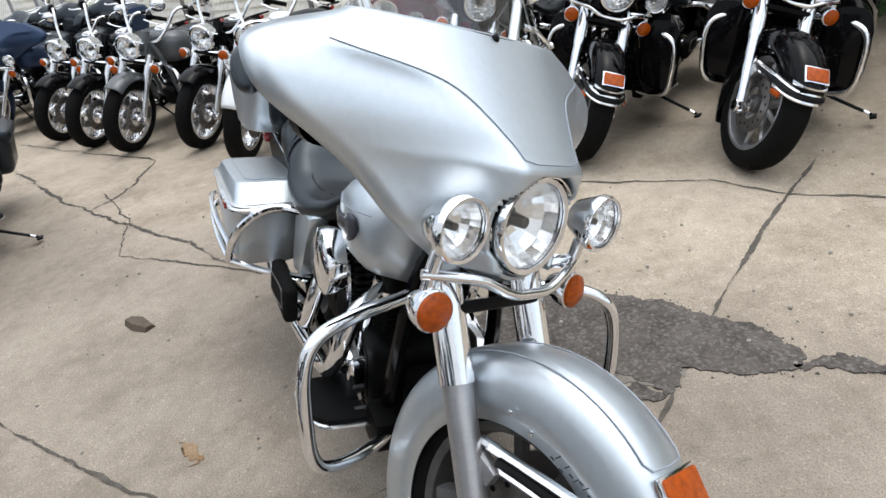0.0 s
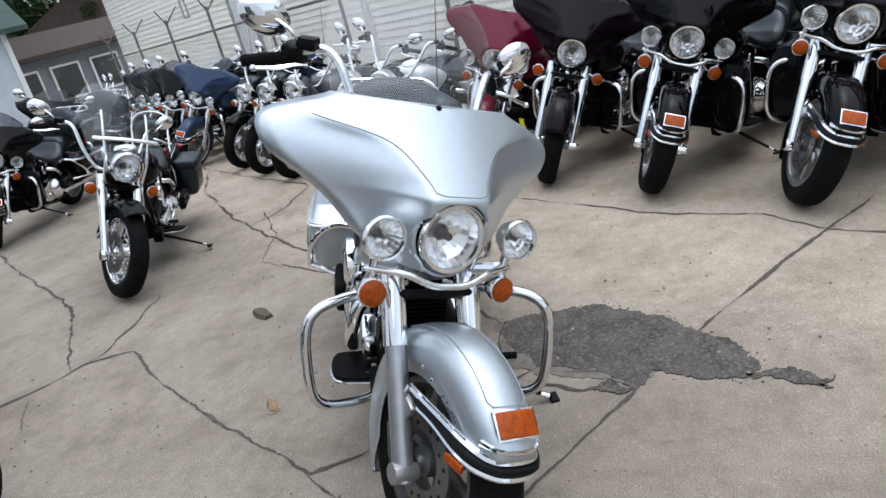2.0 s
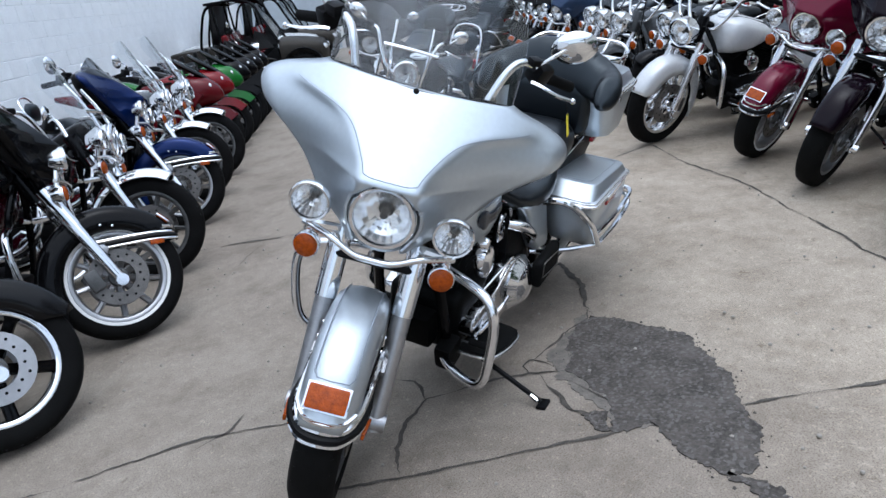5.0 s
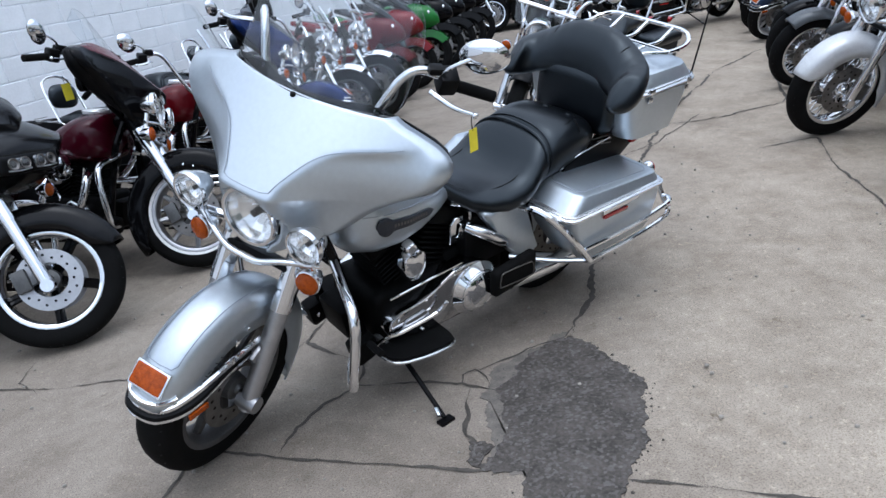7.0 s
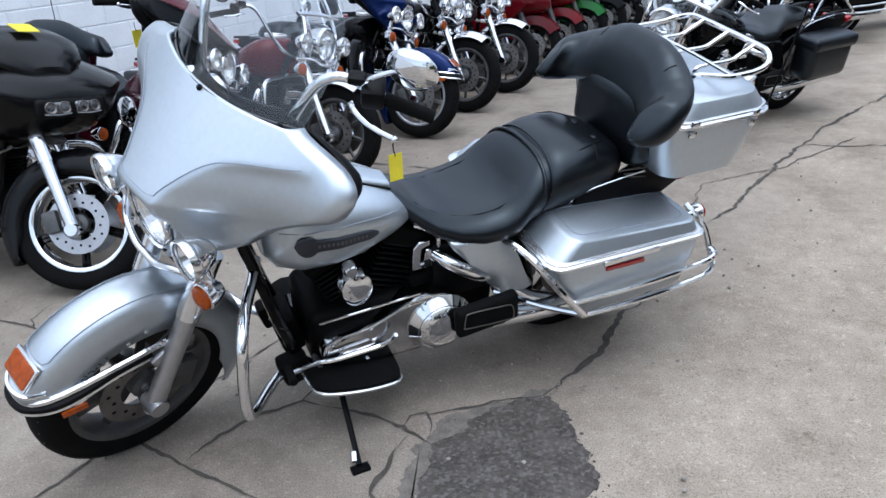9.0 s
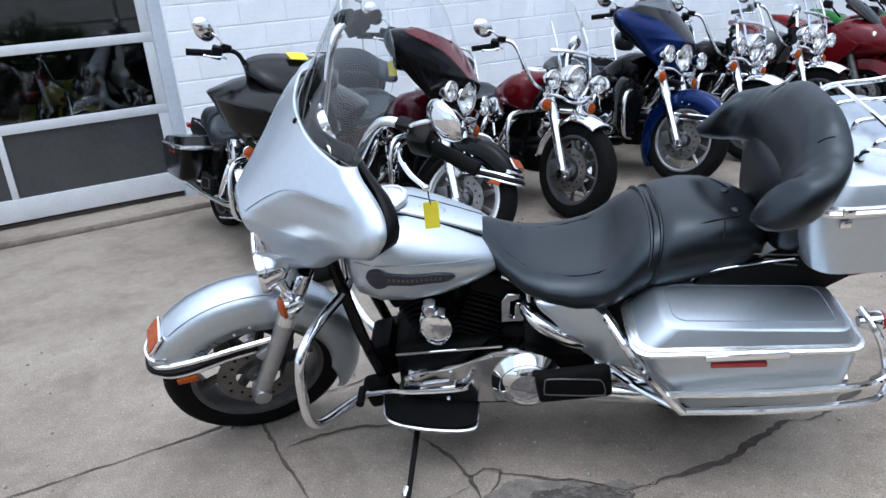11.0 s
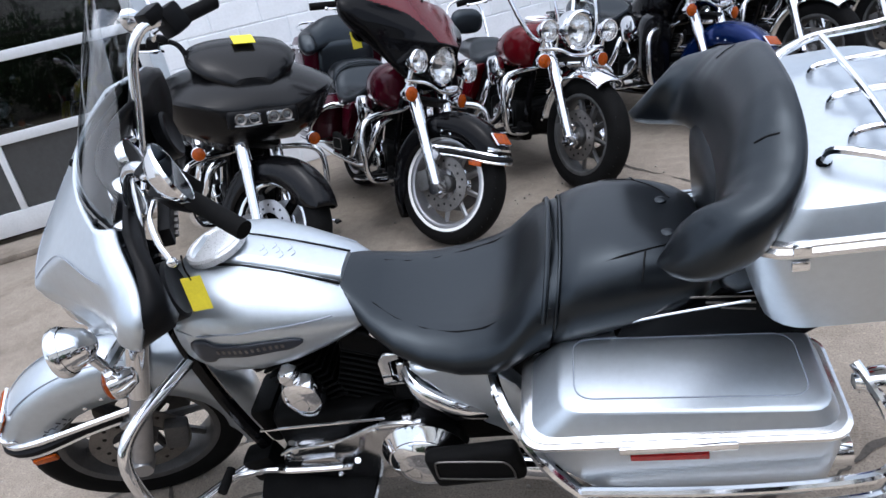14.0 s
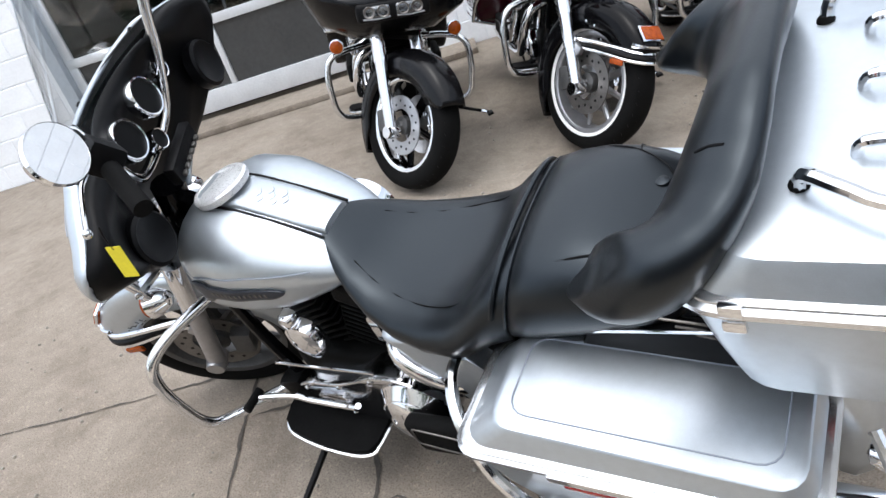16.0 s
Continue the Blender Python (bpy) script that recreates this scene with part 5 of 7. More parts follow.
ROOF_BROWN = mat("brown_shingles", (0.060, 0.044, 0.036), 0.9, vary=0.3, scale=4, bump=0.4)
# near-black wall colour that stands in for the shade of unlit rooms
DARK = mat("interior_shade", (0.022, 0.022, 0.022), 0.9, vary=0.3, scale=2)
LEAF = mat("leaves", (0.035, 0.075, 0.018), 0.6, vary=0.5, scale=3, rand=0.1)
BARK = mat("bark", (0.09, 0.07, 0.05), 0.9, vary=0.3, scale=8, bump=0.6)


def structure(name, bm, material, label, m=None, sharp=38):
    ob = part(name, bm, material, None, label, m, sharp)
    return tagged(ob, kind="structure")


DIP = ((5.3, 0.0), (6.85, -0.07), (8.7, -0.07), (9.2, 0.0))


def dip(n):
    """Height of the lot at n: a shallow drain runs under the far row."""
    if n <= DIP[0][0] or n >= DIP[-1][0]:
        return 0.0
    for (a, za), (b, zb) in zip(DIP, DIP[1:]):
        if n <= b:
            return lerp(za, zb, (n - a) / (b - a))


def low(p):
    """A point of the plan set down on the lot."""
    return V(p.x, p.y, p.z + dip((p - W0).dot(WN)))


def ground():
    bm = B()
    k = 36
    ss = [math.copysign(abs(2 * i / k - 1) ** 3, 2 * i / k - 1) * 400 for i in range(k + 1)]
    ns = sorted(set(ss + [q for q, _ in DIP]))
    skin(bm, [[bm.verts.new(lot(q, n, dip(n))) for n in ns] for q in ss], False)
    structure("ground", bm, CONCRETE, "weathered beige concrete lot, cracked and patched")


def wave(rnd, n, every):
    """Smooth random values in -1..1."""
    keys = [rnd.uniform(-1, 1) for _ in range(n // every + 3)]
    out = []
    for i in range(n):
        f = i / every
        k = int(f)
        f -= k
        f = f * f * (3 - 2 * f)
        out.append(lerp(keys[k], keys[k + 1], f))
    return out


def jagged(pts, amp, step=0.02, seed=1):
    """A wandering line through the points: slow drift and small breaks."""
    rnd = random.Random(seed)
    line, side = [], []
    for a, b in zip(pts, pts[1:]):
        a, b = Vector(a), Vector(b)
        k = max(1, int((b - a).length / step))
        d = (b - a).normalized()
        for i in range(k):
            line.append(a.lerp(b, i / k))
            side.append(V(-d.y, d.x, 0))
    n = len(line)
    slow, mid, fine = wave(rnd, n, 9), wave(rnd, n, 4), wave(rnd, n, 1)
    out = [p + q * amp * (0.75 * a + 0.5 * b + 0.3 * c) for p, q, a, b, c in zip(line, side, slow, mid, fine)]
    out.append(Vector(pts[-1]))
    return out


def crack(pts, width, amp=0.012, seed=1, z=0.004, name="ground_crack"):
    rnd = random.Random(seed + 50)
    line = jagged([(x, y, 0) for x, y in pts], amp * 0.55 + 0.008, 0.022, seed)
    wide, fine = wave(rnd, len(line), 11), wave(rnd, len(line), 2)
    bm = B()
    rows = []
    for i, p in enumerate(line):
        d = line[min(i + 1, len(line) - 1)] - line[max(i - 1, 0)]
        end = min(1.0, (i + 1) / 6, (len(line) - i) / 6)
        nn = V(-d.y, d.x, 0).normalized() * width * 0.27 * max(0.12, 1 + 0.75 * wide[i] + 0.6 * fine[i]) * end
        rows.append([bm.verts.new(low(p + nn + V(0, 0, z))), bm.verts.new(low(p - nn + V(0, 0, z)))])
    skin(bm, rows, False)
    structure(name, bm, CRACK, "dark crack in the concrete")


def blob(name, pts, material, label, amp=0.025, z=0.005, seed=3, thick=0.004):
    line = jagged([(x, y, 0) for x, y in pts + pts[:1]], amp, 0.012, seed)[:-1]
    bm = B()
    top = [bm.verts.new(low(p + V(0, 0, z))) for p in line]
    bot = [bm.verts.new(low(p + V(0, 0, z - thick))) for p in line]
    f = bm.faces.new(top)
    for k in range(len(top)):
        bm.faces.new((top[k], top[k - 1], bot[k - 1], bot[k]))
    bmesh.ops.triangulate(bm, faces=[f])
    structure(name, bm, material, label)
    return line


ground()
PATCH_EDGE = blob("asphalt_patch", [(-1.01, -0.02), (-1.02, 0.12), (-1.035, 0.26), (-1.035, 0.39), (-0.98, 0.55), (-0.86, 0.67), (-0.77, 0.75), (-0.70, 0.82), (-0.60, 0.88), (-0.50, 0.93), (-0.41, 0.96), (-0.33, 0.90), (-0.43, 0.62), (-0.34, 0.52), (-0.46, 0.46), (-0.54, 0.30), (-0.57, 0.17), (-0.72, 0.06), (-0.85, 0.0)], ASPHALT, "dark grey asphalt patch in the concrete", 0.028)
blob("asphalt_smear", [(-0.43, 0.64), (-0.385, 0.55), (-0.405, 0.47), (-0.475, 0.31), (-0.51, 0.16), (-0.66, 0.02), (-0.84, -0.035), (-1.00, -0.05), (-0.95, 0.08), (-0.70, 0.20), (-0.56, 0.42)], THIN_ASPHALT, "thin worn edge of the asphalt patch", 0.03, 0.003, 14, 0.002)
blob("asphalt_patch_tail", [(-0.37, 0.93), (-0.345, 1.03), (-0.36, 1.08), (-0.31, 1.13), (-0.29, 1.20), (-0.25, 1.15), (-0.21, 1.16), (-0.24, 1.07), (-0.29, 1.02), (-0.32, 0.94)], ASPHALT, "small dark asphalt patch", 0.035, seed=8)
blob("asphalt_patch_small", [(-0.42, 0.45), (-0.33, 0.52), (-0.30, 0.46), (-0.36, 0.38)], ASPHALT, "small dark asphalt patch", 0.02, seed=9)
crack([(-0.69, 0.81), (-1.24, 1.23), (-1.60, 1.55), (-2.02, 1.92)], 0.026, 0.004, 2)
crack([(-0.45, 0.615), (-0.28, 0.49), (-0.04, 0.31), (0.21, 0.115), (0.49, -0.10)], 0.016, 0.003, 3)
crack([(-0.02, -0.67), (0.20, -0.41), (0.49, -0.09), (0.62, 0.09), (0.84, 0.34), (1.12, 0.67), (1.6, 1.25), (2.5, 2.3)], 0.014, 0.004, 4)
crack([(0.24, 0.09), (0.14, -0.03), (0.00, -0.13), (-0.13, -0.17), (-0.27, -0.09), (-0.41, -0.01), (-0.48, 0.05), (-0.53, 0.12), (-0.57, 0.16)], 0.020, 0.008, 5)
crack([(-0.48, 0.05), (-0.51, 0.0), (-0.56, -0.01), (-0.575, 0.06), (-0.555, 0.13)], 0.014, 0.005, 6)
crack([(-0.50, 0.10), (-0.46, 0.15), (-0.42, 0.27), (-0.38, 0.32), (-0.38, 0.42), (-0.33, 0.51)], 0.028, 0.012, 7)
crack([(-0.56, -0.01), (-0.70, 0.0), (-0.83, -0.02), (-0.97, -0.025), (-1.05, -0.08)], 0.020, 0.010, 8)
crack([(-1.00, -0.03), (-1.08, -0.11), (-1.24, -0.26), (-1.38, -0.44), (-1.54, -0.61), (-1.78, -0.93), (-1.93, -1.14), (-2.27, -1.40), (-2.77, -1.88), (-3.32, -2.43), (-3.7, -2.75), (-5.1, -3.82), (-6.3, -4.4)], 0.030, 0.030, 9)
crack([(-3.32, -2.43), (-3.7, -2.3), (-4.5, -2.3), (-5.6, -3.55), (-6.7, -4.75)], 0.030, 0.03, 10)
crack([(-3.4, -1.46), (-3.85, -1.40), (-3.50, -0.95), (-3.05, -0.2), (-2.85, 0.03), (-2.15, 0.85), (-1.94, 1.32), (-1.62, 1.55), (-1.33, 1.95), (-0.8, 2.6)], 0.022, 0.016, 11)
crack([(-0.13, -0.17), (-0.20, -0.32), (-0.02, -0.66), (-0.42, -1.23), (-0.90, -1.85), (-1.27, -2.23)], 0.020, 0.008, 12)
crack([(0.22, -0.44), (0.33, -0.58), (0.53, -0.75), (0.78, -0.85), (1.04, -0.95), (1.29, -1.11), (1.6, -1.25)], 0.015, 0.012, 13)
crack([(1.12, -0.98), (1.20, -1.12), (1.15, -1.33)], 0.010, 0.010, 20)
crack([(-1.27, -2.23), (-1.20, -2.52), (-1.09, -2.55), (-0.75, -2.86), (-0.50, -3.03), (0.0, -3.4)], 0.032, 0.012, 14)
crack([(-1.09, -2.55), (-1.33, -2.46), (-2.03, -2.52), (-2.10, -2.6)], 0.022, 0.02, 15)
crack([(-1.09, -2.55), (-1.5, -2.85), (-1.92, -3.16), (-2.1, -3.3), (-3.28, -4.77), (-5.0, -6.9), (-6.7, -8.8), (-10, -12.8)], 0.034, 0.02, 16)
crack([(-0.9, -2.66), (-0.65, -2.5), (-0.52, -2.4)], 0.008, 0.01, 17)
crack([(-1.78, -0.93), (-2.4, -1.9), (-3.0, -2.05), (-3.8, -2.5)], 0.014, 0.02, 18)
crack([(0.35, -0.75), (0.45, -0.70), (0.60, -0.70)], 0.02, 0.008, 19)
blob("rust_stain", [(-0.60, -1.07), (-0.50, -1.055), (-0.43, -0.98), (-0.48, -0.955), (-0.55, -0.995)], RUST, "faint rusty stain on the concrete", 0.03, 0.003, 5, 0.002)
deb = B()
loft(deb, [[V(-0.06, y, z) for y, z in ((-0.018, 0), (0.02, 0), (0.012, 0.018), (-0.01, 0.02))], [V(0.0, y, z) for y, z in ((-0.03, 0), (0.028, 0), (0.02, 0.026), (-0.02, 0.024))], [V(0.065, y, z) for y, z in ((-0.02, 0), (0.018, 0), (0.01, 0.014), (-0.012, 0.018))]])
tagged(part("broken_wood_piece", deb, BARK, None, "flat piece of weathered wood lying on concrete", at(-1.50, -1.50, 0.001, 0, 0, 50) @ Matrix.Diagonal((1.4, 1.5, 1.2, 1))), category="debris")
cv, cf = [], []
rnd = random.Random(21)
for k in range(240):
    p = rnd.choice(PATCH_EDGE) + V(rnd.gauss(0, 0.012), rnd.gauss(0, 0.012), 0) * (1 if k % 4 else 3)
    r = rnd.uniform(0.0015, 0.005) if k % 12 else rnd.uniform(0.005, 0.009)
    i, a0 = len(cv), rnd.uniform(0, 6.28)
    cv += [tuple(p + V(math.cos(a0 + a) * r * rnd.uniform(0.6, 1.2), math.sin(a0 + a) * r * rnd.uniform(0.6, 1.2), 0.001)) for a in (0, 1.26, 2.51, 3.77, 5.03)] + [tuple(p + V(0, 0, 0.005 + r * 0.35))]
    cf += [(i + q, i + (q + 1) % 5, i + 5) for q in range(5)]
me = bpy.data.meshes.new("asphalt_crumbs")
me.from_pydata(cv, [], cf)
me.materials.append(ASPHALT)
tagged(new("asphalt_crumbs", me), "dark asphalt crumbs round the patch", "gravel", kind="stuff")
gv = B()
rnd = random.Random(11)
for k in range(420):
    x, y = rnd.uniform(-3.2, 2.0), rnd.uniform(-3.2, 2.4)
    r = rnd.uniform(0.003, 0.009)
    bmesh.ops.create_icosphere(gv, subdivisions=1, radius=r, matrix=Matrix.Translation((x, y, r * 0.4)))
tagged(part("loose_gravel", gv, mat("pale_gravel", (0.30, 0.275, 0.24), 0.9, vary=0.3), None, "scattered pale grit on the concrete", sharp=80), category="gravel", kind="stuff")


# ---- painted block wall with its glazed door ----
WALL = LOT @ Matrix.Translation((0, -0.085, 0))
DOOR0, DOOR1, DOOR_MID, DOOR_H = -2.32, 0.245, -1.035, 2.95
WALL_H, WALL_END, WALL_START = 4.4, 21.5, -16.0


def wall_part(name, s0, s1, z0, z1, depth=0.22, material=None):
    bm = B()
    rbox(bm, (s1 - s0, depth, z1 - z0), WALL @ at((s0 + s1) / 2, -depth / 2 - 0.006, (z0 + z1) / 2), 0)
    return structure(name, bm, material or MORTAR, "white painted concrete block wall")


main_wall = wall_part("wall_north", DOOR1 + 0.1, WALL_END, 0, WALL_H)
left_wall = wall_part("wall_west", WALL_START, DOOR0 - 0.1, 0, WALL_H)
wall_part("wall_lintel", DOOR0 - 0.1, DOOR1 + 0.1, DOOR_H, WALL_H)

jam = B()
for s in (DOOR0 - 0.05, DOOR1 + 0.05):
    rbox(jam, (0.10, 0.20, DOOR_H), WALL @ at(s, -0.10, DOOR_H / 2), 0.006)
rbox(jam, (DOOR1 - DOOR0 + 0.2, 0.20, 0.1), WALL @ at((DOOR0 + DOOR1) / 2, -0.10, DOOR_H + 0.05), 0.006)
structure("door_jamb", jam, SHED_BLUE, "pale blue-grey painted door jamb")
sill = B()
rbox(sill, (DOOR1 - DOOR0 + 1.2, 0.42, 0.05), WALL @ at((DOOR0 + DOOR1) / 2 + 0.2, 0.13, 0.026), 0.012)
structure("door_sill", sill, CONCRETE, "worn concrete sill")

door = tagged(new("door_1"), "aluminium sectional overhead door with glass panes", "door", kind="structure")
SEC, FIRST = 0.585, 0.195
for k in range(5):
    low_rail, z = (0.09, 0.18) if k == 0 else (FIRST + SEC * k, 0.075), FIRST + SEC * k
    b = B()
    rbox(b, (DOOR1 - DOOR0, 0.05, low_rail[1]), WALL @ at((DOOR0 + DOOR1) / 2, -0.115, low_rail[0] + low_rail[1] / 2), 0.006)
    part("rail", b, ALU, door)
    for s in (DOOR0 + 0.04, DOOR_MID, DOOR1 - 0.04):
        b = B()
        rbox(b, (0.05 if s == DOOR_MID else 0.08, 0.045, SEC - 0.075), WALL @ at(s, -0.115, z + 0.075 + (SEC - 0.075) / 2), 0.005)
        part("stile", b, ALU, door)
    for s0, s1 in ((DOOR0 + 0.08, DOOR_MID - 0.025), (DOOR_MID + 0.025, DOOR1 - 0.08)):
        b = B()
        rbox(b, (s1 - s0, 0.008, SEC - 0.06), WALL @ at((s0 + s1) / 2, -0.12, z + 0.06 + (SEC - 0.06) / 2), 0)
        p = part("pane" if k else "panel", b, PANE if k else TINTED, door, "" if k else "grey lower panel")
        if k:
            p.visible_shadow = False
# showroom behind the door, its dimness given by the near-black wall colour
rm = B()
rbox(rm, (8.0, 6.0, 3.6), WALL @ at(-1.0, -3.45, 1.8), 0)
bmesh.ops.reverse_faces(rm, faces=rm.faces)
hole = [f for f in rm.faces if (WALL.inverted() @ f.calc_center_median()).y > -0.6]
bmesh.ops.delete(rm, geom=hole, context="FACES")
structure("showroom_wall", rm, DARK, "showroom walls behind the glass, shade put in as near-black colour")

# ---- cream siding building across the lot ----
SID_N, SID_H = 10.6, 4.0
SID0, SID1 = -9.0, 23.6
sid = tagged(new("siding_building"), "long cream building clad in horizontal lap siding", "building")
b = B()
rbox(b, (SID1 - SID0, 6.0, SID_H), LOT @ at((SID0 + SID1) / 2, SID_N + 3.03, SID_H / 2), 0)
bw = part("wall", b, SIDING, sid)
lap = bpy.data.meshes.new("plank")
lap.from_pydata([(SID0, 0, 0), (SID1, 0, 0), (SID1, 0.046, 0), (SID0, 0.046, 0), (SID0, 0.020, 0.125), (SID1, 0.020, 0.125), (SID0, 0.0, 0.13), (SID1, 0.0, 0.13)], [], [(0, 1, 2, 3), (3, 2, 5, 4), (4, 5, 7, 6)])
lap.materials.append(SIDING)
for k in range(int(SID_H / 0.125)):
    p = new("plank", lap)
    p.parent = bw
    p.matrix_basis = LOT @ at(0, SID_N, 0.02 + 0.125 * k) @ Matrix.Diagonal((1, -1, 1, 1))
b = B()
rbox(b, (SID1 - SID0 + 0.8, 0.5, 0.16), LOT @ at((SID0 + SID1) / 2, SID_N - 0.15, SID_H + 0.08), 0.01)
rbox(b, (SID1 - SID0 + 0.8, 6.6, 0.1), LOT @ at((SID0 + SID1) / 2, SID_N + 3.0, SID_H + 0.22), 0.01)
part("roof", b, WHITE, sid, "white eaves and low roof")
b = B()
rbox(b, (0.92, 0.06, 2.06), LOT @ at(14.1, SID_N - 0.045, 1.58), 0.01)
dr = part("door", b, WHITE, sid, "pale service door")
b = B()
for s in (13.60, 14.60):
    rbox(b, (0.09, 0.09, 2.16), LOT @ at(s, SID_N - 0.06, 1.62), 0.005)
rbox(b, (1.09, 0.09, 0.09), LOT @ at(14.1, SID_N - 0.06, 2.66), 0.005)
part("door_frame", b, TRIM, dr)
b = B()
for ds, dz, sx, sz in ((-0.16, 0, 0.03, 0.5), (0.16, 0, 0.03, 0.5), (0, 0.24, 0.35, 0.03), (0, -0.24, 0.35, 0.03)):
    rbox(b, (sx, 0.04, sz), LOT @ at(17.3 + ds, SID_N - 0.04, 2.35 + dz), 0.004)
part("vent_frame", b, TRIM, sid)
b = B()
rbox(b, (0.12, 0.10, SID_H), LOT @ at(9.3, SID_N - 0.08, SID_H / 2), 0.01)
part("downpipe", b, WHITE, sid)

# ---- chain-link fence with barbed-wire arms ----
FN = 9.35
fence = tagged(new("chain_link_fence"), "rusty chain-link fence with barbed-wire arms", "fence")
for k in range(12):
    s = -6.5 + 2.45 * k
    b = B()
    tube(b, [lot(s, FN, 0), lot(s, FN, 2.1)], 0.03, 8, smooth=False)
    for a in (-1, 1):
        tube(b, [lot(s, FN, 2.0), lot(s - 0.22, FN + 0.25 * a, 2.32)], 0.016, 6, smooth=False)
    part("post", b, GALV, fence)
b = B()
tube(b, [lot(-7, FN, 1.66), lot(21, FN, 1.60)], 0.024, 8, smooth=False)
part("top_rail", b, GALV, fence)
verts, faces = [], []
pitch, h0, h1, s0, s1 = 0.085, 0.05, 1.62, -6.5, 20.5
k = s0 - (h1 - h0)
while k < s1:
    for up in (1, -1):
        a, c = (k, h0), (k + (h1 - h0), h1)
        if up < 0:
            a, c = (k, h1), (k + (h1 - h0), h0)
        i = len(verts)
        for (s, z) in (a, c):
            verts += [tuple(lot(s, FN, z + 0.0009)), tuple(lot(s, FN, z - 0.0009)), tuple(lot(s, FN + 0.0015, z))]
        faces += [(i, i + 1, i + 4, i + 3), (i + 1, i + 2, i + 5, i + 4), (i + 2, i, i + 3, i + 5)]
    k += pitch
me = bpy.data.meshes.new("wire_mesh")
me.from_pydata(verts, [], faces)
me.materials.append(GALV)
wm = new("wire_mesh", me)
wm.parent = fence
tagged(wm, kind="stuff")
for j in range(3):
    b = B()
    tube(b, [lot(-6.5, FN - 0.08 * j - 0.05, 2.06 + 0.085 * j), lot(20.5, FN - 0.08 * j - 0.05, 2.06 + 0.085 * j)], 0.004, 4, smooth=False)
    part("barbed_wire", b, GALV, fence)

# ---- garage closing the aisle ----
GS = 22.0
gar = tagged(new("garage"), "pale blue garage with green shingle roof and open door", "garage")
for n0, n1, z0, z1 in ((-0.5, 2.85, 0, 3.0), (6.15, 7.25, 0, 3.0), (2.85, 6.15, 2.45, 3.0)):
    b = B()
    rbox(b, (0.16, n1 - n0, z1 - z0), LOT @ at(GS, (n0 + n1) / 2, (z0 + z1) / 2), 0)
    part("wall", b, SHED_BLUE, gar)
b = B()
rbox(b, (7.0, 0.16, 3.0), LOT @ at(GS + 3.6, 7.17, 1.5), 0)
part("wall", b, SHED_BLUE, gar)
for size, place in (((0.05, 0.12, 2.5), (GS - 0.10, 2.86, 1.25)), ((0.05, 0.12, 2.5), (GS - 0.10, 6.14, 1.25)), ((0.05, 3.4, 0.10), (GS - 0.10, 4.5, 2.555)), ((0.06, 0.14, 3.0), (GS - 0.11, 7.18, 1.5))):
    b = B()
    rbox(b, size, LOT @ at(*place), 0.005)
    part("door_trim", b, WHITE, gar, "white door trim")
b = B()
rbox(b, (0.04, 3.2, 0.42), LOT @ at(GS + 0.05, 4.5, 2.26), 0.01)
part("overhead_door", b, WHITE, gar, "white overhead door, nearly all the way up")
b = B()
ring = [[LOT @ V(GS - 0.5, n, z) for n, z in ((-1.2, 2.92), (-1.2, 3.05), (7.8, 3.05), (7.8, 2.92))], [LOT @ V(GS + 3.5, n, z) for n, z in ((-1.2, 4.9), (-1.2, 5.05), (7.8, 5.05), (7.8, 4.9))], [LOT @ V(GS + 7.5, n, z) for n, z in ((-1.2, 2.92), (-1.2, 3.05), (7.8, 3.05), (7.8, 2.92))]]
loft(b, ring)
part("roof", b, ROOF_GREEN, gar, "green shingle roof")
# garage lining, coloured near black for the shade inside the open door
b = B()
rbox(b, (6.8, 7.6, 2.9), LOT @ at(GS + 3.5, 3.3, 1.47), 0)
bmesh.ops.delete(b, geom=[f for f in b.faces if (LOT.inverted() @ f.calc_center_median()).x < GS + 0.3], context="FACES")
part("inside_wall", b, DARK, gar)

# ---- houses and shed beyond ----
def house(name, s, n, yaw, size, roof_mat, wall_mat, label, ridge=2.0):
    h = tagged(new(name), label, "house")
    w, d, z = size
    m = LOT @ at(s, n, 0, 0, 0, yaw)
    b = B()
    rbox(b, (w, d, z), m @ at(0, 0, z / 2), 0)
    part("wall", b, wall_mat, h)
    b = B()
    loft(b, [[m @ V(x, y, zz) for y, zz in ((-d / 2 - 0.4, z - 0.1), (-d / 2 - 0.4, z + 0.05), (0, z + ridge), (d / 2 + 0.4, z + 0.05), (d / 2 + 0.4, z - 0.1))] for x in (-w / 2 - 0.4, w / 2 + 0.4)])
    part("roof", b, roof_mat, h)
    for k in (-1, 0, 1):
        for sd in (-1, 1):
            b = B()
            rbox(b, (0.9, 0.08, 1.1), m @ at(k * w * 0.28, sd * (d / 2 + 0.02), z * 0.55), 0.01)
            wi = part("window", b, TINTED, h)
            b = B()
            for dx, dz, sx, sz in ((-0.48, 0, 0.08, 1.24), (0.48, 0, 0.08, 1.24), (0, 0.58, 1.04, 0.08), (0, -0.58, 1.04, 0.08)):
                rbox(b, (sx, 0.1, sz), m @ at(k * w * 0.28 + dx, sd * (d / 2 + 0.02), z * 0.55 + dz), 0.005)
            part("window_frame", b, WHITE, wi)
    return h


house("house", 40, 14.0, 8, (12, 8, 2.7), ROOF_BROWN, mat("brown_boards", (0.16, 0.11, 0.08), 0.8, vary=0.2), "brown house with shingle roof", 2.4)
house("shed", 29.5, 9.6, 90, (5.0, 4.0, 2.3), ROOF_BROWN, mat("grey_boards", (0.20, 0.22, 0.24), 0.8, vary=0.15), "small blue-grey shed with brown roof", 0.9)
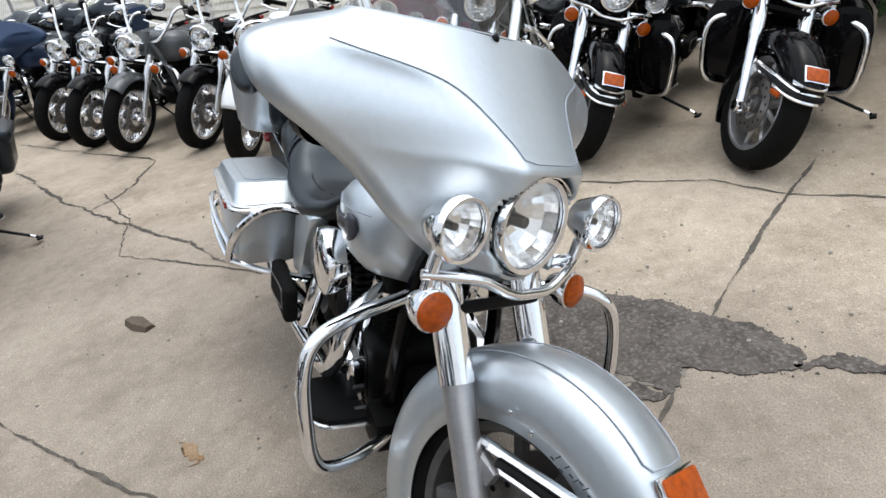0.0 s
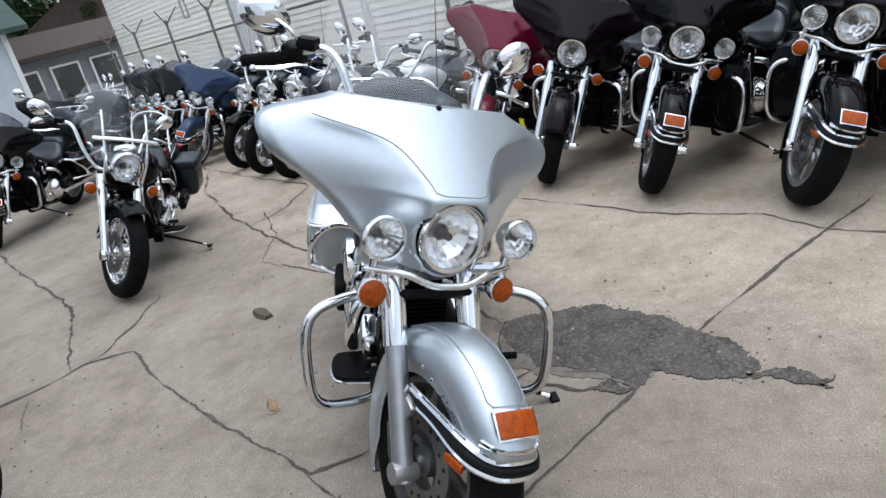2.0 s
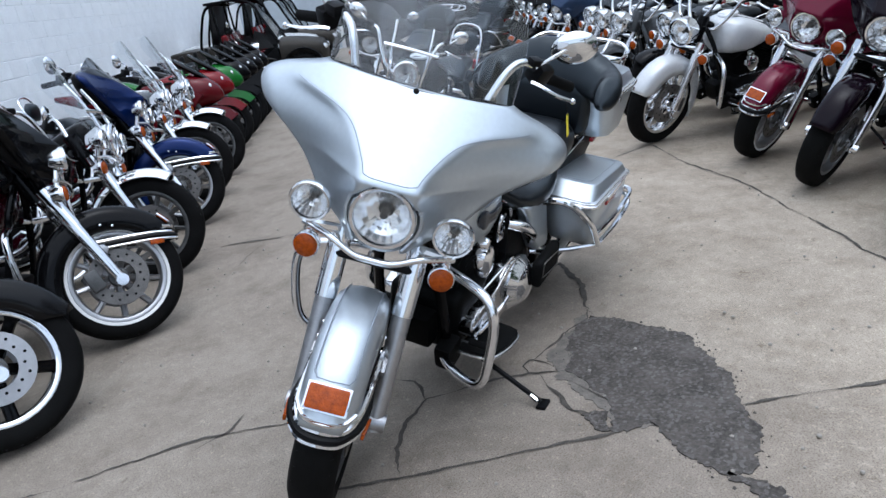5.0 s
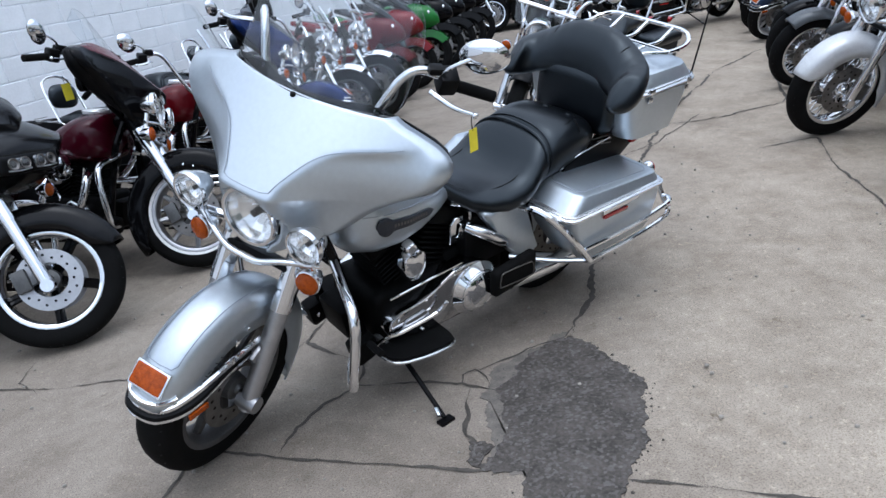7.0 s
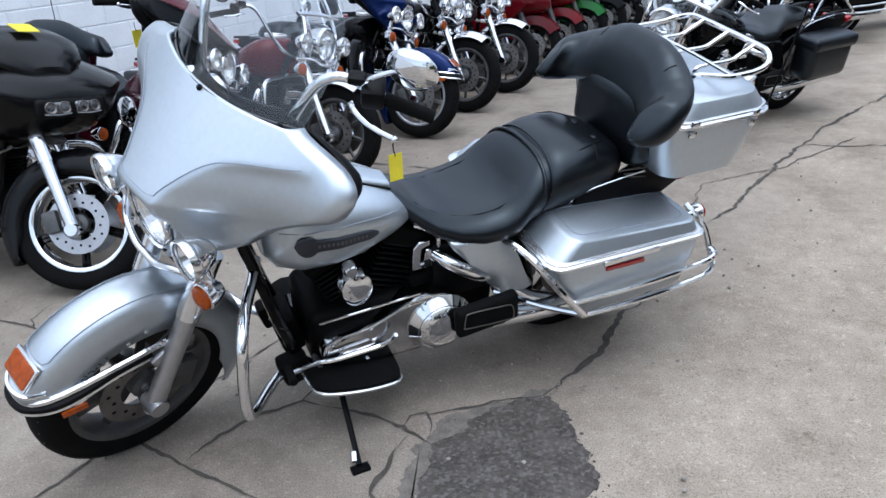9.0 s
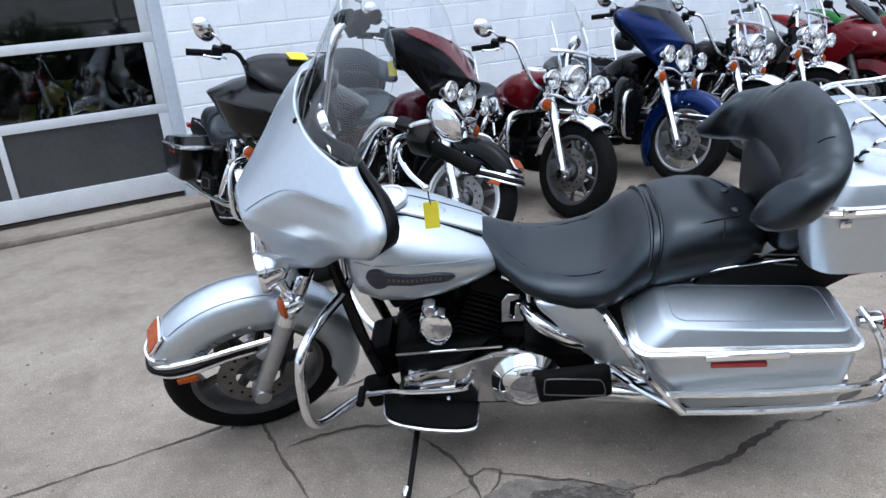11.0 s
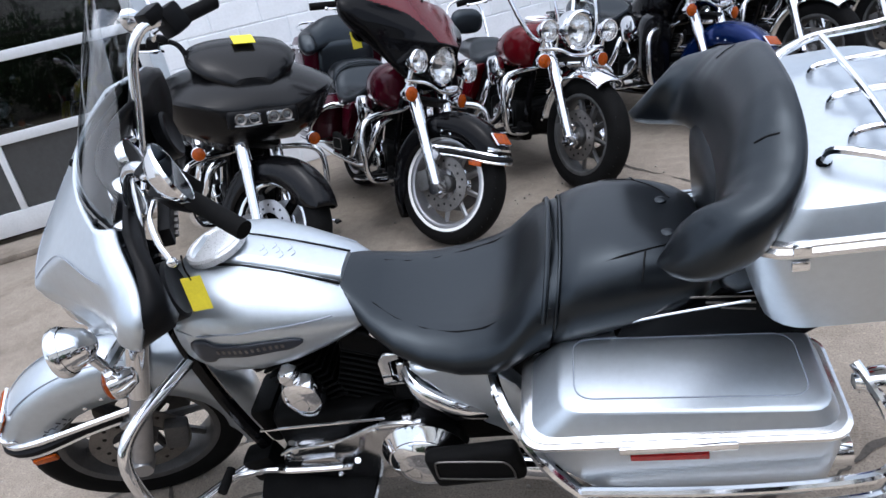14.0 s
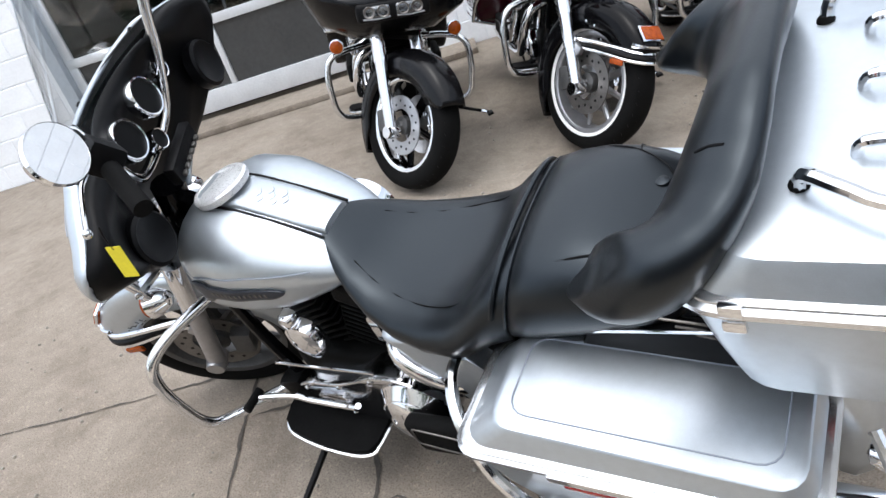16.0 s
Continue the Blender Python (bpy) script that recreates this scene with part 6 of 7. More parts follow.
house("house", 46, 3.0, -6, (12, 9, 3.0), ROOF_BROWN, SIDING, "house with pale walls behind the garage", 2.5)


def tree(s, n, height, spread, seed):
    rnd = random.Random(seed)
    root = tagged(new("tree"), "leafy green tree beyond the lot", "tree")
    base = lot(s, n)
    b = B()
    tube(b, [base, base + V(0.1, 0, height * 0.3), base + V(0.0, 0.2, height * 0.6)], (0.28, 0.12), 8)
    tips = []
    for k in range(12):
        a = rnd.uniform(0, 6.28)
        z0 = height * rnd.uniform(0.28, 0.55)
        tip = base + V(math.cos(a) * spread * rnd.uniform(0.3, 0.85), math.sin(a) * spread * rnd.uniform(0.3, 0.85), height * rnd.uniform(0.5, 0.95))
        tube(b, [base + V(0.05, 0.1, z0), (base + V(0, 0, z0)).lerp(tip, 0.5) + V(0, 0, 0.3), tip], (0.09, 0.02), 5)
        tips.append(tip)
    part("trunk", b, BARK, root)
    vs, fs = [], []
    for tip in tips:
        cr = rnd.uniform(0.5, 1.0) * spread * 0.42
        for k in range(700):
            d = V(rnd.gauss(0, 1), rnd.gauss(0, 1), rnd.gauss(0, 0.8))
            p = tip + d.normalized() * cr * rnd.uniform(0.25, 1.0) ** 0.6
            u = V(rnd.gauss(0, 1), rnd.gauss(0, 1), rnd.gauss(0, 1)).normalized() * rnd.uniform(0.07, 0.14)
            w = u.orthogonal().normalized() * u.length * 0.5
            i = len(vs)
            vs += [tuple(p - u), tuple(p + w), tuple(p + u), tuple(p - w)]
            fs.append((i, i + 1, i + 2, i + 3))
    me = bpy.data.meshes.new("crown")
    me.from_pydata(vs, [], fs)
    me.materials.append(LEAF)
    c = new("crown", me)
    c.parent = root
    tagged(c, kind="stuff")


def bush(s, n, height, seed):
    rnd = random.Random(seed)
    base = lot(s, n)
    b = B()
    for k in range(7):
        tip = base + V(rnd.uniform(-0.5, 0.5), rnd.uniform(-0.5, 0.5), height * rnd.uniform(0.5, 0.9))
        tube(b, [base + V(rnd.uniform(-0.1, 0.1), 0, 0), base.lerp(tip, 0.5), tip], (0.015, 0.006), 5)
    root = tagged(new("bush"), "dark green leafy bush along the fence", "bush")
    part("stem", b, BARK, root)
    vs, fs = [], []
    for k in range(2600):
        d = V(rnd.gauss(0, 1), rnd.gauss(0, 1), rnd.gauss(0, 1)).normalized() * rnd.uniform(0.2, 1) ** 0.5
        p = base + V(d.x * 0.75, d.y * 0.75, height * (0.5 + 0.5 * d.z) * rnd.uniform(0.85, 1.08))
        u = V(rnd.gauss(0, 1), rnd.gauss(0, 1), rnd.gauss(0, 1)).normalized() * rnd.uniform(0.03, 0.07)
        w = u.orthogonal().normalized() * u.length * 0.5
        i = len(vs)
        vs += [tuple(p - u), tuple(p + w), tuple(p + u), tuple(p - w)]
        fs.append((i, i + 1, i + 2, i + 3))
    me = bpy.data.meshes.new("foliage")
    me.from_pydata(vs, [], fs)
    me.materials.append(LEAF)
    c = new("foliage", me)
    c.parent = root
    tagged(c, kind="stuff")


for k in range(5):
    bush(-0.75 - 1.15 * k, 10.0 + 0.12 * (k % 2), 1.9 + 0.25 * (k % 3), 40 + k)
bush(-0.22, 9.75, 1.7, 47)
tree(34.5, 11.6, 7.0, 2.6, 6)
tree(52, 12.5, 13, 5.5, 7)
tree(31.0, 7.0, 9, 3.4, 1)
tree(33, 3.0, 10, 4.2, 2)
tree(50, 17, 11, 4.5, 3)
tree(-12.0, 12.0, 8, 3.4, 4)
tree(52, 9, 12, 5, 5)
# ---- other kinds of motorcycle ----
def tall_shield(root, m, material=None):
    bm = B()
    rows = []
    for i in range(9):
        f = i / 8
        row = []
        for k in range(17):
            u = 2 * k / 16 - 1
            hw = 0.25 * (0.8 + 0.35 * math.sin(min(f, 0.75) * 2.1)) * (1 - 0.25 * max(0, f - 0.8) / 0.2)
            y = hw * u
            row.append(bm.verts.new((-0.115 - 0.27 * f - 0.9 * y * y, y, lerp(0.93, 1.46 - 0.06 * u * u, f))))
        rows.append(row)
    skin(bm, rows, False)
    sh = part("windshield", bm, material or SHIELD, root, "tall clear windshield", m=m, sharp=80)
    sh.visible_shadow = False
    b = B()
    tube(b, [V(-0.175, -0.22, 1.08), V(-0.155, 0, 1.09), V(-0.175, 0.22, 1.08)], 0.010, 8, flat=1.5)
    for s in (-1, 1):
        tube(b, [V(-0.15, s * 0.13, 0.80), V(-0.13, s * 0.14, 0.95), V(-0.19, s * 0.15, 1.12), V(-0.27, s * 0.15, 1.26)], 0.009, 8, flat=1.6)
    part("shield_bracket", b, CHROME, sh, "chrome windshield bracket")


def cruiser(name, material, steer=18, label="", shield=False, passing=False, bags=False, big=False, fender_mat=None, style="wire", spokes=None, guard=True):
    root = new(name)
    m = steering(steer)
    wheel(root, 0.0, 0.36 if big else 0.325, 0.12, style, m, spokes or CHROME, True)
    wheel(root, -1.61, 0.325, 0.15, "cast", None, CHROME, False)
    fender_front(root, m @ Matrix.Translation((0, 0, 0.03 if big else 0)), fender_mat or material, False, False, not big)
    forks(root, m, CHROME)
    nac = B()
    lathe(nac, [(0.0, -0.17), (0.06, -0.16), (0.105, -0.09), (0.112, 0.0), (0.10, 0.01)], V(-0.10, 0, 0.90), (1, 0, -0.03), 24)
    part("headlamp_nacelle", nac, CHROME, root, m=m)
    headlamps(root, m, passing)
    bars(root, m @ Matrix.Translation((0.05, 0, -0.24 if shield else -0.19)))
    if shield:
        tall_shield(root, m)
    tank(root, material, False)
    bm = B()
    loft(bm, [sring(x, hw, zt, zb, 24, 2.7) for x, hw, zt, zb in ((-0.88, 0.07, 0.80, 0.70), (-0.94, 0.13, 0.775, 0.66), (-1.05, 0.18, 0.745, 0.62), (-1.17, 0.185, 0.76, 0.62), (-1.24, 0.17, 0.81, 0.64), (-1.30, 0.14, 0.835, 0.66), (-1.48, 0.12, 0.83, 0.68), (-1.62, 0.09, 0.80, 0.70))])
    part("seat", bm, VINYL, root, "black vinyl seat", sharp=70)
    engine(root)
    chassis(root, material)
    if guard:
        guards(root)
    boards(root)
    kickstand(root)
    if bags:
        for s in (-1, 1):
            b = B()
            rbox(b, (0.46, 0.19, 0.32), at(-1.60, s * 0.28, 0.53), 0.075, 4)
            bag = part("saddlebag", b, VINYL, root, "black leather saddlebag")
            b = B()
            rbox(b, (0.47, 0.21, 0.10), at(-1.60, s * 0.285, 0.645), 0.045, 4)
            part("flap", b, VINYL, bag)
        b = B()
        tube(b, [V(-1.50, 0.15, 0.62), V(-1.60, 0.15, 0.85), V(-1.68, 0.13, 1.04), V(-1.69, 0, 1.09), V(-1.68, -0.13, 1.04), V(-1.60, -0.15, 0.85), V(-1.50, -0.15, 0.62)], 0.010, 8)
        sb = part("sissy_bar", b, CHROME, root)
        b = B()
        loft(b, [sring(x, hw, zt, zb, 20, 2.8) for x, hw, zt, zb in ((-1.60, 0.08, 0.98, 0.88), (-1.615, 0.12, 1.02, 0.85), (-1.645, 0.125, 1.03, 0.85), (-1.665, 0.09, 1.0, 0.88))])
        part("pad", b, VINYL, sb, "black pillion backrest pad", sharp=70)
    return tagged(root, label, "motorcycle", "motorcycles on the lot")


def shark_nose(name, material, label):
    """A touring bike with a frame-mounted, twin-lamp fairing."""
    root = new(name)
    m = steering(36)
    wheel(root, 0.0, 0.33, 0.13, "five", m, BLACK, True, edge=CHROME)
    wheel(root, -1.61, 0.325, 0.15, "five", None, DARK_CAST, False)
    fender_front(root, m, material, False, False)
    forks(root, m, CHROME)
    b = B()

    def nose_ring(x, hw, zt, zb, zc):
        half = [(0.0, zb), (0.45 * hw, zb + 0.005), (0.80 * hw, zb + 0.35 * (zc - zb)), (0.97 * hw, zc - 0.02), (hw, zc), (0.97 * hw, zc + 0.015), (0.70 * hw, lerp(zc, zt, 0.62)), (0.45 * hw, zt - 0.008), (0.0, zt)]
        return [V(x, y, z) for y, z in half] + [V(x, -y, z) for y, z in half[-2:0:-1]]
    rings = [(0.035, 0.13, 0.955, 0.895, 0.935), (0.02, 0.20, 0.99, 0.86, 0.95), (-0.03, 0.30, 1.03, 0.815, 0.975), (-0.11, 0.395, 1.075, 0.77, 1.00), (-0.22, 0.455, 1.12, 0.745, 1.02), (-0.33, 0.475, 1.155, 0.775, 1.04), (-0.42, 0.465, 1.165, 0.84, 1.05), (-0.47, 0.43, 1.16, 0.90, 1.055)]
    loft(b, [nose_ring(*r) for r in rings])
    fr = part("fairing", b, material, root, sharp=28)
    b = B()
    loft(b, [sring(x, hw, zt, zb, 24, 2.4) for x, hw, zt, zb in ((-0.08, 0.10, 1.09, 1.02), (-0.16, 0.22, 1.17, 1.06), (-0.26, 0.28, 1.24, 1.10), (-0.36, 0.27, 1.28, 1.12), (-0.42, 0.22, 1.27, 1.15))])
    part("low_windshield", b, NOSE_BLACK, fr, "low black windshield")
    b = B()
    rbox(b, (0.05, 0.35, 0.090), at(0.022, 0, 0.905, 0, -6, 0), 0.025, 3)
    hb = part("headlamp_bezel", b, SATIN_BLACK, fr)
    for s in (-1, 1):
        b = B()
        rbox(b, (0.036, 0.140, 0.060), at(0.036, s * 0.080, 0.905, 0, -6, s * 6), 0.018, 3)
        ln = part("headlamp_lens", b, LENS, hb, "clear rectangular headlamp")
        for y in (0.047, 0.113):
            b = B()
            lathe(b, [(0.0, -0.004), (0.012, -0.002), (0.020, 0.003), (0.026, 0.008), (0.028, 0.006), (0.028, -0.004)], (0.053 - 0.004 * (y > 0.1), s * y, 0.908), (1, s * 0.1, 0.1), 20)
            part("reflector_bowl", b, STEEL, ln)
        b = B()
        tube(b, [V(0.055, s * 0.016, 0.880), V(0.056, s * 0.08, 0.876), V(0.049, s * 0.145, 0.880)], 0.004, 6)
        part("light_strip", b, BRUSHED, ln)
        signal(root, V(-0.19, s * 0.30, 0.735), None, axis=(1, s * 0.2, 0), r=0.035)
    b = B()
    rbox(b, (0.09, 0.11, 0.004), at(-0.275, 0.02, 1.268, 0, 24, 0), 0)
    part("price_sticker", b, YELLOW, root, "yellow sticker")
    bars(root, m @ Matrix.Translation((0, 0, -0.17)), False)
    tank(root, material, False)
    seat(root)
    engine(root)
    chassis(root, material)
    for s in (-1, 1):
        saddlebag(root, s, material, False)
    guards(root)
    boards(root)
    kickstand(root)
    return tagged(root, label, "motorcycle", "motorcycles on the lot")


def sport(name, material, label):
    root = new(name)
    m = steering(16)
    wheel(root, 0.0, 0.30, 0.12, "five", m, SATIN_BLACK, True)
    wheel(root, -1.40, 0.31, 0.17, "five", None, SATIN_BLACK, False)
    fd = B()
    rows = []
    for i in range(15):
        a = radians(lerp(35, 165, i / 14))
        rows.append([fd.verts.new(V(0, 0, 0.30) + V(r * math.cos(a), y, r * math.sin(a))) for y, r in ((-0.082, 0.22), (-0.075, 0.315), (0, 0.338), (0.075, 0.315), (0.082, 0.22))])
    skin(fd, rows, False)
    part("front_fender", fd, material, root, m=m)
    forks(root, m, DARK_CAST)
    b = B()
    loft(b, [sring(x, hw, zt, zb, 24, 2.3) for x, hw, zt, zb in ((0.17, 0.03, 0.77, 0.70), (0.13, 0.095, 0.84, 0.67), (0.04, 0.155, 0.93, 0.64), (-0.14, 0.195, 0.985, 0.60), (-0.30, 0.195, 0.955, 0.58))])
    part("nose_fairing", b, material, root, sharp=50)
    for s in (-1, 1):
        b = B()
        slab(b, [(0.0, 0.74), (-0.25, 0.88), (-0.60, 0.78), (-0.70, 0.60), (-0.62, 0.42), (-0.40, 0.36), (-0.24, 0.52)], s * 0.16, s * 0.20, 0.018, 2)
        part("side_fairing", b, material, root)
        b = B()
        slab(b, [(-0.36, 0.44), (-0.52, 0.48), (-0.70, 0.50), (-0.88, 0.30), (-0.60, 0.22), (-0.42, 0.28)], s * 0.15, s * 0.19, 0.018, 2)
        part("belly_fairing", b, SATIN_BLACK, root)
        b = B()
        rbox(b, (0.04, 0.09, 0.05), at(0.075, s * 0.085, 0.83, 0, -20, s * 25), 0.018)
        part("headlamp_lens", b, REFLECTOR, root)
        b = B()
        tube(b, [V(-0.25, s * 0.16, 0.98), V(-0.28, s * 0.26, 1.06), V(-0.28, s * 0.31, 1.08)], 0.008, 6)
        rbox(b, (0.05, 0.12, 0.07), at(-0.27, s * 0.34, 1.08, 0, 0, s * -10), 0.02)
        part("mirror", b, SATIN_BLACK, root)
        b = B()
        tube(b, [V(-0.34, s * 0.10, 0.92), V(-0.46, s * 0.34, 0.90)], 0.016, 8, smooth=False)
        part("clip_on_bar", b, RUBBER, root)
    b = B()
    loft(b, [sring(x, hw, zt, zb, 20, 2.2) for x, hw, zt, zb in ((0.04, 0.07, 0.93, 0.89), (-0.08, 0.13, 1.04, 0.96), (-0.20, 0.145, 1.13, 1.05), (-0.27, 0.12, 1.17, 1.12))])
    part("windscreen", b, BLACK, root, "dark smoked bubble windscreen")
    b = B()
    loft(b, [sring(x, hw, zt, zb, 24, 2.4) for x, hw, zt, zb in ((-0.40, 0.10, 0.92, 0.74), (-0.50, 0.17, 0.98, 0.72), (-0.66, 0.18, 0.95, 0.72), (-0.80, 0.11, 0.86, 0.72))])
    part("fuel_tank", b, material, root, sharp=60)
    b = B()
    loft(b, [sring(x, hw, zt, zb, 20, 2.6) for x, hw, zt, zb in ((-0.78, 0.10, 0.83, 0.74), (-0.95, 0.16, 0.82, 0.72), (-1.15, 0.13, 0.86, 0.76), (-1.22, 0.10, 0.92, 0.80))])
    part("seat", b, VINYL, root, sharp=60)
    b = B()
    loft(b, [sring(x, hw, zt, zb, 20, 2.4) for x, hw, zt, zb in ((-1.05, 0.13, 0.84, 0.70), (-1.25, 0.14, 0.93, 0.76), (-1.45, 0.10, 0.98, 0.86), (-1.62, 0.05, 0.99, 0.93))])
    part("tail", b, material, root, sharp=60)
    b = B()
    rbox(b, (0.60, 0.28, 0.38), at(-0.62, 0, 0.48), 0.05, 2)
    part("engine", b, ENGINE_BLACK, root)
    b = B()
    tube(b, [V(-0.80, -0.16, 0.36), V(-1.15, -0.20, 0.44), V(-1.50, -0.21, 0.58)], (0.04, 0.055), 12)
    part("exhaust", b, BRUSHED, root)
    b = B()
    for s in (-1, 1):
        tube(b, [V(-0.85, s * 0.13, 0.42), V(-1.40, s * 0.13, 0.31)], 0.028, 8, smooth=False)
    part("swingarm", b, DARK_CAST, root)
    b = B()
    tube(b, [V(-0.78, 0.15, 0.28), V(-0.74, 0.30, 0.045)], 0.010, 6, smooth=False)
    part("kickstand", b, DARK_CAST, root)
    return tagged(root, label, "motorcycle", "motorcycles on the lot")


SMOKE_NET = mat("dark_netting", (0.012, 0.012, 0.013), 0.8, vary=0.4, scale=90)


def utv(name, material, accent, label):
    root = new(name)
    for x in (0.0, -2.1):
        for s in (-1, 1):
            b = B()
            lathe(b, [(0.17, -0.11), (0.30, -0.13), (0.345, -0.09), (0.355, 0), (0.345, 0.09), (0.30, 0.13), (0.17, 0.11)], (x, s * 0.62, 0.355), (0, 1, 0), 28)
            tyre = part("wheel", b, RUBBER, root)
            b = B()
            for k in range(26):
                a = 2 * math.pi * k / 26
                for sd in (-1, 1):
                    rbox(b, (0.03, 0.09, 0.045), Matrix.Translation((x + 0.35 * math.cos(a + 0.06 * sd), s * 0.62 + sd * 0.06, 0.355 + 0.35 * math.sin(a + 0.06 * sd))) @ Matrix.Rotation(-a, 4, "Y"), 0)
            part("tread_block", b, RUBBER, tyre, kind="stuff")
            b = B()
            lathe(b, [(0.18, s * 0.09), (0.16, s * 0.06), (0.06, s * 0.075), (0.0, s * 0.08)], (x, s * 0.62, 0.355), (0, 1, 0), 20)
            part("rim", b, SATIN_BLACK, tyre)
            b = B()
            rows = []
            for i in range(13):
                a = radians(lerp(10, 170, i / 12))
                rows.append([b.verts.new(V(x + r * math.cos(a), s * y, 0.38 + r * math.sin(a))) for y, r in ((0.45, 0.44), (0.74, 0.44), (0.74, 0.41))])
            skin(b, rows, False)
            part("mudguard", b, SATIN_BLACK, root)
    b = B()
    loft(b, [sring(x, hw, zt, zb, 24, 3.6) for x, hw, zt, zb in ((0.48, 0.42, 0.80, 0.50), (0.40, 0.56, 0.90, 0.42), (0.1, 0.60, 0.98, 0.45), (-0.25, 0.62, 1.04, 0.45), (-0.42, 0.62, 1.05, 0.40))])
    part("hood", b, material, root, sharp=50)
    b = B()
    rbox(b, (1.9, 1.15, 0.22), at(-1.05, 0, 0.42), 0.04)
    part("floor_pan", b, SATIN_BLACK, root)
    b = B()
    rbox(b, (0.95, 1.25, 0.32), at(-2.1, 0, 0.92), 0.04)
    part("cargo_bed", b, material, root)
    for s in (-1, 1):
        b = B()
        slab(b, [(-0.45, 0.40), (-0.45, 0.92), (-0.80, 0.70), (-1.35, 0.70), (-1.62, 0.95), (-1.62, 0.40)], s * 0.60, s * 0.66, 0.015)
        part("side_panel", b, SATIN_BLACK, root)
        b = B()
        slab(b, [(-0.52, 0.90), (-0.62, 1.08), (-1.10, 1.02), (-1.46, 1.20), (-1.54, 0.95)], s * 0.60, s * 0.615, 0.0)
        part("side_net", b, SMOKE_NET, root, "dark mesh side net")
        b = B()
        rbox(b, (0.50, 0.48, 0.16), at(-1.15, s * 0.28, 0.66), 0.05, 3)
        rbox(b, (0.14, 0.48, 0.62), at(-1.42, s * 0.28, 0.98, 0, -12, 0), 0.05, 3)
        part("bucket_seat", b, accent, root)
        b = B()
        tube(b, [V(-0.40, s * 0.60, 0.98), V(-0.62, s * 0.60, 1.45), V(-0.86, s * 0.58, 1.84), V(-1.60, s * 0.58, 1.86), V(-1.85, s * 0.60, 1.4), V(-1.95, s * 0.60, 0.98)], 0.028, 8)
        tube(b, [V(-1.55, s * 0.58, 1.86), V(-1.50, s * 0.60, 0.6)], 0.025, 8, smooth=False)
        part("roll_cage", b, BLACK, root)
        b = B()
        rbox(b, (0.05, 0.20, 0.10), at(0.47, s * 0.34, 0.76, 0, -20, s * 15), 0.03)
        part("headlamp_lens", b, REFLECTOR, root)
    b = B()
    rbox(b, (0.95, 1.22, 0.05), at(-1.22, 0, 1.90), 0.02)
    part("roof", b, BLACK, root)
    b = B()
    rbox(b, (0.04, 1.14, 0.95), at(-1.66, 0, 1.38, 0, 8, 0), 0.01)
    part("rear_panel", b, SATIN_BLACK, root)
    b = B()
    rbox(b, (0.02, 1.10, 0.80), at(-0.62, 0, 1.42, 0, -28, 0), 0)
    w = part("windscreen", b, SHIELD, root)
    w.visible_shadow = False
    b = B()
    tube(b, [V(0.50, -0.40, 0.48), V(0.60, -0.38, 0.62), V(0.60, 0.38, 0.62), V(0.50, 0.40, 0.48)], 0.025, 8)
    part("bumper_bar", b, BLACK, root)
    return tagged(root, label, "utility vehicle", "parked off-road vehicles")


# ---- motorcycles in their places ----
def stand(s, n, yaw, lean=9.0):
    p = lot(s, n)
    return at(p.x, p.y, dip(n), -lean, 0, WALL_YAW + yaw)


def recolour(ob, old, fresh, label=""):
    """Gives a copied thing its own paint."""
    for o in ob.children_recursive:
        for slot in o.material_slots:
            if slot.material is old:
                slot.link = "OBJECT"
                slot.material = fresh
    return tagged(ob, label)


def put(first, s, n, yaw, old=None, fresh=None, label="", lean=9.0):
    c = copy_thing(first, stand(s, n, yaw, lean))
    return recolour(c, old, fresh, label) if fresh else tagged(c, label)


G = "motorcycles on the lot"
main = touring("touring_motorcycle", SILVER, 23, "silver full-dress touring motorcycle leaning on its kickstand", stripe=True, top=1.63, rim_mat=DULL_WHEEL)
main.matrix_basis = at(0.369, -0.084, -0.006, -14.2, 0, 18)
main["group"] = G

black = touring("touring_motorcycle", BLACK, 35, "gloss black touring motorcycle with batwing fairing and lowers", lowers=True, shield=SMOKE, top=1.38)
black.matrix_basis = stand(1.11, 6.82, 184)
black["group"] = G
put(black, 0.155, 6.82, 186)
plum = touring("touring_motorcycle", PURPLE, 33, "dark plum bagger with batwing fairing and plain front fender", trunk=False, passing=False, shield=SMOKE, top=1.36, trims=False)
plum.matrix_basis = stand(2.03, 6.85, 186)
plum["group"] = G
lidded = touring("touring_motorcycle", MAROON, 32, "maroon touring motorcycle with batwing fairing and passing lamps", shield=SHIELD, top=1.50, wheel_style="slot", rim_mat=BRUSHED, white=True, front_mat=None)
lidded.matrix_basis = stand(2.83, 6.86, 184)
lidded["group"] = G
steel = put(lidded, 8.14, 6.43, 182, MAROON, STEEL_BLUE, "steel blue touring motorcycle with batwing fairing")
put(black, 9.0, 6.40, 182, label="black touring motorcycle with dark windshield")
put(lidded, 9.85, 6.45, 180, MAROON, BLACK, "black touring motorcycle with clear windshield")
put(black, 10.75, 6.5, 180, label="black touring motorcycle in the far row")

low = cruiser("cruiser_motorcycle", BLACK, 18, "black cruiser with chrome forks and wire wheels")
low.matrix_basis = stand(4.52, 6.62, 182)
put(low, 6.03, 6.47, 184)
put(low, 6.86, 6.58, 184)
put(low, 5.31, 6.43, 184, BLACK, GREY_PAINT, "grey cruiser with chrome forks and wire wheels")
put(low, 11.6, 6.5, 182)
put(low, 12.4, 6.5, 182, BLACK, RED, "red cruiser in the far row")
put(low, 13.2, 6.6, 182)
put(low, -0.76, 7.25, 184, BLACK, RED, "red cruiser at the end of the row")
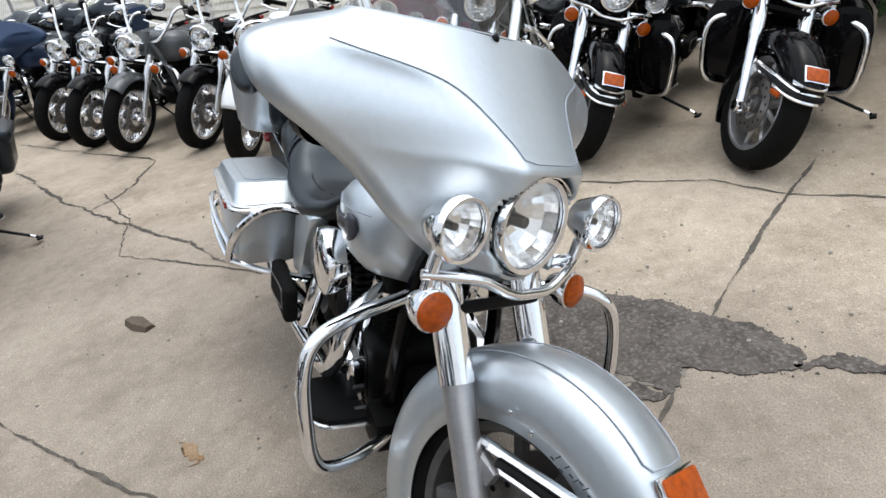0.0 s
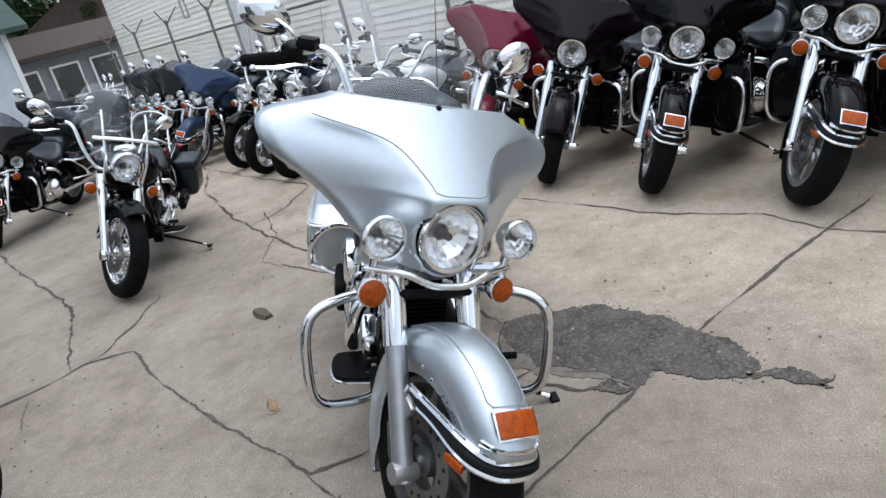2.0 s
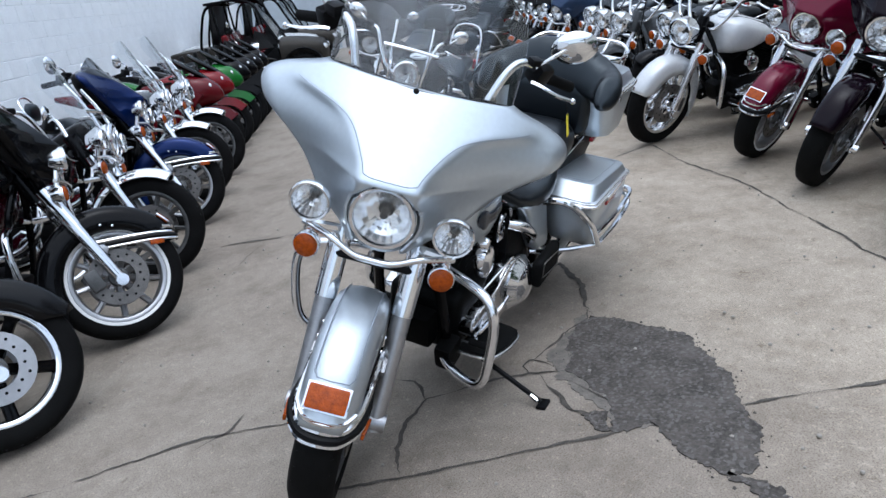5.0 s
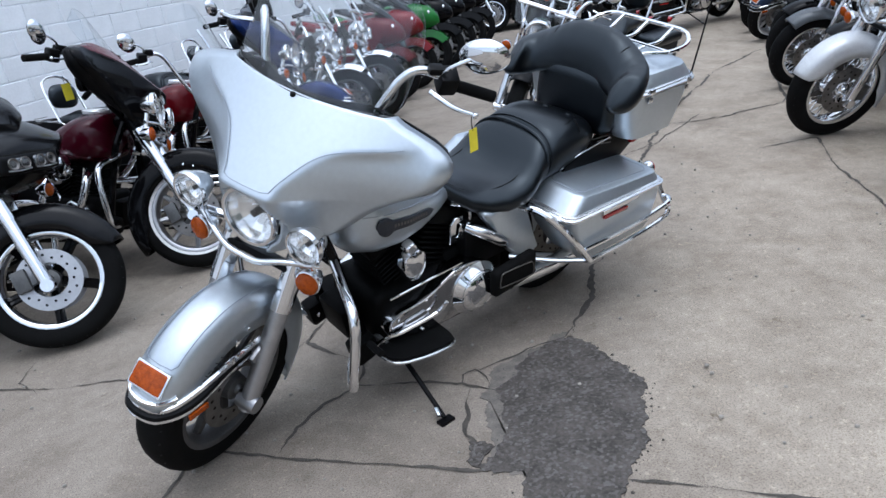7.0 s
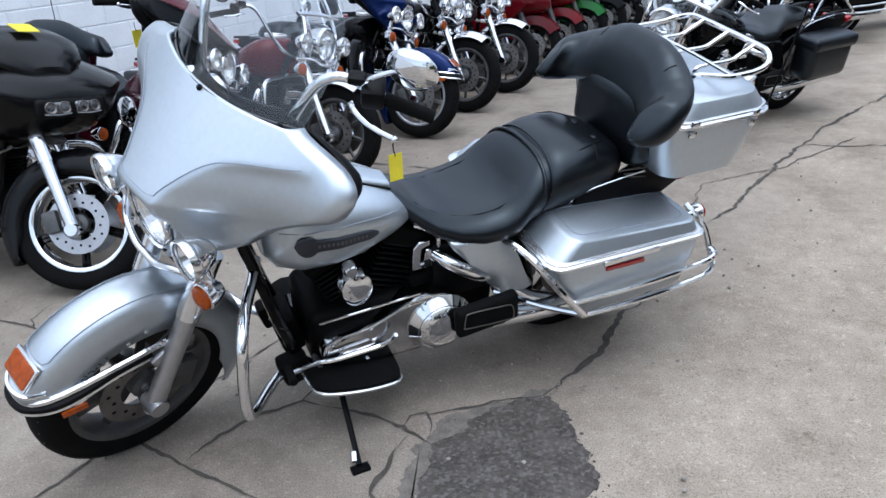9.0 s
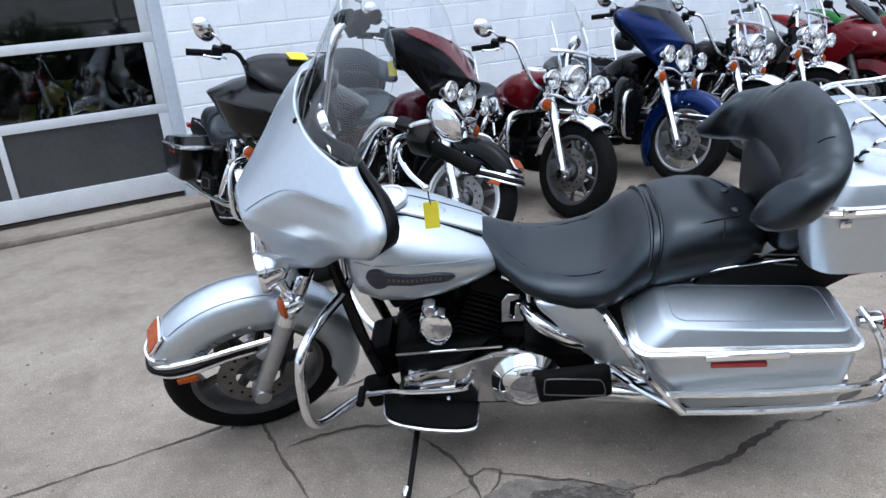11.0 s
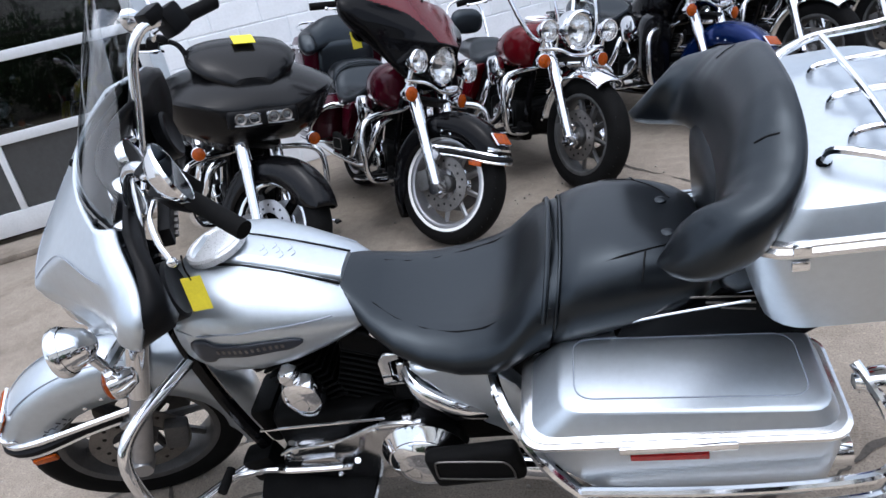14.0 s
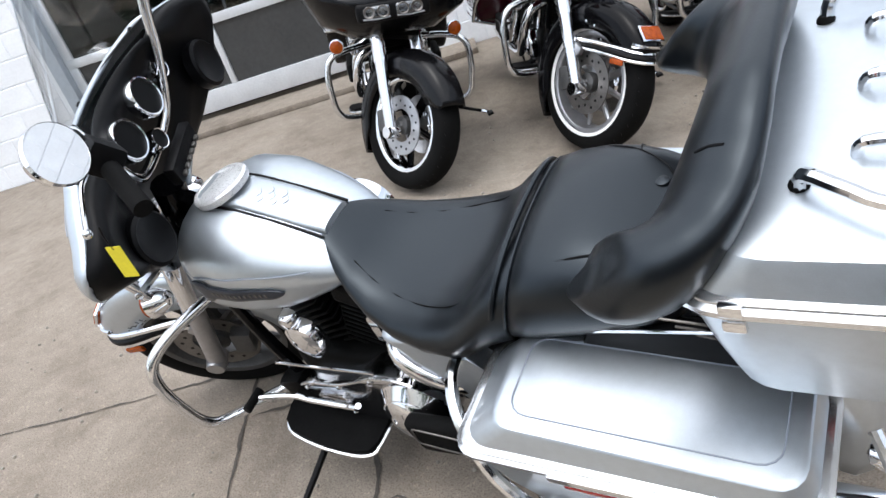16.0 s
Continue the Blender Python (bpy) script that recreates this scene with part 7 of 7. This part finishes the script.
pearl = cruiser("cruiser_motorcycle", PEARL, 20, "pearl white cruiser with a large wire front wheel", big=True)
pearl.matrix_basis = stand(3.68, 6.40, 190)

nose = shark_nose("touring_motorcycle", NOSE_BLACK, "satin black touring motorcycle with twin-lamp fairing and yellow sticker")
nose.matrix_basis = stand(0.51, 2.53, 5)
two_tone = touring("touring_motorcycle", DARK_MAROON, 30, "black and maroon touring motorcycle with clear windshield", shield=SHIELD, top=1.50, rim_mat=BRUSHED, white=True, front_mat=BLACK, panel=DEEP_RED)
two_tone.matrix_basis = stand(1.43, 2.71, 2)
two_tone["group"] = G
road = cruiser("cruiser_motorcycle", DEEP_RED, 8, "deep red cruiser with clear windshield and chrome passing lamps", shield=True, passing=True, bags=True, fender_mat=CHROME, style="cast", spokes=DARK_CAST)
road.matrix_basis = stand(2.33, 2.62, 0)
navy = touring("touring_motorcycle", BLACK, 12, "black and blue touring motorcycle with batwing fairing and lowers", front_mat=NAVY, trunk=False, lowers=True, shield=SMOKE, top=1.36, panel=BLACK)
navy.matrix_basis = stand(3.44, 2.52, 0)
navy["group"] = G
put(road, 4.30, 2.42, 0, DEEP_RED, BLACK, "black cruiser with tall clear windshield")
put(road, 5.12, 2.38, 0, DEEP_RED, GREY_PAINT, "grey cruiser with tall clear windshield")
race = sport("sport_motorcycle", DEEP_RED, "deep red sport motorcycle with full fairing")
race.matrix_basis = stand(5.95, 2.25, 0)
for k, (fresh, label) in enumerate(((RED, "red sport motorcycle with full fairing"), (GREEN, "green sport motorcycle with full fairing"), *[(BLACK, "black sport motorcycle with full fairing")] * 4)):
    put(race, 5.95 + 0.70 * (k + 1), 2.23 - 0.02 * k, 0, DEEP_RED, fresh, label)
put(low, 11.75, 2.0, 0)
aisle = cruiser("cruiser_motorcycle", BLACK, 34, "black cruiser with windshield and leather saddlebags in the aisle", shield=True, bags=True, guard=False)
aisle.matrix_basis = stand(3.66, 4.10, -118, 12)
aisle["group"] = G
put(black, 7.35, 3.79, -130, label="black touring motorcycle standing in the aisle")
put(black, 9.3, 4.9, -128, label="black touring motorcycle further down the aisle")
put(low, -1.5, -2.6, 20, label="cruiser in the dim showroom")
put(low, -0.4, -2.9, 20, BLACK, YELLOW, "yellow cruiser in the dim showroom")
put(low, GS + 1.6, 3.6, -40, label="cruiser in the open garage")
rig = utv("utility_vehicle", TAN, RED, "bronze side-by-side off-road vehicle with red seats")
rig.matrix_basis = stand(12.5, 2.66, 0, 0) @ Matrix.Scale(0.93, 4)
for s in (16.2, 17.9):
    tagged(copy_thing(rig, stand(s, 2.6, 0, 0)), "bronze and black side-by-side off-road vehicle")
c = copy_thing(rig, stand(14.5, 2.35, 0, 0))
recolour(c, TAN, PEARL, "white side-by-side off-road vehicle with roll cage")
# ---- small things ----
def tag(x, y, z, yaw, tilt=0, w=0.05, h=0.088):
    root = new("key_tag")
    root.matrix_basis = at(x, y, z, tilt, 0, yaw)
    b = B()
    rbox(b, (w, 0.0015, h), at(0, 0, 0), 0.0)
    part("tag_card", b, YELLOW, root)
    b = B()
    for k in range(2):
        tube(b, [V(-0.010 + 0.012 * k, -0.0015, 0.015), V(-0.002, -0.0015, -0.012)], 0.0014, 4, smooth=False)
    part("ink_mark", b, STRIPE, root)
    b = B()
    tube(b, [V(0, 0, h / 2 - 0.006), V(0.004, 0, h / 2 + 0.02), V(0.0, 0, h / 2 + 0.045)], 0.0018, 5)
    part("tag_string", b, SATIN_BLACK, root)
    return tagged(root, "yellow paper key tag hanging from the lever", "tag")


tag(-0.550, 0.302, 0.985, 28, -4, 0.038, 0.070)
tag(0.735, -2.171, 1.112, 34, 0, 0.05, 0.09)

# ---- wall blocks, the nearest each on its own ----
def block_mesh(w):
    b = B()
    x0, x1, z0, z1 = 0.004, w - 0.004, 0.004, 0.199
    f = [b.verts.new(p) for p in ((x0 + 0.005, 0, z0 + 0.005), (x1 - 0.005, 0, z0 + 0.005), (x1 - 0.005, 0, z1 - 0.005), (x0 + 0.005, 0, z1 - 0.005))]
    r = [b.verts.new(p) for p in ((x0, -0.008, z0), (x1, -0.008, z0), (x1, -0.008, z1), (x0, -0.008, z1))]
    b.faces.new(f[::-1])
    for k in range(4):
        b.faces.new((f[k], f[(k + 1) % 4], r[(k + 1) % 4], r[k]))
    me = bpy.data.meshes.new("block")
    b.to_mesh(me)
    b.free()
    me.materials.append(BLOCK)
    return me


full, halfb = block_mesh(0.406), block_mesh(0.203)
rest_v, rest_f = [], []


def lay(parent, s0, s1, rows, near):
    for j in range(rows):
        s = s0
        if j % 2:
            pieces = [0.203]
        else:
            pieces = []
        while s0 + sum(pieces) + 0.406 <= s1 + 1e-6:
            pieces.append(0.406)
        if s1 - s0 - sum(pieces) > 0.19:
            pieces.append(0.203)
        for w in pieces:
            if near(s, j):
                o = new("block", full if w > 0.3 else halfb)
                o.parent = parent
                o.matrix_basis = WALL @ at(s, 0, 0.203 * j)
            else:
                i = len(rest_v)
                m = WALL @ at(s, 0, 0.203 * j)
                rest_v.extend(tuple(m @ V(*p)) for p in ((0.008, 0, 0.008), (w - 0.008, 0, 0.008), (w - 0.008, 0, 0.195), (0.008, 0, 0.195), (0.004, -0.008, 0.004), (w - 0.004, -0.008, 0.004), (w - 0.004, -0.008, 0.199), (0.004, -0.008, 0.199)))
                rest_f.extend([(i + 3, i + 2, i + 1, i), (i, i + 1, i + 5, i + 4), (i + 1, i + 2, i + 6, i + 5), (i + 2, i + 3, i + 7, i + 6), (i + 3, i, i + 4, i + 7)])
            s += w


lay(main_wall, DOOR1 + 0.105, 21.3, 21, lambda s, j: s < 6.6 and j < 14)
lay(left_wall, -12.2, DOOR0 - 0.105, 21, lambda s, j: s > -4.6 and j < 8)
me = bpy.data.meshes.new("far_blocks")
me.from_pydata(rest_v, [], rest_f)
me.materials.append(BLOCK)
fb = new("far_blocks", me)
fb.parent = main_wall
tagged(fb, kind="stuff")
